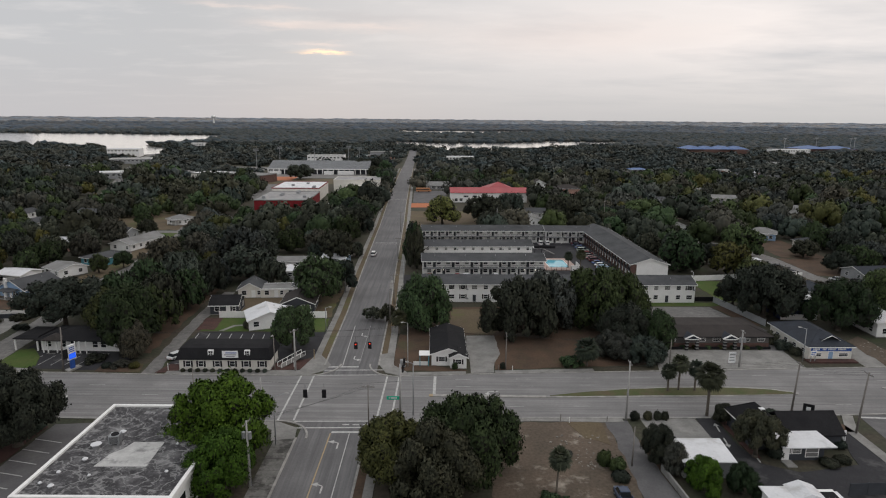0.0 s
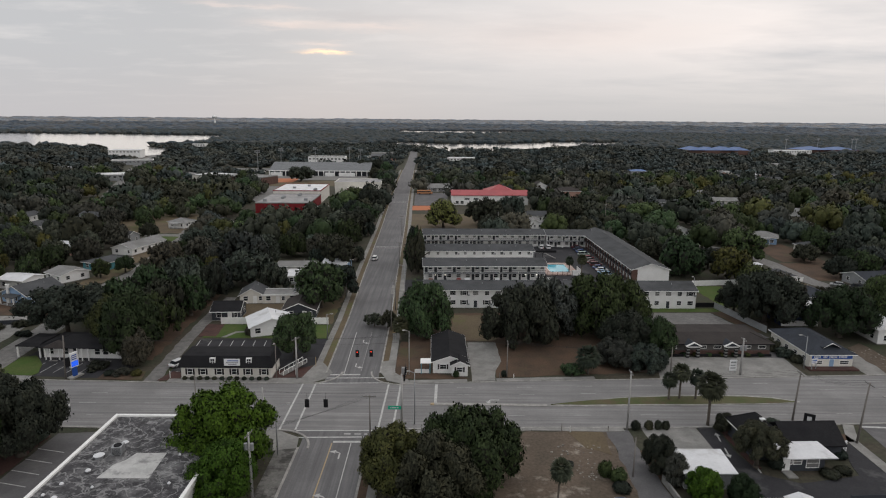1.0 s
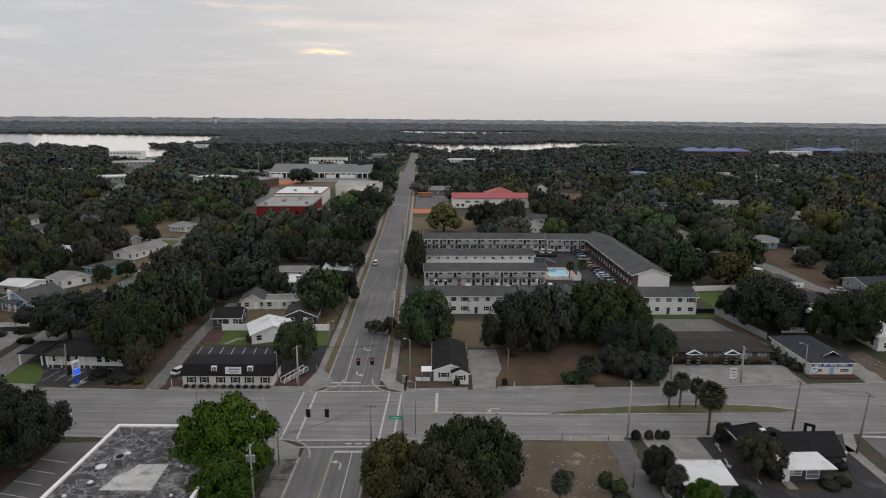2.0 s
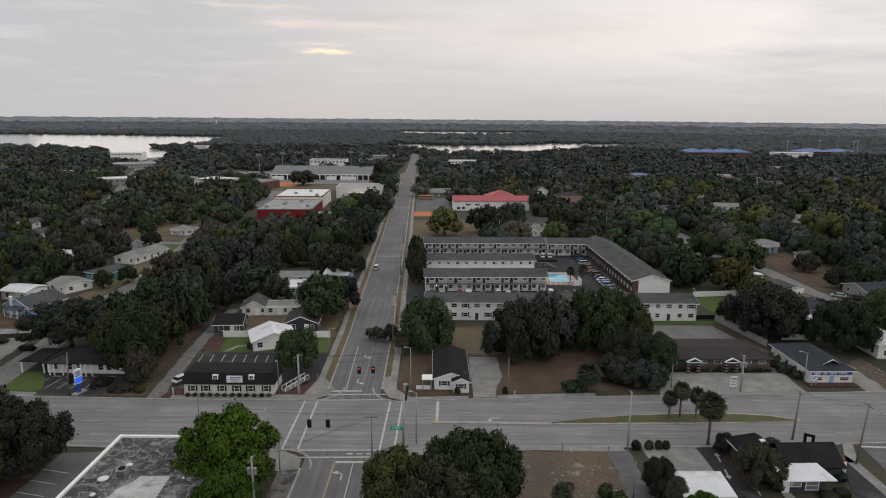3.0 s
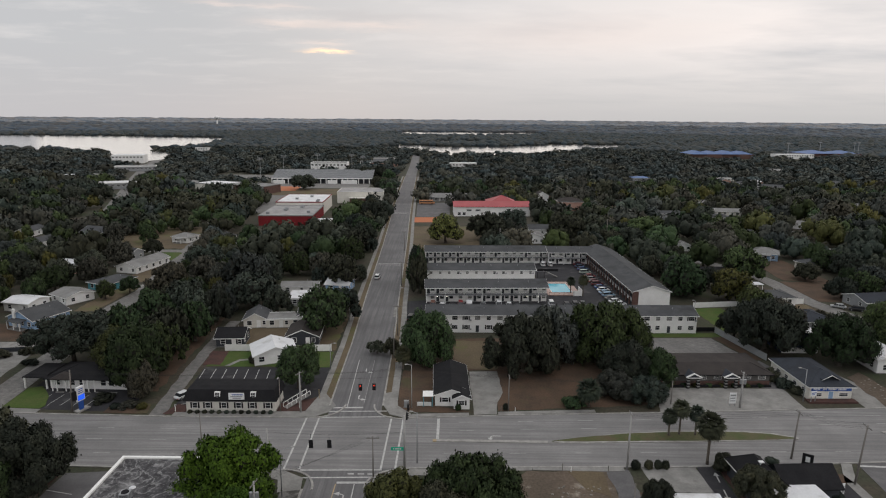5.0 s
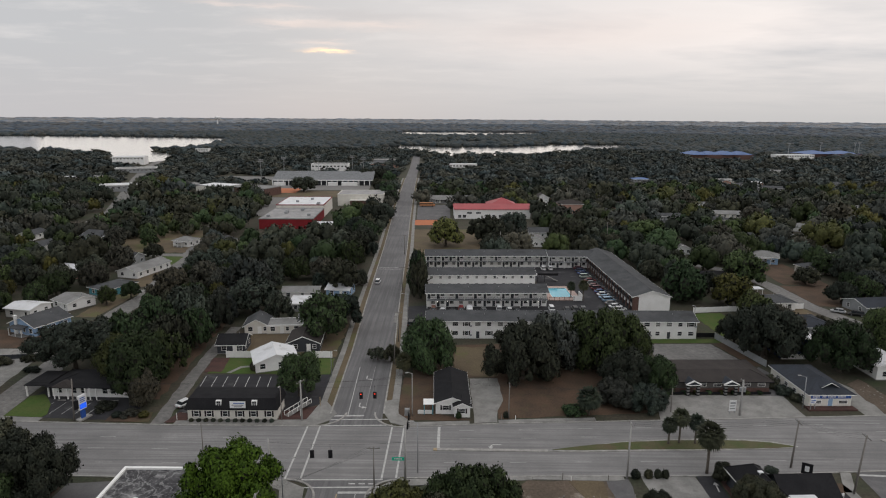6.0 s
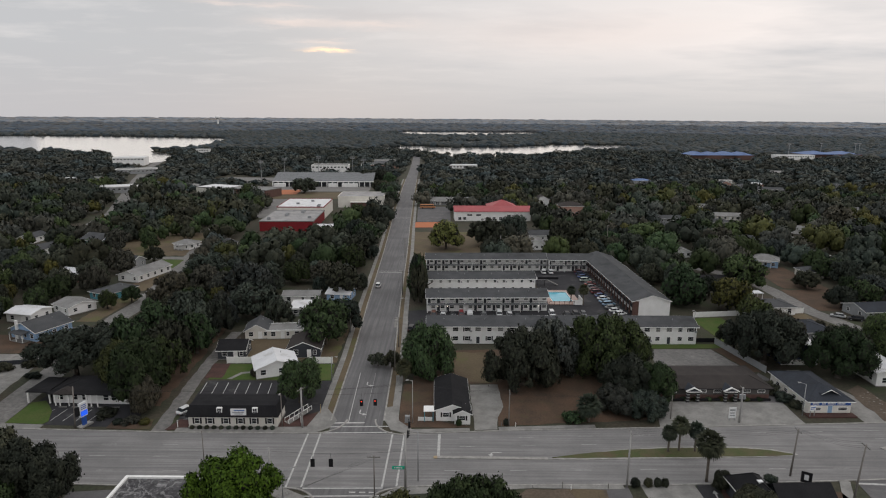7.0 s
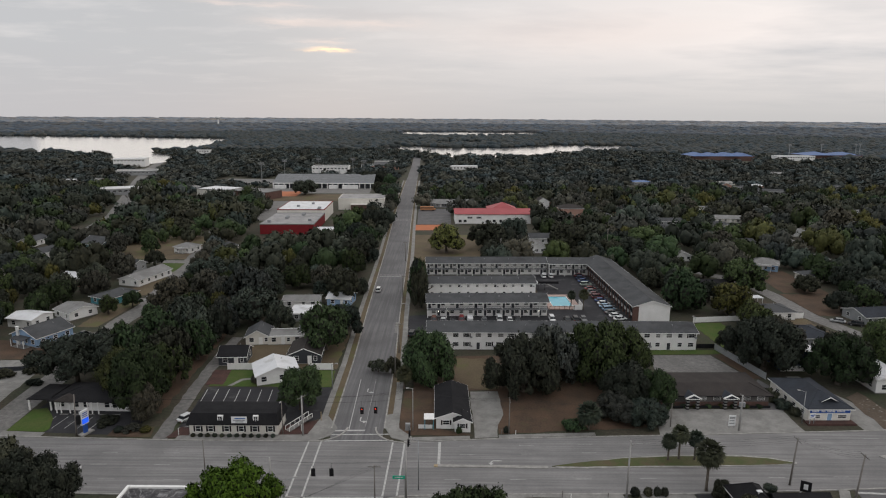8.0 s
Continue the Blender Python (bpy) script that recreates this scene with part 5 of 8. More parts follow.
apartment_row("two-storey white apartment row with grey shingle roof and shutters", -6.0, 166.8, 35.0, 9.6, 0.7, "plain", seed=1)
apartment_row("two-storey white apartment row with grey roof, half behind oaks", 29.4, 167.4, 41.0, 9.6, 0.7, "plain", seed=2)
apartment_row("two-storey apartment row with dark galleries and grey roof", -7.0, 194.6, 39.8, 10.6, 2.4, "gallery", seed=3)
apartment_row("two-storey white apartment row with small windows and grey roof", -7.6, 218.0, 39.5, 10.2, 2.4, "back", seed=4)
apartment_row("two-storey apartment row with dark galleries and grey roof", -9.0, 249.4, 50.5, 10.6, 2.0, "gallery", seed=5)
apartment_row("short two-storey apartment row with dark galleries and grey roof", 41.8, 250.0, 19.0, 11.0, 1.0, "gallery", seed=6)

for x in (-3.4, -0.2, 26.0, 29.7):
    b = thing("wall_lamp", "small lit lamp on the gallery front", "lamp", x, 194.45 + (x + 7) * 0.042, 2.35, 2, "gallery lamps")
    part("bracket", Shape().box(-0.04, 0.04, 0.0, 0.2, 0.05, 0.12), "black_trim", b)
    part("globe", Shape().ball((0, -0.06, 0.0), 0.13, 0.13, 0.13, 8, 5), "lamp_glow", b)

# long wing with brick piers
b = thing("apartment_wing", "long two-storey wing with brick piers and grey roof", "apartment building", 71.6, 192.8, 0, 2.0, "apartment rows")
HOMES.append((66, 192, 12, 66, 0))
walls(b, -10.2, 0, 0, 66, 5.2, "white_wall")
gable_roof(b, -12.0, 0, 0, 66, 5.2, 1.9, "grey_shingle", "y", 0.45, "white_wall")
part("gallery_floor", Shape().box(-11.9, -10.2, 0.1, 66, 2.55, 2.78), "grey_wall", b)
part("end_wall", Shape().box(-12.0, -10.21, 0.0, 0.2, 0, 5.2), "brick_wall", b)
for i in range(20):
    y = 0.4 + i * 3.3
    part("pier", Shape().box(-12.0, -11.6, y, y + 0.55, 0, 5.15), "brick_wall", b)
    part("rail_panel", Shape().box(-11.95, -11.85, y + 0.56, y + 3.28, 2.8, 3.75), "black_trim", b)
    for z in (0.12, 2.82):
        window(b, -10.2, y + 2.2, z + 0.95, 1.2, 1.1, "w", "window_glass" if (i + int(z)) % 3 else "blind_glass", False)
        door(b, -10.2, y + 1.0, z, 0.9, 2.0, "w", "dark_wall")

# pool
b = thing("swimming_pool", "turquoise swimming pool in a pinkish deck behind low white walls", "swimming pool", 39.6, 213.5, 0.0, 2.0)
q = Shape().box(-5.4, -3.4, -9, 8.5, -0.2, 0.3).box(3.6, 6.0, -9, 8.5, -0.2, 0.3).box(-3.4, 3.6, -9, -5.6, -0.2, 0.3).box(-3.4, 3.6, 6.0, 8.5, -0.2, 0.3)
part("deck", q, "pink_deck", b)
part("water", Shape().box(-3.4, 3.6, -5.6, 6.0, -0.2, 0.16), "pool_water", b)
part("coping", Shape().box(-3.5, 3.7, -5.75, -5.6, 0.0, 0.36).box(-3.5, 3.7, 6.0, 6.15, 0.0, 0.36).box(-3.55, -3.4, -5.6, 6.0, 0.0, 0.36).box(3.6, 3.75, -5.6, 6.0, 0.0, 0.36), "trim_white", b)
part("screen_wall", Shape().box(3.0, 6.4, -9.2, -9.0, 0, 1.8).box(6.2, 6.4, -9.0, -3.0, 0, 1.8), "white_wall", b)
for i in range(6):
    part("fence_post", Shape().box(-5.3 + i * 1.7, -5.2 + i * 1.7, -9.3, -9.2, 0, 1.5), "brick_wall", b)
part("fence_rail", Shape().box(-5.3, 3.2, -9.28, -9.22, 1.3, 1.38).box(-5.3, 3.2, -9.28, -9.22, 0.3, 0.36), "black_trim", b)
b = thing("outdoor_stair", "black steel stair with landing beside the back row", "stair", 36.5, 229.0, 0, 2.0)
for i in range(9):
    part("step", Shape().box(0.5 + i * 0.55, 1.05 + i * 0.55, 0, 1.3, 2.4 - i * 0.27, 2.5 - i * 0.27), "concrete", b)
part("landing", Shape().box(-2.6, 0.5, -0.4, 2.6, 2.5, 2.66), "white_metal_roof", b)
part("rail", Shape().box(-2.6, 5.4, -0.45, -0.40, 2.6, 3.5), "black_trim", b)
for px in (-2.4, 0.2):
    part("post", Shape().box(px, px + 0.15, -0.3, -0.15, 0, 2.5), "black_trim", b)
for i in range(12):
    marking((-4.5 + 2.75 * i, 183.6 + 0.1 * i), (-4.7 + 2.75 * i, 188.6 + 0.1 * i), 0.12)
for i in range(14):
    marking((58.6 - 0.02 * i, 196 + 3.4 * i), (53.6, 197.2 + 3.4 * i), 0.12)

# ---- small houses ----
house("white house with bright white metal gable roof", -42.2, 143.2, 10, 8.6, 22, 2.6, 1.7, "white_wall", "white_metal_roof", "gable", "y")
house("dark cottage with brown shingle gable roof and white trim", -38.5, 155.5, 8.5, 10, 4, 2.6, 1.8, "dark_wall", "brown_shingle", "gable", "y")
house("small black cottage with white window", -57.2, 154.0, 7, 7, 4, 2.6, 1.6, "dark_wall", "black_shingle", "gable", "x")
house("beige cottage with grey gable roof", -55.0, 169, 6.5, 8, 8, 2.6, 1.8, "cream_wall", "grey_shingle", "gable", "y")
house("low beige house with flat pale roof", -47.0, 169.5, 10, 6, 6, 2.6, 0.8, "cream_wall", "pale_shingle", "flat")
house("grey-roofed house beside the beige cottages", -40.5, 172.5, 7, 11, 6, 2.6, 1.6, "grey_wall", "grey_shingle", "gable", "y")
house("low house with white flat roof and dark porch", -46.5, 190, 9, 9, 2, 2.6, 0.8, "grey_wall", "white_metal_roof", "flat")
house("pale-roofed house behind a small tree", -50.5, 204, 12, 7, 3, 2.6, 0.9, "white_wall", "pale_shingle", "gable")
house("pale blue cottage with white metal roof", -38.2, 206.5, 8, 8, -8, 2.7, 1.1, "blue_wall", "white_metal_roof", "gable")
house("blue wooden house with grey gable roof and white chimney", -120.8, 167.0, 10.5, 11, -22, 2.9, 2.2, "blue_wall", "grey_shingle", "gable", "y", chimney=True, porch=True)
house("white block house with pale roof", -132.0, 181.5, 9, 8, -12, 2.9, 0.9, "white_wall", "white_metal_roof", "gable")
house("white house with grey metal roof among trees", -124.5, 190.5, 9, 9, -32, 2.6, 1.2, "white_wall", "pale_shingle", "gable")
house("teal house with pale metal roof and blue front", -120.5, 205.5, 9, 12, -24, 2.6, 1.2, "teal_wall", "grey_shingle", "hip")
house("long white house with grey roof and driveway", -122.5, 229.5, 9, 19, -14, 2.7, 1.6, "white_wall", "pale_shingle", "gable", "y")
house("grey house behind the long white house", -134.5, 250, 8, 8, -14, 3.0, 1.8, "grey_wall", "grey_shingle", "gable")
house("small white bungalow with porch in a dry field", -126.6, 288, 9, 8, -18, 2.7, 1.6, "white_wall", "pale_shingle", "hip", porch=True)
house("two-gabled pale blue house with grey roof", -171, 290, 13, 12, -20, 3.6, 2.6, "blue_wall", "grey_shingle", "gable", "x")
house("small white shed with pitched roof", 30.2, 296.5, 5.2, 6, 2, 2.7, 1.6, "white_wall", "pale_shingle", "gable", "y")
house("white house with grey gable roof behind the apartments", 42.2, 293, 10, 12, 2, 3.0, 1.9, "white_wall", "pale_shingle", "gable", "y")
house("white house with grey roof among trees", 48.5, 316, 12, 9, 2, 3.0, 1.8, "white_wall", "grey_shingle", "gable")
house("pale house with white trim near the avenue", -4.5, 444, 16, 9, 2, 3.2, 2.0, "grey_wall", "pale_shingle", "gable", porch=True)
house("white long low house near the hall", 9.5, 450, 12, 9, 2, 3.0, 1.4, "white_wall", "pale_shingle", "gable")
house("tall white narrow house among trees", 67, 434, 9, 9, 2, 6.0, 2.4, "white_wall", "brown_shingle", "gable", "y")
house("pink two-storey house with red-brown roof", 81, 400.5, 16, 12, 2, 6.0, 2.2, "pink_wall", "brown_shingle", "hip")
house("white low house behind a white fence", 107.6, 195.0, 12, 9, 3, 2.7, 1.3, "white_wall", "grey_shingle", "hip")
house("grey-roofed house at the bend of the street", 106.5, 170.8, 10, 11, 3, 2.8, 1.7, "grey_wall", "slate_shingle", "hip")
house("dark-roofed house with white gable", 102, 227, 13, 8, 3, 2.7, 1.5, "white_wall", "black_shingle", "gable")
house("pale blue house with light metal roof", 136.5, 262, 11, 9, -28, 3.0, 1.9, "blue_wall", "pale_shingle", "hip", porch=True)
house("grey house with dark roof near a parked car", 140, 191.5, 13, 10, 8, 2.7, 1.6, "grey_wall", "slate_shingle", "gable")
house("long white building with pale roof", 107, 140.5, 8, 16, 0, 3.6, 0.8, "white_wall", "white_metal_roof", "gable", "y")
for lx, ly, lw, ld, lr, wa, ro, ki in ((136, 373.5, 22, 9, 2, "grey_wall", "grey_shingle", "hip"), (178, 385.5, 18, 9, -8, "cream_wall", "pale_shingle", "gable"), (270, 606, 20, 10, 0, "cream_wall", "pale_shingle", "flat"), (273, 560, 20, 10, 2, "grey_wall", "grey_shingle", "hip"), (281, 533, 28, 10, -18, "grey_wall", "grey_shingle", "gable"), (189, 601, 17, 12, 2, "grey_wall", "blue_metal_roof", "hip"), (195, 340, 12, 8, -20, "white_wall", "pale_shingle", "gable"), (189, 318, 7, 8, -30, "white_wall", "pale_shingle", "gable"), (150, 309, 12, 8, 4, "grey_wall", "grey_shingle", "gable"), (371, 705, 22, 12, -8, "cream_wall", "pale_shingle", "gable")):
    house("low house with pale roof among distant trees", lx, ly, lw, ld, lr, 2.8, 1.4, wa, ro, ki, group="distant houses")

# metal carports by the bend
for cx0, cy0 in ((106.5, 213.5), (105.0, 219.0)):
    b = thing("carport", "flat white metal carport roof on posts", "carport", cx0, cy0, 0, 3, "carports")
    part("roof", Shape().box(-5, 5, -1.8, 1.8, 2.5, 2.66), "white_metal_roof", b)
    for px in (-4.7, 4.7):
        for py in (-1.5, 1.5):
            part("post", Shape().box(px - 0.06, px + 0.06, py - 0.06, py + 0.06, 0, 2.5), "trim_white", b)


def panel_fence(label, a, b, h, material, step=2.4, thick=0.06):
    """Panels between posts from a to b."""
    a, b = Vector(a), Vector(b)
    n = max(1, round((b - a).length / step))
    ob = thing("fence", label, "fence", a.x, a.y, 0, math.degrees(math.atan2(b.y - a.y, b.x - a.x)), "")
    L = (b - a).length / n
    pm = Shape().box(0.06, L - 0.06, -thick / 2, thick / 2, 0.05, h).mesh("panel")
    qm = Shape().box(-0.06, 0.06, -0.06, 0.06, -0.1, h + 0.08).mesh("post")
    for i in range(n):
        part("panel", pm, material, ob, at=pose(i * L, 0, 0))
    for i in range(n + 1):
        part("post", qm, material, ob, at=pose(i * L, 0, 0))
    return ob


panel_fence("white vinyl panel fence behind the white-roofed house", (-57.5, 151.3), (-46.8, 151.5), 1.8, "trim_white")
panel_fence("white vinyl panel fence beside the avenue pavement", (-36.5, 151.6), (-30.2, 151.8), 1.8, "trim_white")
panel_fence("long white vinyl fence along the bend", (79, 192.0), (117.5, 197.5), 1.8, "trim_white")
panel_fence("grey wooden fence along the back lot", (76.0, 168.5), (80.3, 148), 1.8, "grey_wall")
panel_fence("dark mesh fence before the apartments", (55, 168.9), (77, 169.6), 1.3, "black_trim")
panel_fence("low pale concrete wall beside the lane", (31.7, 82.5), (33.2, 66), 1.0, "concrete", 3.0, 0.3)
panel_fence("dark wooden fence behind the annex", (55.5, 76.5), (66, 77.2), 1.9, "dark_wall")
panel_fence("low dark hedge-like wall at the corner lot", (-118, 148), (-107, 150), 1.2, "dark_wall")

# ---- larger far buildings ----
b = thing("red_roofed_hall", "long white hall with red metal roof", "hall", 4.6, 375.5, 0, 2.4)
HOMES.append((28, 375, 48, 20, 0))
walls(b, 0, 46.5, 0, 16, 6.0, "white_wall")
gable_roof(b, 0, 46.5, 0, 16, 6.0, 2.2, "red_metal_roof", "x", 0.6, "white_wall", "red_metal_roof")
hip_roof(b, 22, 40, 9, 28, 6.4, 4.2, "red_metal_roof", 0.5, "red_metal_roof", "tower_roof")
walls(b, 22.5, 39.5, 15.9, 27.5, 6.3, "white_wall")
for px in (9.0, 14.5):
    window(b, px, 0, 3.2, 3.0, 1.0, "s")
for px in (3, 6, 20, 24, 28, 33, 38, 42):
    window(b, px, 0, 0.8, 1.8, 1.6, "s")
b = thing("red_walled_building", "low building with dark red wall and grey roof", "building", -103.6, 336.5, 0, 2.2)
HOMES.append((-90, 336, 30, 78, 0))
walls(b, 0, 29.5, 0, 40, 5.6, "red_wall")
flat_roof(b, 0, 29.5, 0, 40, 5.6, "grey_membrane", "pale_shingle", 0.25, 0.4, 0.2)
walls(b, 0.5, 29.2, 40.2, 78, 7.6, "cream_wall")
flat_roof(b, 0.5, 29.2, 40.2, 78, 7.6, "white_metal_roof", "red_wall", 0.3, 0.35, 0.15)
for i in range(10):
    px, py = 3 + (i * 7.3) % 22, 5 + (i * 11.7) % 66
    part("roof_unit", Shape().box(px, px + 1.8, py, py + 1.5, 5.8 if py < 38 else 7.6, 7.0 if py < 38 else 8.8), "grey_wall", b)
b = thing("cream_building", "cream two-storey building with flat roof", "building", -76.0, 428.5, 0, 2.2)
HOMES.append((-60, 428, 33, 25, 0))
walls(b, 0, 32, 0, 26, 7.6, "cream_wall")
flat_roof(b, 0, 32, 0, 26, 7.6, "grey_membrane", "cream_wall", 0.35, 0.4, 0.15)
walls(b, 9, 26, -4, -0.02, 4.0, "brick_wall")
part("canopy", Shape().box(8.6, 26.4, -4.5, 0, 4.0, 4.3), "cream_wall", b)
b = thing("pavilion", "open shelter with white roof", "shelter", -66.5, 337.5, 0, 2, "")
hip_roof(b, -6, 6, -5, 5, 3.2, 0.9, "white_metal_roof", 0.3)
for px in (-5.6, 5.6):
    for py in (-4.6, 4.6):
        part("post", Shape().box(px - 0.12, px + 0.12, py - 0.12, py + 0.12, 0, 3.2), "trim_white", b)
b = thing("school_block", "low school block with pale roofs and brown walls", "school", -206, 500, 0, -22)
HOMES.append((-175, 495, 70, 30, 0))
walls(b, 0, 36, 4, 26, 5, "cream_wall")
flat_roof(b, 0, 36, 4, 26, 5, "white_metal_roof", "pale_shingle", 0.25, 0.4)
walls(b, 34, 72, 0, 20, 6, "brick_wall")
flat_roof(b, 36.6, 72, 0, 20, 6, "pale_shingle", "pale_shingle", 0.25, 0.4)
for px in (38, 48, 58, 67):
    part("bay", Shape().box(px, px + 4, -0.6, -0.01, 0, 5.5), "grey_wall", b)
b = thing("bleachers", "long grey stadium stand with white columns", "stadium stand", -156, 553, 0, 2.2)
HOMES.append((-111, 553, 94, 28, 0))
for i in range(14):
    part("tier", Shape().box(0, 90, i * 1.7, i * 1.7 + 1.75, 4.6 + i * 0.42, 5.2 + i * 0.42), "grey_wall", b)
for i in range(19):
    part("column", Shape().box(i * 4.8, i * 4.8 + 0.7, 0.0, 0.5, 0, 4.7), "trim_white", b)
# dark panel whose colour stands in for the shade under the stand
part("back_wall", Shape().box(0, 90, 3, 3.3, 0, 4.6), "dark_wall", b)
part("beam", Shape().box(-0.2, 90.2, -0.12, -0.01, 4.2, 4.9), "trim_white", b)
for k0, k1 in ((2, 12), (50, 58), (62, 76)):
    part("kiosk", Shape().box(k0, k1, -3, -0.2, 0, 3), "white_wall", b)
b = thing("gymnasium", "grey gymnasium with pale roof beyond the stand", "gymnasium", -89, 760, 0, 2.2)
walls(b, 0, 26, 0, 22, 8.5, "grey_wall")
flat_roof(b, 0, 26, 0, 22, 8.5, "pale_shingle", "pale_shingle", 0.3, 0.4)
walls(b, -16, -0.1, 2, 18, 5, "white_wall")
flat_roof(b, -16, -0.5, 2, 18, 5, "pale_shingle", "pale_shingle", 0.3, 0.4)
part("low_front", Shape().box(-4, 30, -7, -0.05, 0, 3.5), "pink_wall", b)
for label, x, y, w, d, h, wa, ro, rot in (("white office block above the trees", -391, 765, 36, 22, 9.5, "white_wall", "white_metal_roof", 12), ("low pale building beside the lake road", -330, 660, 40, 16, 5, "grey_wall", "pale_shingle", 20), ("low pale-roofed building among trees", -262, 500, 34, 16, 5, "grey_wall", "white_metal_roof", 25), ("low white building near the avenue", 20, 760, 34, 12, 4, "white_wall", "white_metal_roof", 3), ("white building cluster beyond the stand", -130, 690, 40, 22, 8, "white_wall", "pale_shingle", 3), ("low white building beside the blue-roofed school", 532, 957, 60, 16, 7, "white_wall", "white_metal_roof", 4), ("pale house on the lake shore", -395, 1010, 20, 12, 7, "white_wall", "grey_shingle", 0)):
    b = thing("distant_building", label, "building", x, y, 0, rot)
    HOMES.append((x, y, w, d, 0))
    walls(b, -w / 2, w / 2, 0, d, h, wa)
    flat_roof(b, -w / 2, w / 2, 0, d, h, ro, "trim_white", 0.4, 0.5)
    for i in range(int(w / 4)):
        window(b, -w / 2 + 2 + 4 * i, 0, h - 2.6, 2.2, 1.4, "s", "window_glass", False, False)
for x, y, w, d, n in ((418, 948, 96, 40, 4), (612, 992, 92, 40, 2)):
    b = thing("blue_roofed_school", "large school with bright blue metal roofs", "school", x, y, 0, 4, "blue-roofed schools")
    HOMES.append((x, y, w, d, 0))
    walls(b, -w / 2, w / 2, 0, d, 7, "brick_wall")
    for i in range(n):
        hip_roof(b, -w / 2 + i * w / n, -w / 2 + (i + 1) * w / n - 1, -2 + 3 * (i % 2), d, 7 - 0.5 * (i % 2), 4.6, "blue_metal_roof", 1.0, "blue_metal_roof")

# ---- plants ----
def leaf_cloud(rng, n, size, lobes, squash=0.85, jitter=0.26, rough=0.6):
    """Leaf sprays over a crown of many clumps: small pointed blades that lie along each clump's surface. Gives corners, faces and normals."""
    L = np.array(lobes)
    w = L[:, 3] ** 2
    w /= w.sum()
    pts, nor, have = [], [], 0
    while have < n:
        idx = rng.choice(len(L), n, p=w)
        d = rng.normal(size=(n, 3))
        d[:, 2] += 0.35
        d /= np.linalg.norm(d, axis=1)[:, None]
        r = L[idx, 3] * (1.04 - jitter * rng.random(n) ** 1.4 + 0.14 * rng.normal(size=n))
        p = L[idx, :3] + d * r[:, None] * np.array([1, 1, squash])
        keep = (d[:, 2] > -0.5) & (p[:, 2] > 0.0)
        for l in L:
            q = (p - l[:3]) / np.array([1, 1, squash])
            keep &= (q * q).sum(1) > (l[3] * 0.72) ** 2
        pts.append(p[keep])
        nor.append(d[keep])
        have += int(keep.sum())
    p, d = np.concatenate(pts)[:n], np.concatenate(nor)[:n]
    out = p - np.array([0, 0, 0.35])
    out /= np.linalg.norm(out, axis=1)[:, None] + 1e-6
    soft = d + 0.3 * out + rng.normal(size=d.shape) * 0.28
    soft /= np.linalg.norm(soft, axis=1)[:, None]
    d = d + rng.normal(size=d.shape) * rough
    d /= np.linalg.norm(d, axis=1)[:, None]
    u = np.cross(d, rng.normal(size=d.shape))
    u /= np.linalg.norm(u, axis=1)[:, None]
    v = np.cross(d, u)
    s = size * (0.55 + 0.9 * rng.random(n))[:, None]
    a = p - u * s * 0.45 - v * s * 0.35
    b = p + u * s * (0.25 + 0.4 * rng.random(n))[:, None] - v * s * 0.40
    c = p + u * s * (0.5 * rng.random(n) - 0.25)[:, None] + v * s * 0.65 - d * s * 0.12
    V = np.stack([a, b, c], 1).reshape(-1, 3)
    return V, np.arange(3 * n).reshape(n, 3), np.repeat(soft, 3, axis=0)


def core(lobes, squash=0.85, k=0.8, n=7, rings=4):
    """The inner mass of each clump, in triangles, with normals; near crowns colour it as shade."""
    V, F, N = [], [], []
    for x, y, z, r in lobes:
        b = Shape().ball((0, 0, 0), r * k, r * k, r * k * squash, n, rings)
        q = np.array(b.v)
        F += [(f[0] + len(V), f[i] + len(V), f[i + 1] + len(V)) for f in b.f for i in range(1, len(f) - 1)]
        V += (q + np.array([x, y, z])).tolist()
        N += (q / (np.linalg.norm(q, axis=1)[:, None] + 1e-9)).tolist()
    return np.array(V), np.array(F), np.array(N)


def leafy_mesh(name, V, F, N, leaves, tone=None, inner_shade=None):
    """A triangle mesh whose blades take the soft normals of their clumps."""
    me = bpy.data.meshes.new(name)
    me.vertices.add(len(V))
    me.vertices.foreach_set("co", np.ascontiguousarray(V, dtype=np.float32).ravel())
    me.loops.add(F.size)
    me.loops.foreach_set("vertex_index", np.ascontiguousarray(F, dtype=np.int32).ravel())
    me.polygons.add(len(F))
    me.polygons.foreach_set("loop_start", np.arange(0, F.size, 3, dtype=np.int32))
    me.materials.append(MATS[leaves])
    # core faces get the dark colour that stands in for inner shade
    if inner_shade is not None:
        me.materials.append(MATS["inner_shade"])
        me.polygons.foreach_set("material_index", np.where(np.arange(len(F)) < inner_shade, 0, 1).astype(np.int32))
    me.update(calc_edges=True)
    me.shade_smooth()
    me.normals_split_custom_set_from_vertices(np.ascontiguousarray(N, dtype=np.float32))
    if tone is not None:
        me.attributes.new("tone", "FLOAT", "POINT").data.foreach_set("value", np.ascontiguousarray(tone, dtype=np.float32))
    return me


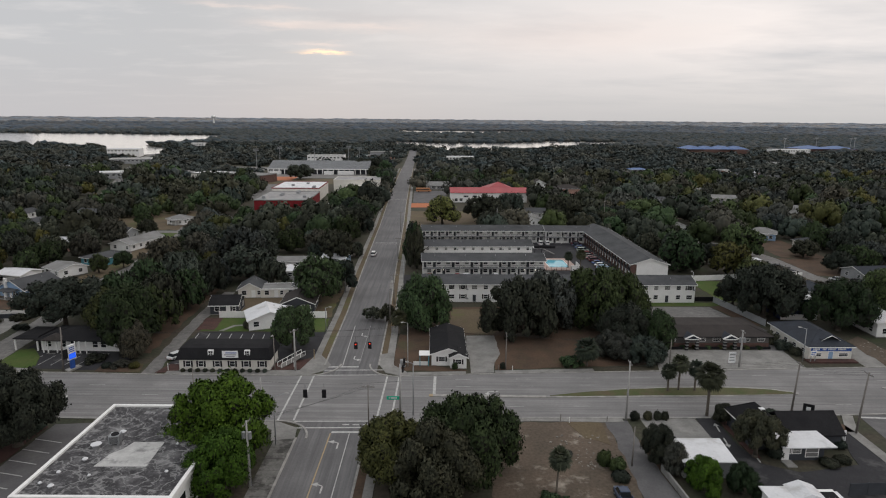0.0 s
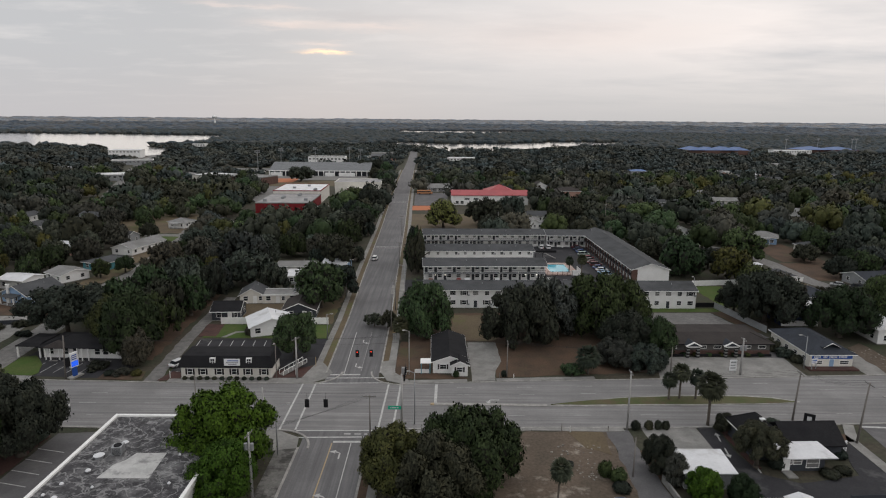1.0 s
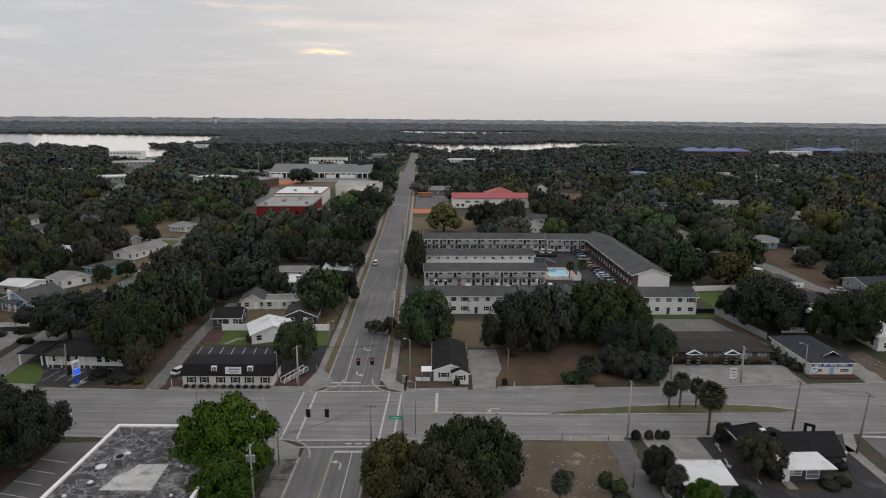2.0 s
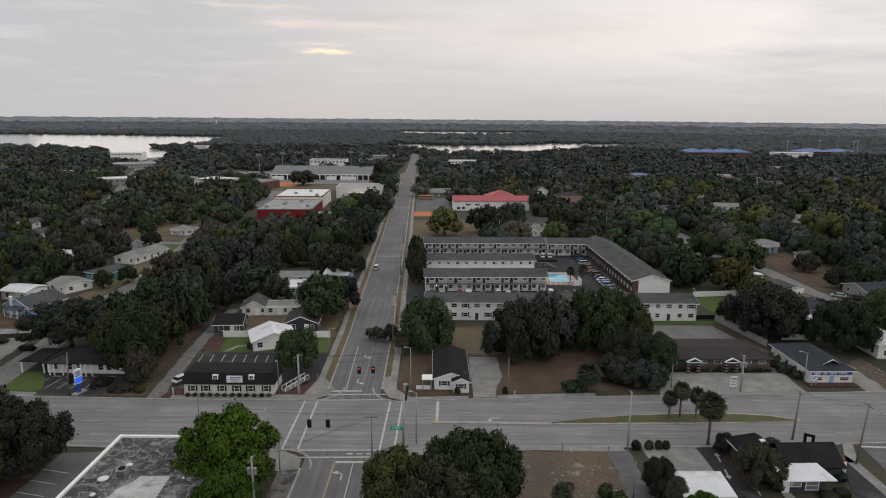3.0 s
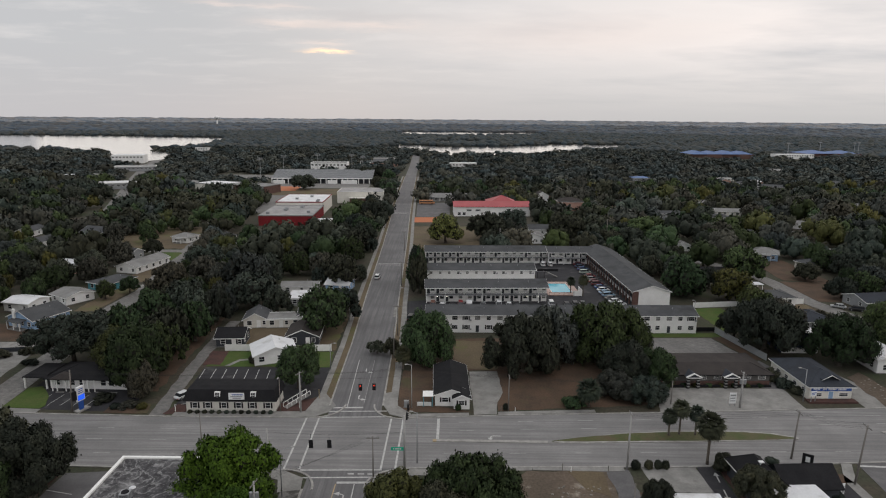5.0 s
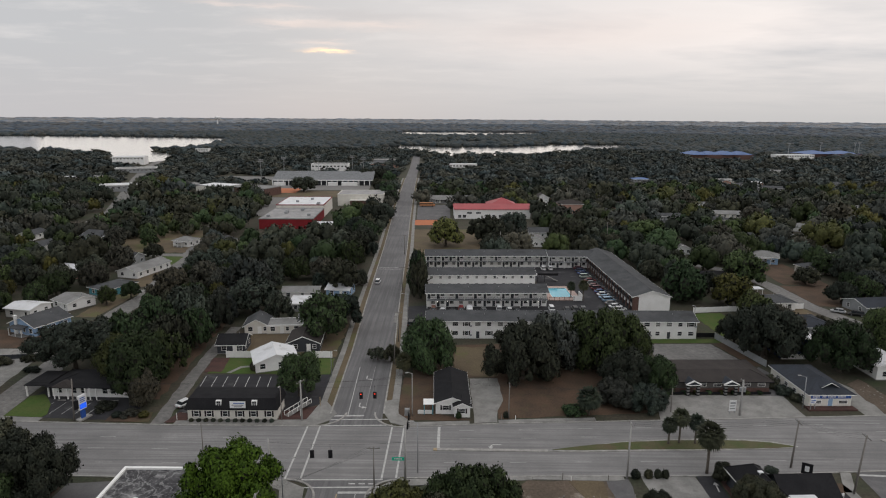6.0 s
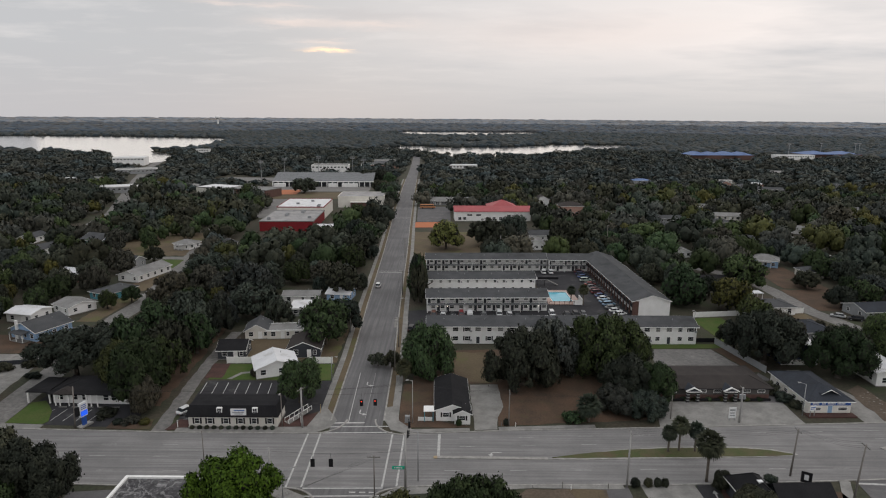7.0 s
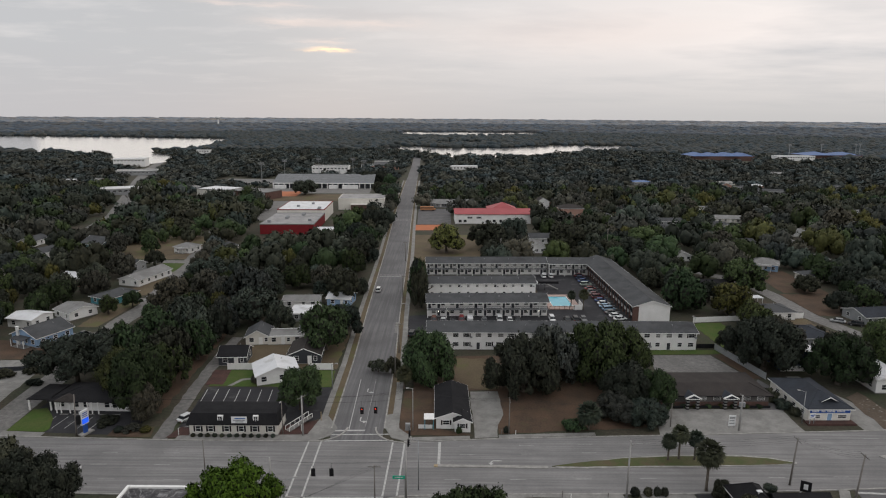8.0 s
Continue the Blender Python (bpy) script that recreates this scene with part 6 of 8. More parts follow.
def crown_lobes(rng, nl, size, spread):
    """Clumps set over a lopsided dome, larger ones inside."""
    ph = rng.random(3) * 6.28
    lobes = [(0, 0, 0.46, 0.36), (0.24 * math.cos(ph[0]), 0.24 * math.sin(ph[0]), 0.36, 0.30), (-0.26 * math.cos(ph[0]), -0.26 * math.sin(ph[0]), 0.38, 0.28)]
    for i in range(nl):
        a = 2.39996 * i + rng.random() * 1.1
        up = -0.80 + 1.8 * (i + 0.5 * rng.random()) / nl
        side = math.sqrt(max(0.0, 1 - min(1.0, abs(up) * (1.0 if up > 0 else 0.6)) ** 2))
        odd = 1 + 0.18 * math.sin(2 * a + ph[1]) + 0.14 * math.sin(3 * a + ph[2])
        q = size * (0.55 + 0.85 * rng.random())
        rr = (spread + 0.30 * (rng.random() - 0.5)) * side * odd
        lobes.append((rr * math.cos(a), rr * math.sin(a), max(q * 0.6, 0.40 + (0.50 - 0.3 * q) * up * (0.85 + 0.25 * rng.random())), q))
    return lobes


CROWN_DATA = {}


def crown_mesh(name, seed, n, size, nl, lump, leaves, spread):
    rng = np.random.default_rng(seed)
    lobes = crown_lobes(rng, nl, lump, spread)
    V, F, N = leaf_cloud(rng, n, size, lobes)
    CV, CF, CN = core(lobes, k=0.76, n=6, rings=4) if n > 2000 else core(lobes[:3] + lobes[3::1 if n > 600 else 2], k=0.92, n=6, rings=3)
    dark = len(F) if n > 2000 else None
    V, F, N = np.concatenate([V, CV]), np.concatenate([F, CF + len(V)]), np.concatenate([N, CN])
    me = leafy_mesh(name, V, F, N, leaves, inner_shade=dark)
    CROWN_DATA[me.name] = (V, F, N)
    return me


def trunk_mesh(name, seed, height=0.5, limbs=5, r=0.045):
    """Tapered trunk with forking limbs, in units of the tree's height."""
    rng = random.Random(seed)
    s = Shape()
    top = height * 0.55
    s.tube((0, 0, -0.02), (0, 0, 0.06), r * 1.6, r * 1.05, 9)
    s.tube((0, 0, 0.06), (0.01, 0.0, top), r * 1.05, r * 0.8, 9)
    for i in range(limbs):
        a = 6.2832 * (i + rng.random() * 0.6) / limbs
        k1 = (0.16 * math.cos(a), 0.16 * math.sin(a), top + 0.12 + 0.1 * rng.random())
        k2 = (0.33 * math.cos(a + 0.3), 0.33 * math.sin(a + 0.3), top + 0.22 + 0.16 * rng.random())
        s.tube((0.01, 0, top - 0.03), k1, r * 0.6, r * 0.42, 6)
        s.tube(k1, k2, r * 0.42, r * 0.16, 5)
    me = s.mesh(name, True)
    me.materials.append(MATS["bark"])
    return me


KINDS = {"oak": ("leaves_oak", 0.70), "green": ("leaves_green", 0.64), "bright": ("leaves_bright", 0.60), "olive": ("leaves_olive", 0.66), "grey": ("leaves_grey", 0.66), "lime": ("leaves_lime", 0.66)}
LODS = {"close": (24000, 0.040, 2, 58, 0.18), "near": (12000, 0.050, 3, 46, 0.20), "mid": (3400, 0.085, 4, 32, 0.23), "low": (800, 0.115, 4, 16, 0.33), "far": (300, 0.18, 4, 11, 0.40)}
CROWNS = {}
for kind, (lv, sp) in KINDS.items():
    for lod, (cnt, size, variants, nl, lump) in LODS.items():
        if (lod in ("low", "far") and kind in ("bright", "lime")) or (lod == "close" and kind in ("grey", "lime")) or (lod == "mid" and kind == "bright"):
            continue
        CROWNS[kind, lod] = [crown_mesh("crown", 10 * i + len(kind), cnt, size, nl, lump, lv, sp) for i in range(variants)]
for kind in ("oak", "green", "grey", "olive"):
    brng = np.random.default_rng(len(kind))
    ball = [(0, 0, 0.48, 0.62)] + [(0.42 * math.cos(2.4 * i), 0.42 * math.sin(2.4 * i), 0.30 + 0.04 * i, 0.46) for i in range(9)]
    bv, bf, bn = leaf_cloud(brng, 1500, 0.13, ball, 0.85, 0.12)
    cv, cf, cn = core(ball, 0.85, 0.9, 7, 4)
    CROWNS[kind, "clipped"] = [leafy_mesh("leaves", np.concatenate([bv, cv]), np.concatenate([bf, cf + len(bv)]), np.concatenate([bn, cn]), KINDS[kind][0])]
TRUNKS = [trunk_mesh("trunk", i) for i in range(4)]
TREE_LABELS = {"oak": "spreading dark green oak with dense crown", "green": "leafy mid-green tree with rounded crown", "bright": "bright fresh-green street tree with dense crown", "olive": "olive-green tree with broad crown", "grey": "grey-green tree hung with moss", "lime": "yellow-green tree with open crown"}


def tree(x, y, r, h, kind="oak", lod="mid", seed=0, label="", group="trees", base=None):
    """A tree with a trunk and crown, r its crown's radius and h its height."""
    rnd = random.Random(seed * 7919 + int(x * 13) + int(y * 31))
    ob = thing("tree", label or TREE_LABELS[kind], "tree", x, y, 0, rnd.uniform(0, 360), group)
    base = h * 0.22 if base is None else base
    t = part("trunk", rnd.choice(TRUNKS), "bark", ob)
    t.matrix_basis = Matrix.Diagonal((h * 1.0, h * 1.0, h, 1))
    c = part("crown", rnd.choice(CROWNS[kind, lod]), "leaves_oak", ob)
    c.matrix_basis = Matrix.Translation((0, 0, base)) @ Matrix.Diagonal((r, r, (h - base) / 0.98, 1))
    return ob


def frond_mesh(name, seed, n=64, size=1.0, skirt=True):
    """A palm's head: fan leaves on stalks, the lower ones hanging."""
    rng = random.Random(seed)
    s = Shape()
    for i in range(n):
        a = 2.39996 * i
        up = 1.25 - 2.3 * (i / n) ** 0.9
        reach = 0.50 * (0.8 + 0.3 * rng.random())
        d = Vector((math.cos(a) * math.cos(up), math.sin(a) * math.cos(up), math.sin(up)))
        side = Vector((-math.sin(a), math.cos(a), 0))
        tip = d * reach
        blades = 11
        for j in range(blades):
            f = (j / (blades - 1) - 0.5) * 2.4
            out = (d * math.cos(f) + side * math.sin(f)).normalized()
            L = 0.62 * (1 - 0.25 * abs(f)) * (0.8 + 0.4 * rng.random())
            m = tip + out * L * 0.55
            e = tip + out * L + Vector((0, 0, -0.18 * L - 0.07))
            w = side.cross(out).cross(out).normalized() * 0.0 + out.cross(d.cross(side)).normalized() * 0.07
            s.add([tip, m + w, e, m - w], [(0, 1, 2, 3)])
        s.add([d * 0.05 + side * 0.012, d * 0.05 - side * 0.012, tip - side * 0.01, tip + side * 0.01], [(0, 1, 2, 3)])
    s.ball((0, 0, -0.05), 0.30, 0.30, 0.36, 8, 5)
    me = s.mesh(name)
    me.materials.append(MATS["leaves_palm"])
    return me


HEADS = [frond_mesh("fronds", i) for i in range(3)]


def palm(x, y, h, r, label="cabbage palm with round shaggy head", seed=0, lean=0.0, thick=0.19):
    ob = thing("palm_tree", label, "palm tree", x, y, 0, seed * 77.0, "palms")
    s = Shape()
    n = 9
    pts = [Vector((lean * (i / n) ** 2, 0, (h - r * 0.75) * i / n)) for i in range(n + 1)]
    rings = []
    for i, p in enumerate(pts):
        rr = thick * (1.25 if i == 0 else 1.0 - 0.1 * i / n + (0.06 if i % 2 else 0.0))
        rings.append([(p.x + rr * math.cos(6.2832 * j / 9), p.y + rr * math.sin(6.2832 * j / 9), p.z - (0.1 if i == 0 else 0)) for j in range(9)])
    s.loft(rings)
    part("trunk", s, "palm_bark", ob, smooth=True)
    hd = part("fronds", HEADS[seed % 3], "leaves_palm", ob)
    hd.matrix_basis = Matrix.Translation(pts[-1]) @ Matrix.Diagonal((r, r, r, 1))
    return ob


def bush(x, y, r, h, kind="oak", label="round clipped dark bush", group="bushes", lod="mid", z=0.0):
    ob = thing("bush", label, "bush", x, y, z, (x * 57 + y * 31) % 360, group)
    lod = "clipped" if r < 1.7 else lod
    c = part("leaves", CROWNS[kind, lod][int(abs(x * 10)) % len(CROWNS[kind, lod])], "leaves_oak", ob)
    c.matrix_basis = Matrix.Translation((0, 0, -0.05 * h)) @ Matrix.Diagonal((r, r, h / 0.95, 1))
    part("stem", Shape().tube((0, 0, -0.05), (0, 0, h * 0.4), 0.06, 0.03, 6), "bark", ob)
    return ob


# large trees by the junction
tree(-33.6, 85.2, 8.2, 12.4, "bright", "close", 1, "bright green leafy tree beside the flat-roofed building", base=1.8)
tree(-30.6, 76.6, 5.6, 8.6, "bright", "close", 2, "dark leafy tree beside the flat-roofed building", base=1.2)
tree(-7.6, 80.5, 6.4, 9.0, "olive", "close", 3, "olive-green broad tree at the junction corner", base=1.2)
tree(3.4, 80.0, 7.4, 12.6, "green", "close", 4, "large dark green tree at the junction corner", base=0.9)
tree(-1.5, 75.0, 6.6, 10.5, "oak", "close", 5, "dark dense tree behind the corner", base=0.8)
tree(-66.5, 88.0, 6.6, 12.6, "oak", "close", 6, "dark oak beside the parking strip", base=2.4)
tree(-74.5, 90.0, 7.5, 13.5, "oak", "close", 7, "dark oak beside the street", base=2.4)
tree(-71, 80.5, 7.0, 12.5, "green", "close", 8, "dark leafy tree beside the parking strip", base=2.0)
tree(-90.7, 141.5, 9.0, 12.5, "oak", "near", 9, "wide old oak with bare forking limbs", base=4.2)
tree(-69.5, 129.5, 7.5, 14.0, "green", "near", 10, "big oak with mossy branches by the alley", base=2.5)
tree(-74.0, 133.0, 6.5, 12.5, "olive", "near", 11, "olive-green oak above the low building", base=3.0)
tree(-66.0, 124.5, 3.8, 8.0, "grey", "near", 12, "moss-hung small tree at the alley mouth", base=0.6)
tree(-33.4, 129.6, 5.3, 9.8, "green", "near", 13, "round green tree beside the office", base=1.8)
tree(-4.6, 144.5, 7.0, 13.2, "green", "near", 14, "large round green tree beside the avenue", base=0.3)
tree(17.8, 140.0, 8.6, 14.6, "oak", "near", 15, "huge dark oak in the brown field", base=0.3)
tree(25.5, 146.5, 7.8, 14.0, "grey", "near", 16, "huge moss-grey oak in the brown field", base=0.3)
tree(36.5, 146.5, 8.8, 15.0, "green", "near", 17, "huge green oak in the brown field", base=0.3)
tree(44.0, 149.0, 7.4, 13.5, "green", "near", 18, "dense green oak beside the back lot", base=0.3)
tree(41.0, 134.0, 6.8, 9.5, "oak", "near", 19, "dark tangled tree at the field edge", base=0.5)
tree(47.2, 131.0, 4.6, 9.0, "green", "near", 20, "green tree beside the brick office", base=1.2)
tree(36.5, 126.5, 4.5, 6.0, "grey", "near", 21, "grey bare-branched thicket at the street", base=0.3)
tree(42.6, 124.0, 4.5, 5.5, "oak", "near", 22, "dark tangled shrub at the street", base=0.2)
tree(83.0, 154.5, 9.2, 14.6, "oak", "near", 23, "wide grey-green oak by the fence", base=2.2)
tree(86.8, 157.5, 7.5, 13.0, "grey", "near", 24, "moss-hung oak by the fence", base=2.4)
tree(97.0, 145.5, 7.5, 12.5, "green", "near", 25, "green oak beside the clinic drive", base=1.8)
tree(103.5, 153.0, 6.5, 11.0, "oak", "near", 26, "dark oak beside the clinic drive", base=1.6)
tree(115.5, 158, 7.0, 12.0, "green", "near", 27, "green oak at the street bend", base=1.6)
tree(47.4, 86.4, 3.7, 7.4, "oak", "close", 28, "spreading tree beside the drive-through shop", base=2.4)
tree(47.4, 97.4, 2.2, 3.2, "oak", "close", 29, "low dark tree at the drive-through corner", base=0.5)
tree(31.9, 85.0, 2.9, 6.0, "oak", "close", 30, "dark small-leaved tree beside the lane", base=0.8)
tree(33.2, 81.8, 2.2, 4.8, "grey", "near", 31, "grey-green small tree beside the shed", base=0.5)
tree(35.8, 77.4, 3.1, 5.0, "bright", "close", 32, "fresh green tree before the shed", base=0.5)
tree(41.0, 77.0, 2.6, 4.2, "green", "close", 33, "green tree before the shed", base=0.5)
tree(-35.0, 166.0, 7.8, 12.5, "green", "mid", 34, base=2.0)
tree(-30.8, 175.5, 5.4, 10.0, "oak", "mid", 35, base=1.8)
tree(-37.8, 212.0, 6.8, 12.0, "oak", "mid", 36)
tree(-9.6, 206, 3.4, 14.0, "oak", "mid", 37, "tall dark tree beside the apartments", base=0.6)
tree(-10.4, 213, 3.4, 13.5, "green", "mid", 38, "tall dark tree beside the apartments", base=0.6)
tree(-11.2, 221, 3.4, 13.0, "oak", "mid", 39, "tall dark tree beside the apartments", base=0.6)
tree(-11.8, 231, 3.2, 12.0, "green", "mid", 40, "tall dark tree beside the apartments", base=0.6)
tree(-0.8, 294, 9.4, 13.0, "lime", "mid", 41, "yellow-green spreading tree in the brown field", base=2.0)
tree(20.0, 300, 9.0, 14.0, "oak", "mid", 42)
tree(34.7, 322, 7.5, 12.5, "oak", "mid", 43)
tree(57.0, 296, 9.0, 15.0, "oak", "mid", 44)
tree(-117.3, 508, 10.0, 12.5, "oak", "mid", 45, "round dark tree on the sports field", base=1.5)
tree(-14.6, 149.5, 2.2, 4.6, "oak", "mid", 46, "small dark street tree at the kerb", base=0.8)
# set on the asphalt to match its position in the camera's view
tree(-18.2, 150.6, 2.5, 3.4, "oak", "mid", 47, "low dark leafy crown on the avenue, placed to fit the view", base=0.7)
for i, (x, y, r0, h) in enumerate(((-68.5, 140, 5.0, 11), (-71.0, 149, 5.8, 12), (-68.0, 158, 5.0, 11), (-72.0, 167, 6.2, 12.5), (-80.5, 149, 6.2, 12), (-67.8, 172, 5.0, 11), (-79, 160, 6.4, 12.5))):
    tree(x, y, r0, h, "oak" if i % 2 else "green", "mid", 200 + i, "dark oak along the alley", base=1.0)
for i, (x, y, r0, h) in enumerate(((134, 204, 5.0, 7.5), (142, 206, 5.5, 8.5), (151, 214, 6, 9), (136, 229, 5.2, 6.5), (152, 243, 6, 9.0), (111.5, 178.5, 2.2, 4.0), (94, 216, 4.6, 7.5), (-112.5, 196, 3.2, 6), (-128, 216, 5, 9), (-132, 224, 6, 10), (-134, 204, 5.5, 9), (-131.5, 242, 5.5, 10), (-127.5, 262, 4, 7), (-141, 287, 5, 9), (-155, 284, 6, 10))):
    tree(x, y, r0, h, ("oak", "green", "grey")[i % 3], "mid", 230 + i, base=h * 0.16)
tree(-108.2, 203.5, 3.6, 5.5, "green", "mid", 48, "small tree on the street corner", base=1.2)
for i, (x, y, r, h) in enumerate(((-38.5, 248, 6.2, 11), (-40.5, 266, 7, 12), (-39.0, 284, 6.0, 11.5), (-41.5, 300, 6.0, 11), (-43.0, 352, 7.5, 12), (-44.5, 366, 7, 11.5), (-52, 360, 7.5, 12), (-47, 318, 6, 10), (-46.5, 470, 8, 12), (-48, 486, 7.5, 11), (-53, 500, 8, 12), (-63, 585, 9, 13), (-52.5, 560, 8, 12), (-75.5, 584, 9, 13))):
    tree(x, y, r, h, "oak" if i % 3 else "green", "mid", 60 + i)

# palms
palm(45.6, 99.8, 9.6, 2.6, seed=1, thick=0.24)
palm(44.4, 110.0, 7.0, 1.9, seed=2)
palm(42.2, 109.6, 5.4, 1.6, seed=3)
palm(47.4, 109.8, 6.0, 1.7, seed=4)
palm(15.2, 76.6, 6.6, 1.7, "thin palm with brown trunk in the empty lot", 5, 0.3, 0.14)
palm(-10.9, 140.6, 5.6, 2.2, "shaggy palm beside the avenue pavement", 6, 0.0, 0.2)
palm(29.6, 121.6, 6.0, 2.7, "shaggy grey palm at the field edge", 7, 0.2, 0.22)
palm(46.2, 204.5, 7.2, 2.0, "palm beside the pool", 8)
palm(42.6, 207.5, 5.8, 1.7, "palm beside the pool", 9)

# clipped bushes and shrubs
for i, (x, r) in enumerate(((32.5, 0.95), (34.7, 0.85), (36.4, 0.78), (37.7, 0.72))):
    bush(x, 98.2, r, 1.45, "oak", "round clipped dark green bush in a row", "row of clipped bushes")
for x, y, r, h, kd, lb in ((26.3, 121.6, 2.6, 2.2, "green", "low green shrub at the street"), (2.0, 119.5, 0.7, 1.3, "green", "clipped round bush before the house"), (11.9, 119.8, 0.7, 1.3, "oak", "dark round bush at the pavement"), (23.5, 83.8, 1.2, 2.2, "green", "weedy green shrub in the empty lot"), (25.2, 82.4, 1.4, 1.8, "green", "weedy green shrub in the empty lot"), (25.0, 80.0, 1.5, 1.2, "oak", "weedy low shrub in the empty lot"), (14.5, 74.2, 2.2, 1.2, "green", "low green shrub in the empty lot"), (18.6, 86.0, 0.8, 1.0, "grey", "dry brown shrub in the empty lot"), (75.3, 136.5, 2.2, 3.0, "oak", "dark round shrub beside the clinic"), (76.6, 132.5, 2.0, 2.0, "oak", "dark shrub beside the clinic"), (77.5, 129.0, 1.6, 1.6, "oak", "dark shrub beside the clinic"), (60.5, 92.2, 1.6, 1.8, "oak", "dark shrub beside the shop"), (62.0, 89.5, 1.5, 1.4, "oak", "dark shrub beside the shop"), (57.5, 84.2, 1.6, 0.9, "oak", "low hedge before the shop"), (60.0, 85.2, 1.4, 0.9, "oak", "low hedge before the shop"), (50.6, 86.4, 1.4, 2.2, "oak", "dark shrub at the shop corner"), (-47.8, 143.6, 1.3, 1.8, "grey", "grey-green shrub before the white-roofed house"), (-66.5, 119.5, 2.0, 1.4, "grey", "low mixed shrubs at the alley mouth"), (-69.0, 118.8, 1.2, 1.0, "oak", "low shrub at the alley mouth"), (-63.4, 118.8, 1.2, 1.1, "olive", "low shrub at the alley mouth"), (-66.8, 93.0, 1.6, 1.4, "oak", "dark hedge beside the parking strip"), (-69.5, 95.0, 1.8, 1.4, "oak", "dark hedge beside the parking strip"), (-73.5, 122.8, 2.6, 1.2, "oak", "clipped dark hedge before the low building"), (-106.5, 148.5, 2.4, 1.6, "oak", "clipped dark hedge at the street"), (-112, 146, 2.6, 1.6, "oak", "clipped dark hedge at the street"), (-101.5, 141.5, 2.0, 1.3, "oak", "clipped dark hedge at the street"), (57.2, 100.2, 1.3, 1.0, "oak", "low dark shrub at the kerb")):
    bush(x, y, r, h, kd, lb, "shrubs")
for i in range(12):
    bush(-52.8 + 1.5 * i, 117.0, 0.55, 0.7, "oak", "low dark shrub along the office wall", "office shrubs", "mid")
for i in range(9):
    bush(47.8 + 2.9 * i, 132.3, 0.8, 0.7, "olive" if i % 2 else "green", "yellow-green planting before the brick office", "office planting", "mid")

# ---- cottages scattered through the woods ----
crng = random.Random(77)
FAR_WEST = [(-196, 318), (-215, 395), (-250, 480), (-300, 600), (-355, 740), (-392, 860)]


def near_line(x, y, line, r):
    for (x0, y0), (x1, y1) in zip(line, line[1:]):
        dx, dy = x1 - x0, y1 - y0
        t = max(0, min(1, ((x - x0) * dx + (y - y0) * dy) / (dx * dx + dy * dy)))
        if math.hypot(x - x0 - t * dx, y - y0 - t * dy) < r:
            return True
    return False


def near_road(x, y):
    return near_line(x, y, LSTREET, 13) or near_line(x, y, RSTREET, 13) or near_line(x, y, ALLEY, 12) or near_line(x, y, FAR_WEST, 14)


def cottage(x, y, w, d, rot, wall, roof, kind):
    ob = thing("house", f"small house with {'pale' if roof in ('pale_shingle', 'white_metal_roof') else 'dark'} {'hipped' if kind == 'hip' else 'gabled'} roof among trees", "house", x, y, 0, rot, "houses among the trees")
    HOMES.append((x, y, w, d, rot))
    walls(ob, -w / 2, w / 2, 0, d, 2.7, wall)
    if kind == "hip":
        hip_roof(ob, -w / 2, w / 2, 0, d, 2.7, 1.5, roof)
    else:
        gable_roof(ob, -w / 2, w / 2, 0, d, 2.7, 1.6, roof, "x" if w > d else "y", wall=wall)
    for px in (-w / 3, 0.3, w / 3):
        window(ob, px, 0, 1.0, 1.2, 1.1, "s", sill=False)


COTTAGES = []
KNOWN = len(HOMES)
while len(COTTAGES) < 62:
    y = 175 + 420 * crng.random()
    x = crng.choice((-1, 1)) * (0.12 + 0.66 * crng.random()) * y
    if abs(x - ave_x(y)) < 22 or (-30 < x < 96 and y < 330) or (-190 < x < -36 and y > 320) or (-30 < x < 60 and y < 410) or near_road(x, y) or any(abs(x - hx) < w / 2 + 9 and abs(y - hy - d / 2) < d / 2 + 9 for hx, hy, w, d, r in HOMES):
        continue
    COTTAGES.append((x, y))
    cottage(x, y, crng.uniform(8, 13), crng.uniform(7, 10), crng.choice((2, -14, 10, 90)), crng.choice(("white_wall", "white_wall", "cream_wall", "grey_wall", "cream_wall", "pink_wall")), crng.choice(("pale_shingle", "pale_shingle", "grey_shingle", "white_metal_roof", "grey_shingle", "brown_shingle")), crng.choice(("hip", "gable", "gable")))

# ---- woods between the houses ----
def in_poly(x, y, pts):
    hit = False
    for (x0, y0), (x1, y1) in zip(pts, pts[1:] + pts[:1]):
        if (y0 > y) != (y1 > y) and x < (x1 - x0) * (y - y0) / (y1 - y0) + x0:
            hit = not hit
    return hit


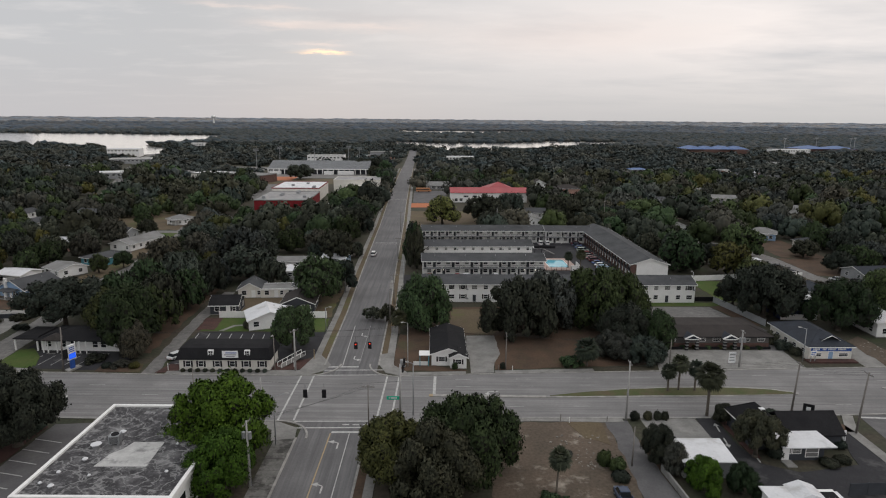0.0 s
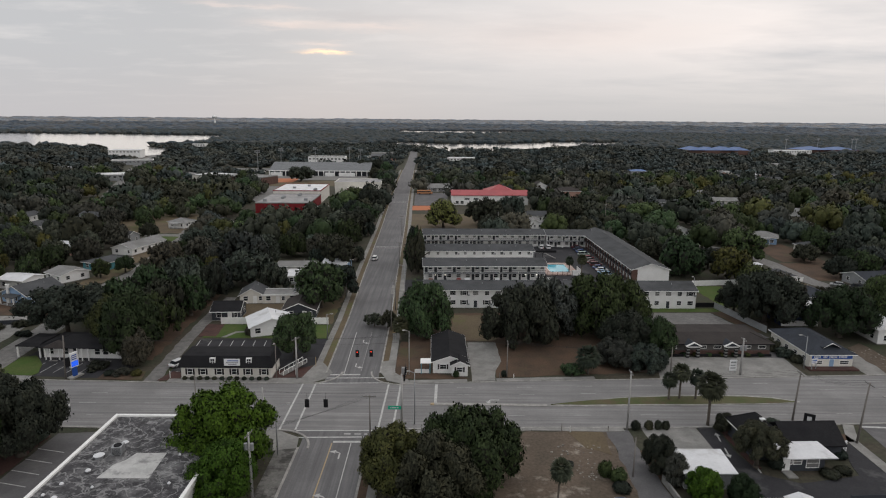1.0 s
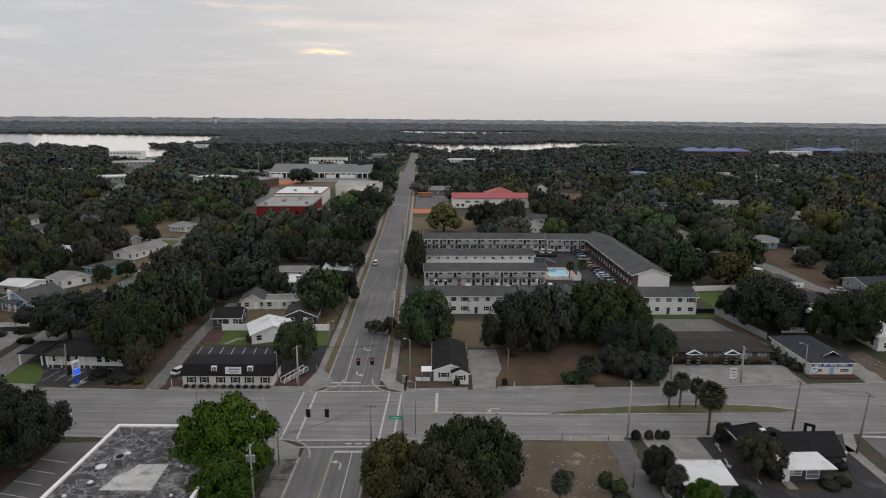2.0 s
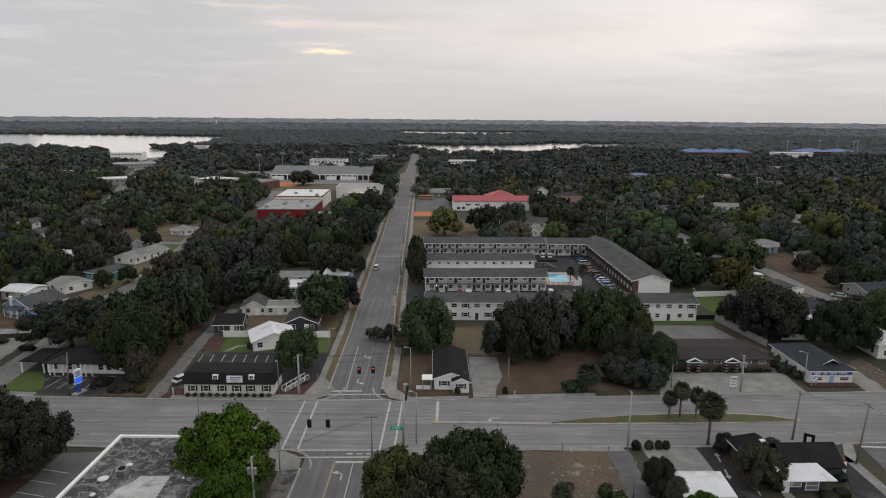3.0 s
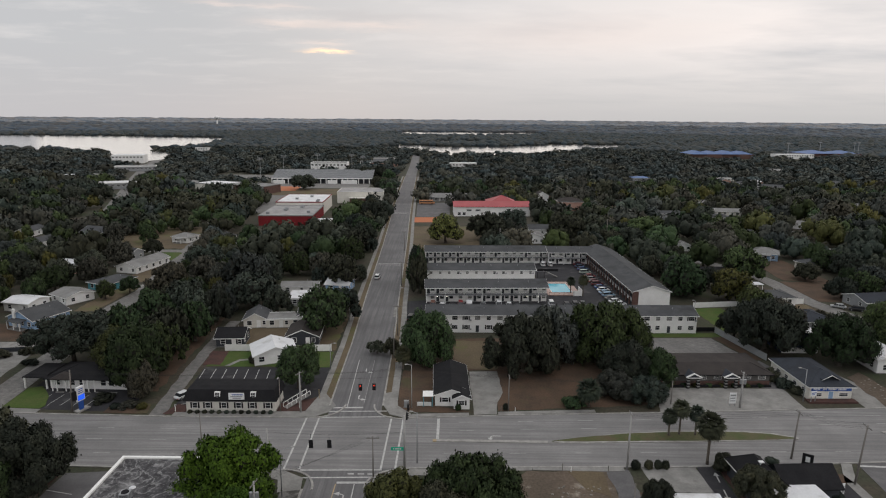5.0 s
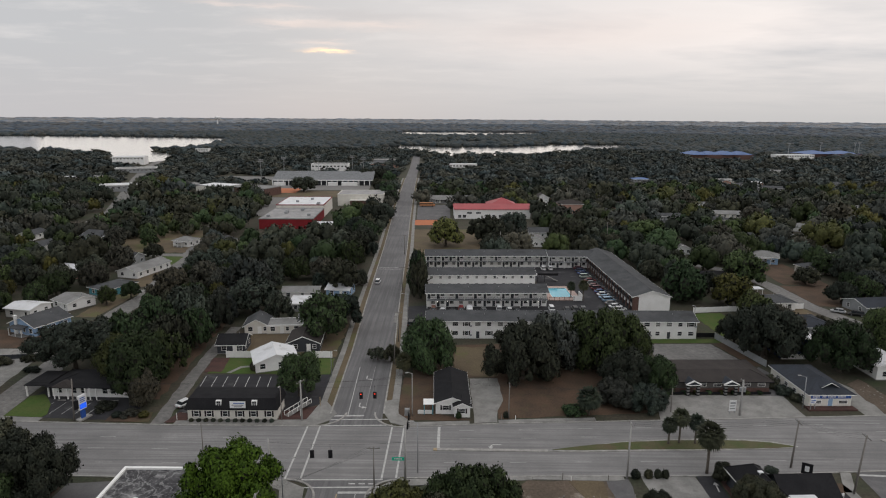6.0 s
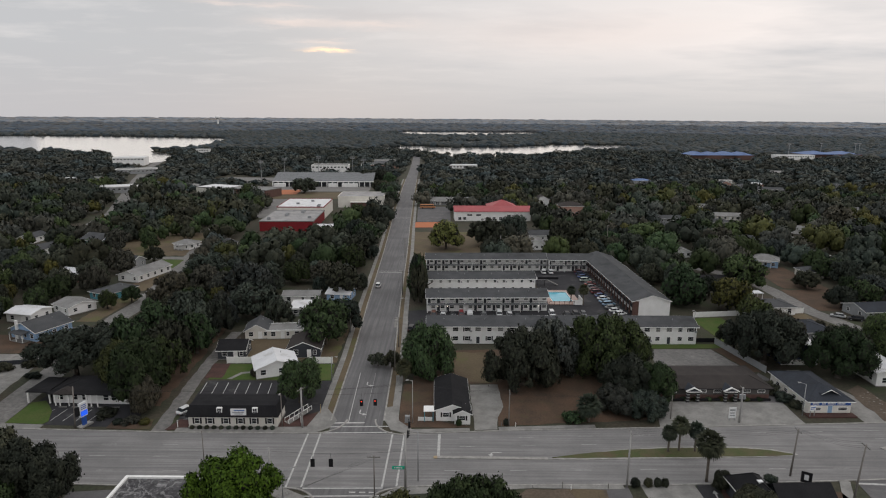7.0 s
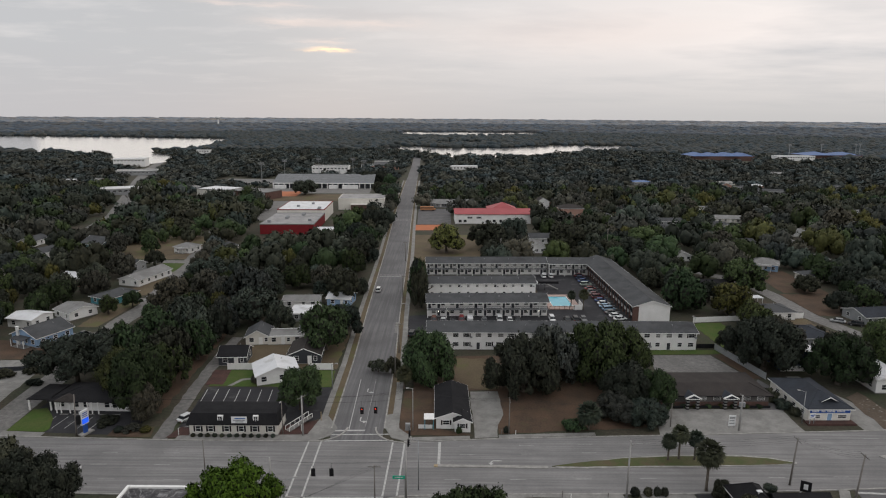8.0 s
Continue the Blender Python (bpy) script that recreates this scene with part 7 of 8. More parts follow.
# treeless ground, some of it cleared so the camera sees the buildings behind
OPEN = [[(70, 168), (93, 168), (90, 206), (70, 206)], [(-100, 90), (-28, 90), (-28, 152), (-64, 152), (-66, 128), (-93, 130), (-93, 152), (-100, 152)], [(-59, 150), (-28, 150), (-29, 178), (-59, 178)], [(-16, 110), (78, 110), (78, 262), (-20, 262)], [(-22, 260), (16, 260), (14, 338), (-22, 338)], [(-24, 345), (-6, 322), (46, 322), (54, 345), (54, 405), (-24, 405)], [(-24, 400), (4, 400), (4, 442), (-24, 442)], [(-106, 292), (-64, 290), (-60, 330), (-44, 470), (-60, 560), (-180, 560), (-172, 462), (-128, 450), (-122, 370), (-114, 330)], [(-232, 570), (-160, 570), (-80, 560), (-76, 620), (-160, 638), (-228, 640)], [(-128, 182), (-104, 182), (-108, 268), (-128, 268)], [(-172, 262), (-116, 262), (-122, 312), (-160, 306)], [(-135, 150), (-94, 120), (-94, 182), (-135, 182)], [(78, 110), (112, 110), (112, 150), (78, 150)], [(98, 168), (150, 168), (146, 228), (98, 224)], [(122, 224), (146, 224), (148, 262), (122, 262)], [(-50, 180), (-34, 180), (-36, 214), (-50, 214)]]
LAKES = [[(-1700, 1330), (-1016, 1180), (-700, 1030), (-520, 960), (-440, 800), (-395, 790), (-378, 860), (-392, 930), (-455, 1000), (-500, 1060), (-440, 1120), (-470, 1240), (-560, 1640), (-900, 1710), (-1700, 1700)], [(-150, 1240), (-60, 1060), (20, 960), (130, 1000), (250, 1130), (340, 1180), (420, 1250), (400, 1390), (255, 1400), (130, 1290), (20, 1240), (-60, 1300)], [(-30, 1420), (80, 1400), (90, 1570), (-30, 1560)], [(-190, 2000), (40, 1940), (330, 2080), (360, 2450), (-170, 2400)]]
for i, pts in enumerate(LAKES):
    solid("lake", Shape().prism(ragged(pts, 30, 9, 80 + i), -0.5, 0.3), "lake_water", "pale still lake reflecting the sky", "lake")


def home_blocks(x, y, front=0.085):
    """Keeps trees off the houses and out of the camera's sightline to each."""
    for i, (hx, hy, w, d, rot) in enumerate(HOMES):
        front = front if i < KNOWN else 0.03
        if abs(x - hx) < w / 2 + 3.5 and hy - 4 < y < hy + d + 3.5:
            return True
        if hy - front * hy < y <= hy and abs(x - hx * y / hy) < w / 2 + 1.5:
            return True
    return False


def free(x, y):
    if abs(x - ave_x(y)) < 9.5 or near_line(x, y, LSTREET, 7.0) or near_line(x, y, RSTREET, 6.5) or near_line(x, y, ALLEY, 5.0) or near_line(x, y, FAR_WEST, 9.0):
        return False
    if near_line(x, y, [(-190, 268), (-150, 270.5), (-112, 270)], 6.0):
        return False
    return not any(in_poly(x, y, p) for p in OPEN) and not home_blocks(x, y)


rng = random.Random(42)
cells, planted = {}, []


def spaced(x, y, r):
    c = (int(x // 12), int(y // 12))
    for i in (-1, 0, 1):
        for j in (-1, 0, 1):
            for px, py, pr in cells.get((c[0] + i, c[1] + j), ()):
                if math.hypot(px - x, py - y) < (r + pr) * 0.80:
                    return False
    cells.setdefault(c, []).append((x, y, r))
    return True


for ob in [o for o in scene.objects if o.name.startswith("tree") and o.parent is None]:
    cells.setdefault((int(ob.location.x // 12), int(ob.location.y // 12)), []).append((ob.location.x, ob.location.y, 6.0))
tries = 0
while tries < 16000 and len(planted) < 1150:
    tries += 1
    y = 118 + 402 * rng.random() ** 0.75
    x = (rng.random() * 2 - 1) * (0.80 * y + 14)
    r = rng.choice((3.2, 4.2, 5.0, 5.8, 6.6, 7.6, 8.6))
    if y < 130 and abs(x) < 100:
        continue
    if free(x, y) and spaced(x, y, r):
        planted.append((x, y, r))
planted.sort(key=lambda p: p[1])
JOINED = {}
for i, (x, y, r) in enumerate(planted):
    kd = rng.choices(("oak", "green", "grey", "olive"), (0.44, 0.26, 0.20, 0.10))[0]
    h = r * rng.uniform(0.85, 1.3) + 3.0
    base = h * rng.uniform(0.06, 0.2)
    if i < 215:
        tree(x, y, r, h, kd, "mid" if y < 235 else "low", i, group="neighbourhood trees", base=base)
    else:
        JOINED.setdefault(kd, []).append((x, y, r, h, base, rng.randrange(4), rng.uniform(0, 6.28)))
for kd, rows in JOINED.items():
    V, F, N, T, k0 = [], [], [], [], 0
    for x, y, r, h, base, v, t in rows:
        co, fs, no = CROWN_DATA[CROWNS[kd, "low" if y < 300 else "far"][v].name]
        R = np.array([[math.cos(t), -math.sin(t), 0], [math.sin(t), math.cos(t), 0], [0, 0, 1]])
        V.append((co * np.array([r, r, (h - base) / 0.98])) @ R.T + np.array([x, y, base]))
        N.append(no @ R.T)
        F.append(fs + k0)
        T.append(np.full(len(co), (t * 17.31) % 1.0))
        k0 += len(co)
    me = leafy_mesh("woods", np.concatenate(V), np.concatenate(F), np.concatenate(N), KINDS[kd][0], np.concatenate(T))
    tagged(new("woods", me), {"oak": "dark oak woods between the houses", "green": "mid-green trees between the houses", "grey": "mossy grey-green trees between the houses", "olive": "olive trees scattered between the houses"}[kd], "woods", kind="stuff")


# ---- far woods ----
def clump(rng, sub, lumps):
    """One far crown: leaf masses over a rough core, with an uneven outline."""
    if sub == 2:
        lobes = [(0, 0, 0.30, 0.66)] + [(0.58 * math.cos(2.4 * i), 0.58 * math.sin(2.4 * i), 0.2 + 0.5 * rng.random(), 0.28 + 0.18 * rng.random()) for i in range(6)]
        V, F, N = leaf_cloud(rng, 70, 0.34, lobes, 0.9, 0.2)
        CV, CF, CN = core(lobes[:3], 0.9, 0.9, 5, 2)
        V, F, N = np.concatenate([V, CV]), np.concatenate([F, CF + len(V)]), np.concatenate([N, CN])
        V[:, 2] -= 0.3
        return V, F, N
    bm = bmesh.new()
    bmesh.ops.create_icosphere(bm, subdivisions=sub, radius=1.0)
    V = np.array([v.co[:] for v in bm.verts])
    F = np.array([[v.index for v in f.verts] for f in bm.faces])
    bm.free()
    N = V.copy()
    V = V * (1 + lumps * rng.normal(size=(len(V), 1)))
    V[:, 2] = np.maximum(V[:, 2], -0.35)
    return V, F, N


def woods(name, label, leaves, d0, d1, area, r_lo, r_hi, sub, lumps, seed, tall):
    """Crowns over all open land between two distances from the start."""
    rng = np.random.default_rng(seed)
    rnd = random.Random(seed)
    shapes = [clump(rng, sub, lumps) for _ in range(6)]
    n = int(0.82 * (d1 * d1 - d0 * d0) / area)
    V, F, N, T, k = [], [], [], [], 0
    for _ in range(n):
        d = math.sqrt(d0 * d0 + (d1 * d1 - d0 * d0) * rnd.random())
        a = (rnd.random() * 2 - 1) * 0.70
        x, y = d * math.sin(a), d * math.cos(a)
        if y < 500 or any(in_poly(x, y, p) for p in LAKES):
            continue
        if d < 1150 and ((abs(x - ave_x(y)) < 11 and y < 960) or near_line(x, y, FAR_WEST, 12) or any(in_poly(x, y, p) for p in OPEN) or home_blocks(x, y, 0.05)):
            continue
        v, f, no = shapes[rnd.randrange(6)]
        r = rnd.uniform(r_lo, r_hi)
        t = rnd.uniform(0, 6.28)
        h = r * rnd.uniform(*tall)
        R = np.array([[math.cos(t), -math.sin(t), 0], [math.sin(t), math.cos(t), 0], [0, 0, 1]])
        V.append((v * np.array([r, r, h])) @ R.T + np.array([x, y, ground_height(x, y) + h * 0.42]))
        N.append(no @ R.T)
        F.append(f + k)
        T.append(np.full(len(v), rnd.random()))
        k += len(v)
    me = leafy_mesh(name, np.concatenate(V), np.concatenate(F), np.concatenate(N), leaves, np.concatenate(T))
    tagged(new(name, me), label, "woods", kind="stuff")


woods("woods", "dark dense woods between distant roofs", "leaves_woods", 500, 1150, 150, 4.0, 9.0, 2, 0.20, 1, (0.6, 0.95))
# these bands carry the haze of distance in their leaf colours
woods("far_woods", "grey-green woods towards the lakes, with haze in their colour", "leaves_far_haze", 1150, 2300, 260, 6, 10, 1, 0.2, 2, (0.5, 0.8))
woods("distant_woods", "woods at the horizon in a painted blue-grey haze tone", "leaves_distant_haze", 2300, 3700, 900, 12, 26, 1, 0.16, 3, (0.25, 0.42))
woods("horizon_woods", "woods along the horizon in a painted pale haze tone", "leaves_horizon_haze", 3700, 4930, 1500, 20, 44, 1, 0.06, 4, (0.08, 0.16))

# ---- vehicles ----
PAINTS = {"white": (0.62, 0.63, 0.64), "black": (0.014, 0.014, 0.016), "grey": (0.14, 0.145, 0.15), "silver": (0.36, 0.37, 0.38), "red": (0.20, 0.022, 0.022), "maroon": (0.10, 0.018, 0.022), "blue": (0.035, 0.075, 0.20), "pale blue": (0.22, 0.34, 0.46), "pale green": (0.36, 0.42, 0.38), "brown": (0.16, 0.07, 0.045), "dark blue": (0.022, 0.04, 0.085)}
for n, c in PAINTS.items():
    surface("paint_" + n, c, tuple(v * 0.93 for v in c), rough=0.32, spec=0.5, vary=0.04, bump=0.0, metal=0.1)
glowing("lamp_lens", (0.75, 0.75, 0.7), 0.25)
surface("tail_lens", (0.25, 0.012, 0.010), rough=0.3, vary=0.05)
CARS = {}


def ring_x(x, w, z0, z1, soft=0.14):
    return [(x, -w, z0 + soft), (x, -w + soft * 0.6, z0), (x, w - soft * 0.6, z0), (x, w, z0 + soft), (x, w, z1 - soft), (x, w - soft, z1), (x, -w + soft, z1), (x, -w, z1 - soft)]


def vehicle(style, paint):
    """The parts of a parked car of one style: a list of (name, mesh, material, sub-parts)."""
    if (style, paint) in CARS:
        return CARS[style, paint]
    tall = {"car": 0.0, "suv": 0.28, "van": 0.55, "pickup": 0.3}[style]
    L = {"car": 2.25, "suv": 2.3, "van": 2.5, "pickup": 2.7}[style]
    body = Shape()
    zb = 0.86 + tall * 0.55
    st = [(-L, 0.74, 0.42, zb - 0.16), (-L + 0.18, 0.84, 0.32, zb - 0.04), (-L + 0.9, 0.90, 0.28, zb), (0.2, 0.91, 0.28, zb), (L - 1.1, 0.90, 0.28, zb - 0.02), (L - 0.3, 0.85, 0.30, zb - 0.14), (L, 0.70, 0.40, zb - 0.26)]
    if style == "van":
        st = [(-L, 0.80, 0.4, 1.75), (-L + 0.2, 0.92, 0.3, 1.88), (0.9, 0.94, 0.28, 1.9), (1.5, 0.93, 0.28, 1.2), (L - 0.25, 0.88, 0.3, 1.0), (L, 0.74, 0.4, 0.85)]
    body.loft([ring_x(*s) for s in st])
    parts = [("body", body, "paint_" + paint)]
    c0, c1 = (-L + 0.5, 0.75) if style in ("car",) else (-L + 0.2, 0.85)
    if style == "pickup":
        c0, c1 = -0.35, 1.25
    zt = 1.42 + tall
    if style != "van":
        cab = Shape().loft([[(c0, -0.80, zb - 0.03), (c1 + 0.55, -0.80, zb - 0.05), (c1 + 0.55, 0.80, zb - 0.05), (c0, 0.80, zb - 0.03)], [(c0 + (0.45 if style == "car" else 0.15), -0.64, zt - 0.05), (c1 - 0.15, -0.64, zt - 0.05), (c1 - 0.15, 0.64, zt - 0.05), (c0 + (0.45 if style == "car" else 0.15), 0.64, zt - 0.05)]])
        parts.append(("glasshouse", cab, "window_glass"))
        a, b = c0 + (0.40 if style == "car" else 0.12), c1 - 0.10
        parts.append(("roof", Shape().loft([[(a, -0.67, zt - 0.06), (b, -0.67, zt - 0.06), (b, 0.67, zt - 0.06), (a, 0.67, zt - 0.06)], [(a + 0.12, -0.58, zt), (b - 0.15, -0.58, zt), (b - 0.15, 0.58, zt), (a + 0.12, 0.58, zt)]]), "paint_" + paint))
        for s in (-1, 1):
            parts.append(("pillar", Shape().loft([[(0.0, s * 0.80, zb - 0.02), (0.1, s * 0.80, zb - 0.02), (0.1, s * 0.82, zb - 0.02), (0.0, s * 0.82, zb - 0.02)], [(0.0, s * 0.65, zt - 0.04), (0.08, s * 0.65, zt - 0.04), (0.08, s * 0.67, zt - 0.04), (0.0, s * 0.67, zt - 0.04)]]), "paint_" + paint))
    else:
        parts.append(("windscreen", Shape().loft([[(0.93, -0.80, 1.80), (0.93, 0.80, 1.80), (1.50, 0.84, 1.22), (1.50, -0.84, 1.22)], [(0.99, -0.80, 1.83), (0.99, 0.80, 1.83), (1.56, 0.84, 1.25), (1.56, -0.84, 1.25)]]), "window_glass"))
        for s in (-1, 1):
            parts.append(("window", Shape().box(-0.3, 0.8, min(s * 0.93, s * 0.955), max(s * 0.93, s * 0.955), 1.2, 1.68), "window_glass"))
    if style == "pickup":
        parts.append(("bed_liner", Shape().box(-L + 0.15, -0.45, -0.76, 0.76, zb - 0.02, zb + 0.02), "black_trim"))
        for s in (-1, 1):
            parts.append(("bed_side", Shape().box(-L + 0.1, -0.4, min(s * 0.78, s * 0.88), max(s * 0.78, s * 0.88), zb - 0.05, zb + 0.34), "paint_" + paint))
        parts.append(("tailgate", Shape().box(-L + 0.06, -L + 0.14, -0.8, 0.8, zb - 0.05, zb + 0.34), "paint_" + paint))
    for s in (-1, 1):
        parts.append(("headlight", Shape().box(L - 0.16, L - 0.03, s * 0.62 - 0.14, s * 0.62 + 0.14, zb - 0.36, zb - 0.24), "lamp_lens"))
        parts.append(("tail_light", Shape().box(-L - 0.01, -L + 0.1, s * 0.62 - 0.13, s * 0.62 + 0.13, zb - 0.38, zb - 0.22), "tail_lens"))
    out = []
    for n, s, m in parts:
        me = s.mesh(n)
        me.materials.append(MATS[m])
        out.append((n, me, m, None))
    for x in (-L * 0.62, L * 0.62):
        for s in (-1, 1):
            tyre = Shape().tube((x, s * 0.66, 0.33), (x, s * 0.90, 0.33), 0.33, n=14).mesh("wheel")
            tyre.materials.append(MATS["rubber"])
            rim = Shape().tube((x, s * 0.90, 0.33), (x, s * 0.915, 0.33), 0.2, n=10).mesh("rim")
            rim.materials.append(MATS["galvanised"])
            out.append(("wheel", tyre, "rubber", ("rim", rim)))
    CARS[style, paint] = out
    return out


def car(x, y, rot, paint="white", style="car", group="parked cars", z=0.03, where="in the parking lot"):
    what = {"car": "sedan", "suv": "sport utility car", "van": "van", "pickup": "pickup truck"}[style]
    ob = thing("car" if style in ("car", "suv") else "pickup_truck" if style == "pickup" else "van", f"{paint} {what} parked {where}", what if style in ("van",) else "car", x, y, z, rot, group)
    for n, me, m, sub in vehicle(style, paint):
        p = part(n, me, m, ob)
        if sub:
            part(sub[0], sub[1], "galvanised", p)
    return ob


for i, (x, pt, st) in enumerate(((-4.7, "brown", "suv"), (-1.7, "white", "car"), (1.5, "black", "car"), (4.2, "red", "suv"), (6.9, "white", "van"), (11.5, "grey", "car"), (16.5, "white", "suv"), (19.8, "white", "car"), (22.2, "black", "car"), (33.6, "white", "suv"), (38.5, "black", "car"), (41.2, "black", "suv"), (43.9, "grey", "car"))):
    car(x, 191.2 + 0.05 * x, 90 if i % 3 else -90, pt, st, "cars before the gallery row", where="before the gallery row")
for i, (x, y, pt) in enumerate(((54.2, 249.5, "maroon"), (53.9, 245.6, "dark blue"), (54.1, 241.2, "blue"), (53.9, 235.8, "pale green"), (54.4, 230.0, "red"), (54.1, 226.2, "grey"), (54.2, 222.4, "maroon"), (54.5, 218.7, "maroon"), (54.6, 214.6, "blue"), (54.8, 211.0, "white"), (54.6, 207.6, "pale blue"), (54.9, 204.2, "pale blue"), (54.9, 200.6, "grey"), (55.4, 197.2, "white"), (56.0, 194.0, "white"))):
    car(x, y, 8 + (i % 3) * 3, pt, "suv" if i % 4 == 3 else "car", "cars beside the long wing", where="beside the long wing")
for x, y in ((39.2, 248.0), (42.1, 248.1)):
    car(x, y, 90, "white", "suv", "cars at the back row", where="at the back row")
car(-26.2, 225.5, 88, "white", "suv", "street cars", where="at the avenue kerb")
car(-57.0, 124.4, 62, "white", "car", "street cars", 0.03, "beside the office")
car(-11.0, 178.0, 80, "black", "suv", "street cars", where="at the apartment entry")
car(-118.1, 176.8, 5, "white", "car", "driveway cars", 0.08, "on a driveway")
car(-108.5, 174.0, 70, "black", "pickup", "driveway cars", 0.08, "on a driveway")
car(-117.6, 240.8, 5, "grey", "car", "driveway cars", 0.06, "on a driveway")
car(-96.3, 196.0, 5, "white", "car", "driveway cars", 0.03, "beside the side street")
car(-121.7, 256.8, 5, "black", "suv", "driveway cars", 0.06, "on a driveway")
car(126.6, 193.6, 150, "silver", "car", "driveway cars", 0.06, "near the bend")
car(130.4, 190.4, 155, "black", "suv", "driveway cars", 0.06, "near the bend")
car(-45.2, 279, 20, "silver", "car", "driveway cars", 0.03, "beside the avenue")
car(3.0, 419, 85, "white", "van", "driveway cars", 0.05, "beside the hall")
car(24.0, 74.6, 92, "dark blue", "pickup", "driveway cars", 0.06, "in the service lane")
b = thing("school_bus", "faded orange school bus parked in a lot", "bus", -13.8, 427.0, 0.04, 4)
part("body", Shape().loft([ring_x(-5.2, 1.2, 0.5, 2.9, 0.25), ring_x(4.2, 1.2, 0.5, 2.9, 0.25), ring_x(4.4, 1.1, 0.5, 1.6, 0.2), ring_x(5.4, 1.0, 0.5, 1.5, 0.2)]), "bus_yellow", b)
part("window_band", Shape().box(-5.0, 4.0, -1.23, -1.19, 1.8, 2.4), "window_glass", b)
for x in (-3.4, 3.6):
    for s in (-1, 1):
        part("wheel", Shape().tube((x, s * 0.85, 0.48), (x, s * 1.2, 0.48), 0.48, n=12), "rubber", b)

# ---- poles, lamps and wires ----
TOPS = {}


def utility_pole(key, x, y, h, label, material="pole_wood", arms=1, lean=(0, 0), transformer=False, r=0.16, arm_rot=90.0):
    ob = thing("utility_pole", label, "utility pole", x, y, 0, 0, "utility poles")
    top = Vector((lean[0], lean[1], h))
    part("pole", Shape().tube((0, 0, -0.3), top, r * 1.2, r * 0.75, 10), material, ob, smooth=True)
    ends = []
    for i in range(arms):
        z = h - 0.35 - 0.9 * i
        c = Vector((lean[0], lean[1], 0)) * (z / h)
        m = Matrix.Translation((c.x, c.y, z)) @ Matrix.Rotation(radians(arm_rot), 4, "Z")
        arm = part("crossarm", Shape().box(-1.1, 1.1, -0.05, 0.05, -0.06, 0.06), "pole_wood", ob, at=m)
        for px in (-1.0, -0.4, 0.4, 1.0):
            part("insulator", Shape().tube((px, 0, 0.06), (px, 0, 0.26), 0.06, 0.035, 7), "galvanised", arm)
            ends.append(Vector((x, y, 0)) + m @ Vector((px, 0, 0.26)))
    if transformer:
        for s in (-1, 1):
            part("transformer", Shape().tube((s * 0.42, -0.1, h - 2.6), (s * 0.42, -0.1, h - 1.6), 0.26, n=10), "galvanised", ob, "grey transformer can")
        part("conduit", Shape().tube((0.2, 0, 0), (0.2, 0, h * 0.6), 0.05, n=6), "galvanised", ob)
    TOPS[key] = ends or [Vector((x, y, 0)) + top]
    return ob


def lamp_pole(key, x, y, h, rot, label="grey steel street lamp with short arm", arm=1.8, material="galvanised", group="street lamps"):
    ob = thing("street_lamp", label, "street lamp", x, y, 0, rot, group)
    part("pole", Shape().tube((0, 0, -0.3), (0, 0, h), 0.11, 0.07, 9), material, ob, smooth=True)
    part("arm", Shape().tube((0, 0, h - 0.1), (arm, 0, h + 0.25), 0.045, 0.04, 7), material, ob)
    hd = part("lamp_head", Shape().loft([[(arm - 0.1, -0.12, h + 0.2), (arm + 0.55, -0.16, h + 0.22), (arm + 0.55, 0.16, h + 0.22), (arm - 0.1, 0.12, h + 0.2)], [(arm - 0.1, -0.08, h + 0.34), (arm + 0.5, -0.1, h + 0.36), (arm + 0.5, 0.1, h + 0.36), (arm - 0.1, 0.08, h + 0.34)]]), "pole_concrete", ob)
    part("lens", Shape().box(arm + 0.02, arm + 0.5, -0.1, 0.1, h + 0.17, h + 0.21), "sign_white", hd)
    TOPS[key] = [Vector((x, y, h))]
    return ob


utility_pole("A", -27.3, 77.6, 10.0, "concrete utility pole with transformers beside the pavement", "pole_concrete", 1, transformer=True, arm_rot=80)
lamp_pole("B", -26.7, 88.9, 8.2, 20)
utility_pole("C", -12.8, 94.7, 7.6, "dark wooden pole at the junction", "pole_wood", 1, r=0.11, arm_rot=0)
utility_pole("D", -7.6, 95.8, 10.8, "grey concrete signal pole at the junction corner", "pole_concrete", 0, r=0.2)
lamp_pole("E", -5.6, 99.2, 9.6, 180, "thin grey steel street lamp at the junction", 0.8)
utility_pole("F", 30.9, 97.8, 10.8, "grey utility pole beside the service lane", "pole_concrete", 1, arm_rot=90, transformer=False)
utility_pole("G", 27.7, 83.6, 6.4, "dark wooden pole in the empty lot", "pole_wood", 0, r=0.11)
utility_pole("H", 61.5, 121.7, 8.1, "concrete utility pole beside the clinic lot", "pole_concrete", 1, transformer=True, r=0.2, arm_rot=90)
lamp_pole("I", 76.7, 125.1, 7.4, 170, "thin street lamp beside the clinic", 1.2)
utility_pole("J", 61.5, 101.8, 9.2, "leaning wooden utility pole at the kerb", "pole_wood", 1, (0.5, 0.2), arm_rot=90)
utility_pole("K", 67.8, 93.9, 10.8, "leaning wooden utility pole at the corner", "pole_wood", 1, (0.7, 0.1), arm_rot=90)
utility_pole("L", -30.3, 117.8, 8.9, "concrete utility pole at the office corner", "pole_concrete", 1, r=0.18, arm_rot=60)
lamp_pole("M", -34.6, 118.3, 7.4, -90, "dark street lamp at the office corner", 0.7, "pole_wood")
utility_pole("N", -44.9, 103.0, 7.2, "thin wooden pole beside the flat-roofed building", "pole_wood", 0, r=0.1)
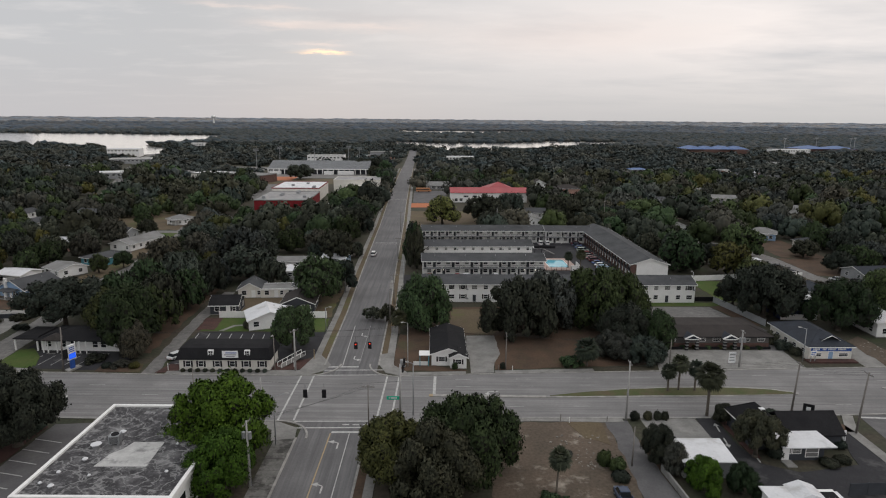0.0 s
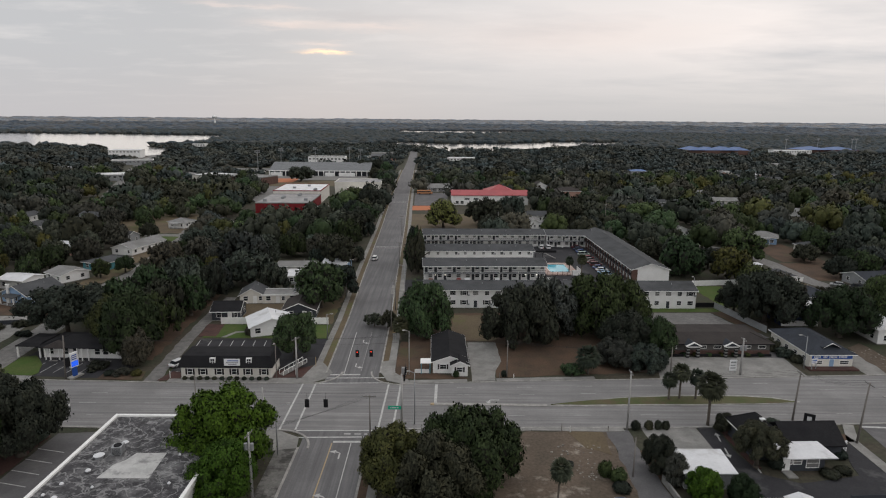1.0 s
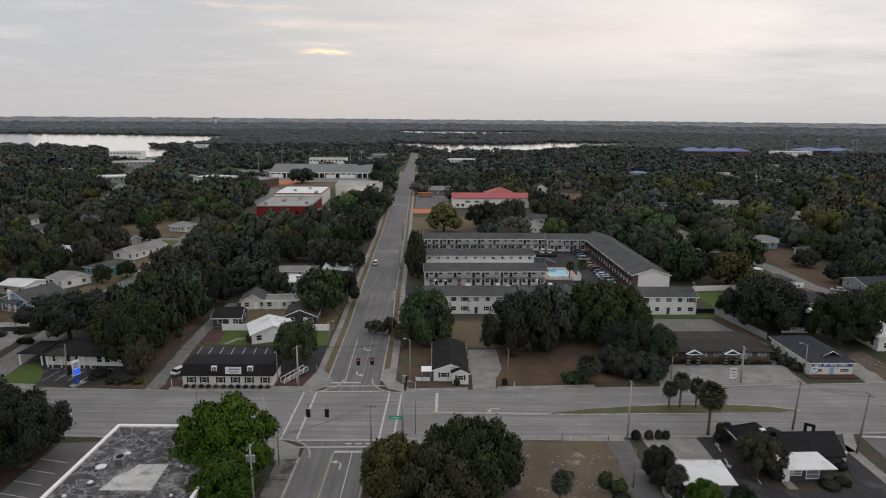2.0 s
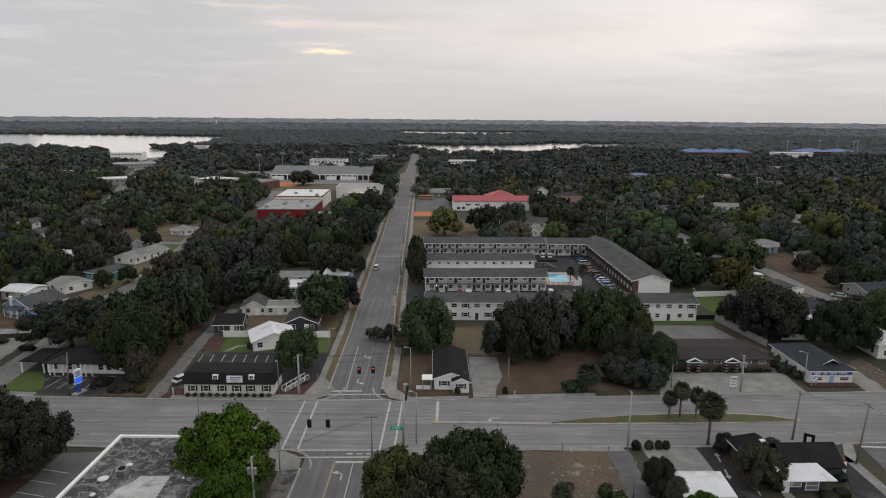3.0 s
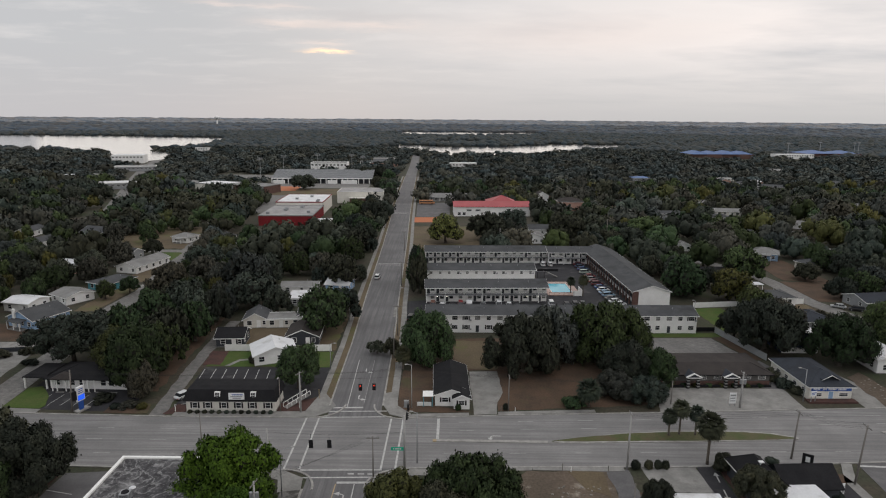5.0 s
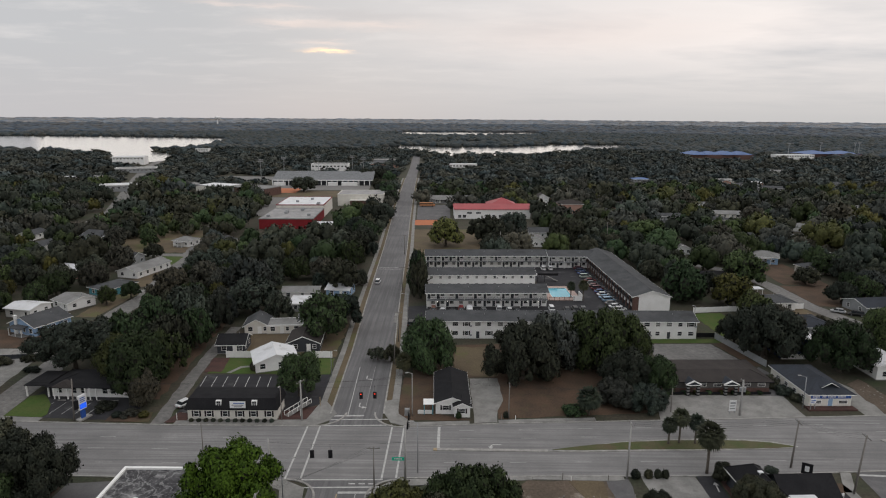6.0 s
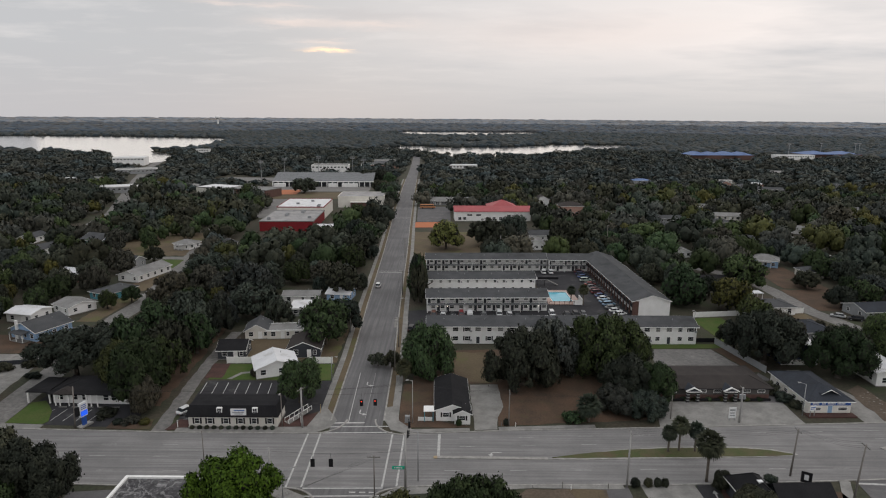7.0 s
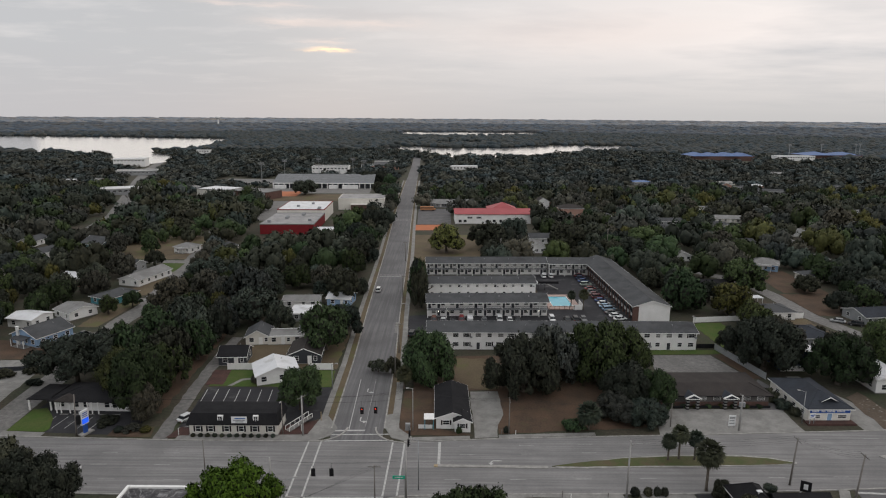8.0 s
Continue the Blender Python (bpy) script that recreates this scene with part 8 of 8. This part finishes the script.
utility_pole("O", -76.8, 116.9, 9.2, "weathered wooden pole at the forecourt", "pole_wood", 0, (0.5, 0), r=0.16)
utility_pole("P", 12.4, 119.3, 7.9, "plain wooden pole beside the brown field", "pole_wood", 1, r=0.12, arm_rot=90)
lamp_pole("Q", -7.7, 120.3, 9.6, 200, "pale concrete lamp pole at the corner", 0.9, "pole_concrete")
utility_pole("R", 47.4, 123.0, 5.5, "short dark wooden pole beside the parking lot", "pole_wood", 0, r=0.11)
utility_pole("S", -13.9, 163.8, 8.8, "wooden utility pole along the avenue", "pole_wood", 1, r=0.14, arm_rot=0)
utility_pole("T", -13.6, 147.4, 8.5, "dark wooden utility pole along the avenue", "pole_wood", 0, r=0.14)
utility_pole("U", -16.4, 215, 9.0, "wooden utility pole along the avenue", "pole_wood", 1, r=0.14, arm_rot=0)
utility_pole("V", -19.4, 275, 9.0, "wooden utility pole along the avenue", "pole_wood", 1, r=0.14, arm_rot=0)
utility_pole("W", 76.5, 293, 12.5, "tall utility pole behind the apartments", "pole_wood", 1, r=0.16, arm_rot=45)
utility_pole("X", 23.5, 272, 11.5, "thin pale pole behind the apartments", "pole_concrete", 0, r=0.12)
utility_pole("Y", 100.5, 131, 9.0, "wooden utility pole beside the drive", "pole_wood", 1, r=0.15, arm_rot=90)
utility_pole("Z", -97.5, 118.8, 8.0, "wooden utility pole at the side street", "pole_wood", 0, (0.4, 0), r=0.13)
utility_pole("AB", 137.5, 186, 9.5, "pale utility pole near the bend", "pole_concrete", 1, r=0.16, arm_rot=30)
lamp_pole("AC", -28.2, 140.0, 6.5, -10, "thin street lamp beside the pavement", 1.0)
lamp_pole("AD", -29.0, 175.0, 7.0, -10, "thin street lamp beside the pavement", 1.0)
lamp_pole("AE", -12.6, 185.5, 7.5, 185, "street lamp at the apartment entry", 1.4)
lamp_pole("AF", 74.5, 180, 6.0, 200, "lamp post beside the apartments", 0.5)
for x, y, rot in ((-160, 612, 0), (-132, 640, 0), (-97, 640, 0), (-82, 612, 0), (-172, 575, 0)):
    b = thing("floodlight_mast", "tall stadium floodlight mast with lamp rack", "floodlight", x, y, 0, rot, "floodlights")
    part("mast", Shape().tube((0, 0, -0.3), (0, 0, 21), 0.3, 0.18, 8), "galvanised", b)
    part("rack", Shape().box(-2.4, 2.4, -0.15, 0.15, 19.0, 19.25).box(-2.4, 2.4, -0.15, 0.15, 20.4, 20.65), "galvanised", b)
    for i in range(5):
        for z in (19.3, 20.7):
            part("floodlamp", Shape().box(-2.3 + i * 1.0, -1.7 + i * 1.0, -0.3, 0.2, z, z + 0.55), "grey_wall", b)
for x, y in ((530, 975), (600, 1010), (655, 1010), (668, 1020)):
    b = thing("floodlight_mast", "tall floodlight mast beside the blue-roofed school", "floodlight", x, y, 0, 0, "far floodlights")
    part("mast", Shape().tube((0, 0, -0.3), (0, 0, 24), 0.5, 0.35, 8), "galvanised", b)
    part("rack", Shape().box(-2.4, 2.4, -0.2, 0.2, 22.5, 24), "galvanised", b)
b = thing("water_tower", "distant white water tower on a slim stem", "water tower", -1130, 3120, 3.0)
part("stem", Shape().tube((0, 0, -4), (0, 0, 34), 4.5, 3.0, 12), "white_wall", b)
part("tank", Shape().loft([[(r * math.cos(6.2832 * i / 16), r * math.sin(6.2832 * i / 16), z) for i in range(16)] for r, z in ((3, 33), (11, 38), (13, 42), (11, 47), (4, 50))]), "white_wall", b, smooth=True)


def wire(name, a, b, sag, label, r=0.011):
    s = Shape()
    pts = [Vector(a).lerp(Vector(b), i / 10) - Vector((0, 0, sag * 4 * (i / 10) * (1 - i / 10))) for i in range(11)]
    u = (Vector(b) - Vector(a)).cross(Vector((0, 0, 1))).normalized() * r
    v = Vector((0, 0, r))
    s.loft([[p + u, p + v, p - u, p - v] for p in pts])
    me = s.mesh(name)
    me.materials.append(MATS["wire_black"])
    return tagged(new(name, me), label, "cable", "overhead cables")


def run(keys, sag=0.7, offset=0.0):
    for a, b in zip(keys, keys[1:]):
        A, B = TOPS[a], TOPS[b]
        n = max(len(A), len(B))
        for i in range(min(n, 4)):
            wire("power_cable", A[i % len(A)] - Vector((0, 0, 0.25 * (i // len(A)))), B[i % len(B)] - Vector((0, 0, 0.25 * (i // len(B)))), sag, "thin black overhead cable between poles")


run(["L", "Q", "P", "R", "H", "Y"])
run(["O", "L"])
run(["F", "J", "K"])
run(["T", "S", "U", "V"])
run(["A", "C"], 0.4)
run(["Z", "O"], 0.5)
run(["AB", "Y"], 0.8)

# traffic signals on span wires
utility_pole("AG", -30.6, 95.4, 8.4, "concrete signal pole behind the bright tree", "pole_concrete", 0, r=0.18)
wire("span_wire", (-30.6, 95.4, 7.8), (-7.6, 95.8, 7.8), 0.5, "span wire that carries the traffic signals", 0.016)
wire("span_wire", (-30.3, 117.8, 7.6), (-7.7, 120.3, 7.4), 0.5, "span wire that carries the traffic signals", 0.016)
wire("span_wire", (-7.6, 95.8, 8.4), (-7.7, 120.3, 8.2), 0.4, "span wire along the crossing", 0.014)


def signal(x, y, z, rot, lit, top):
    ob = thing("traffic_signal", "black traffic signal hung on a wire" + (", showing red" if lit else ", seen from behind"), "traffic signal", x, y, z, rot, "traffic signals")
    part("housing", Shape().box(-0.24, 0.24, -0.12, 0.14, -0.62, 0.62), "black_trim", ob)
    part("backplate", Shape().box(-0.36, 0.36, 0.0, 0.03, -0.74, 0.74), "black_trim", ob)
    part("hanger", Shape().tube((0, 0, 0.62), (0, 0, top - z), 0.025, n=6), "wire_black", ob)
    for i, zz in enumerate((0.4, 0.0, -0.4)):
        ln = part("lens", Shape().tube((0, -0.12, zz), (0, -0.15, zz), 0.15, n=12), "signal_red" if lit and i == 0 else "black_trim", ob)
        part("visor", Shape().box(-0.17, 0.17, -0.36, -0.14, zz + 0.14, zz + 0.17), "black_trim", ln)


signal(-23.3, 95.5, 5.6, 180, False, 7.45)
signal(-20.2, 95.55, 5.6, 180, False, 7.4)
signal(-18.2, 119.2, 5.0, 0, True, 7.1)
signal(-15.4, 119.5, 5.0, 0, True, 7.2)
signal(-7.6, 103.0, 7.0, 90, False, 8.1)
signal(-7.6, 106.5, 6.9, 90, False, 8.05)


def board_sign(name, label, x, y, rot, z0, z1, w, paint, bars, ink, posts=("galvanised", 0.06), depth=0.12):
    """A flat sign on posts, with bars where writing stands."""
    ob = thing(name, label, "sign", x, y, 0, rot)
    bd = part("board", Shape().box(-w / 2, w / 2, -depth / 2, depth / 2, z0, z1), paint, ob)
    for i, (u0, u1, v0, v1) in enumerate(bars):
        part("lettering", Shape().box(-w / 2 + u0 * w, -w / 2 + u1 * w, -depth / 2 - 0.015, -depth / 2, z0 + v0 * (z1 - z0), z0 + v1 * (z1 - z0)), ink, bd)
    for s in (-1, 1):
        part("post", Shape().box(s * w * 0.36 - posts[1], s * w * 0.36 + posts[1], -posts[1], posts[1], -0.1, z0), posts[0], ob)
    return ob


g = thing("street_sign", "green street name sign hung at the junction", "street sign", -8.7, 94.6, 5.4, 0)
bd = part("board", Shape().box(-1.05, 1.05, -0.03, 0.03, -0.3, 0.3), "sign_green", g)
for u0, u1 in ((-0.7, -0.5), (-0.4, 0.3), (0.4, 0.65)):
    part("lettering", Shape().box(u0, u1, -0.04, -0.03, -0.1, 0.1), "sign_white", bd)
part("bracket", Shape().tube((0.85, 0, 0.1), (1.12, 1.2, 0.1), 0.03, n=6), "galvanised", g)
b = thing("pylon_sign", "tall blue lit pylon sign on the forecourt", "sign", -75.4, 117.9, 0, 70)
part("column", Shape().box(-0.45, 0.45, -0.2, 0.2, 0, 2.2), "sign_blue", b)
part("cabinet", Shape().box(-0.85, 0.85, -0.25, 0.25, 2.2, 5.2), "sign_white", b)
part("led_panel", Shape().box(-0.75, 0.75, -0.29, -0.25, 2.4, 3.5), "led_blue", b, "glowing blue display")
for v in (3.8, 4.2, 4.6):
    part("lettering", Shape().box(-0.6, 0.55, -0.27, -0.25, v, v + 0.2), "sign_blue", b)
part("planter", Shape().box(-1.3, 1.5, -0.7, 0.7, -0.1, 0.3), "kerb_concrete", b)
part("side_panel", Shape().box(-1.75, -0.9, -0.15, 0.15, 2.7, 4.6), "black_trim", b)
board_sign("clinic_sign", "white pylon sign beside a pole", 60.3, 122.6, 4, 0.6, 3.0, 1.5, "sign_white", ((0.1, 0.9, 0.7, 0.85), (0.1, 0.8, 0.45, 0.55), (0.1, 0.85, 0.2, 0.3)), "grey_wall")
board_sign("clinic_box_sign", "small white box sign on a concrete post", 78.4, 124.4, 15, 1.6, 2.7, 1.5, "sign_white", ((0.1, 0.9, 0.55, 0.75), (0.1, 0.7, 0.25, 0.4)), "sign_blue")
board_sign("shop_sign", "black and white shop sign on a white base", 61.8, 97.6, -30, 1.4, 3.4, 1.7, "black_trim", ((0.3, 0.7, 0.25, 0.75),), "sign_white")
board_sign("shop_base_sign", "white base panel of the shop sign", 61.6, 97.3, -30, 0.2, 1.3, 1.6, "sign_white", ((0.1, 0.9, 0.3, 0.5),), "grey_wall")
board_sign("banner_sign", "white feather banner beside the shop", 63.6, 90.6, 20, 0.3, 2.3, 0.7, "sign_white", ((0.2, 0.8, 0.2, 0.8),), "grey_wall")
board_sign("campus_sign", "white sign board beside the avenue", -36.6, 332, 0, 2.0, 4.6, 2.2, "sign_white", ((0.1, 0.9, 0.6, 0.8), (0.1, 0.9, 0.2, 0.4)), "grey_wall")
board_sign("warning_sign", "yellow diamond-coloured warning sign at the kerb", -12.4, 140.8, 0, 1.8, 2.5, 0.7, "yellow_paint", ((0.3, 0.7, 0.3, 0.7),), "black_trim")
c = thing("signal_cabinet", "grey metal signal control cabinet at the corner", "cabinet", -8.8, 120.6, 0, 0)
part("cabinet", Shape().box(-0.5, 0.5, -0.35, 0.35, 0.1, 1.5), "galvanised", c)
part("base", Shape().box(-0.6, 0.6, -0.45, 0.45, -0.1, 0.12), "concrete", c)
part("handle", Shape().box(0.2, 0.26, -0.38, -0.35, 0.7, 0.95), "black_trim", c)
b = thing("ramp", "white wooden ramp with railing beside the office", "ramp", -34.0, 119.6, 0, 50)
part("deck", Shape().loft([[(0, -0.7, 0), (6, -0.7, 1.0), (6, 0.7, 1.0), (0, 0.7, 0)], [(0, -0.7, 0.12), (6, -0.7, 1.12), (6, 0.7, 1.12), (0, 0.7, 0.12)]]), "concrete", b)
for s in (-0.7, 0.62):
    part("rail", Shape().loft([[(0, s, 0.95), (6, s, 1.95), (6, s + 0.08, 1.95), (0, s + 0.08, 0.95)], [(0, s, 1.05), (6, s, 2.05), (6, s + 0.08, 2.05), (0, s + 0.08, 1.05)]]), "trim_white", b)
    for i in range(6):
        part("post", Shape().box(i * 1.2, i * 1.2 + 0.08, s, s + 0.08, 0.1 + i * 0.19, 0.98 + i * 0.2), "trim_white", b)
for i, (x, y, h) in enumerate(((-27.8, 124.2, 2.2), (-31.0, 119.6, 1.6), (10.9, 119.2, 1.0), (13.8, 119.0, 1.0), (19.6, 97.3, 1.4), (21.0, 96.9, 1.0), (27.5, 97.2, 1.1), (-56.0, 117.6, 1.6))):
    solid("marker_post", Shape().tube((x, y, -0.1), (x, y, h), 0.07, n=7), "yellow_paint" if i == 0 else "trim_white" if i % 2 else "pole_wood", "short marker post beside the pavement", "post", "", "marker posts")
# rubble in the empty lot and beside the clinic drive
rr = random.Random(9)
stone = [Shape().ball((0, 0, 0.1), 0.5, 0.35, 0.22, 6, 3).mesh("rubble") for _ in range(2)]
for i in range(110):
    if i < 80:
        x, y = rr.uniform(16.5, 25.5), rr.uniform(82.5, 92.5)
    else:
        x, y = rr.uniform(95, 99.5), rr.uniform(124, 137)
    me = stone[i % 2]
    if not me.materials:
        me.materials.append(MATS["debris"])
    ob = tagged(new("rubble", me), "pale broken concrete lump on bare earth", "rubble", "rubble", "")
    k2 = rr.uniform(0.2, 0.6)
    ob.matrix_basis = pose(x, y, 0.03, 0, 0, rr.uniform(0, 360)) @ Matrix.Diagonal((k2, k2, k2 * 0.8, 1))
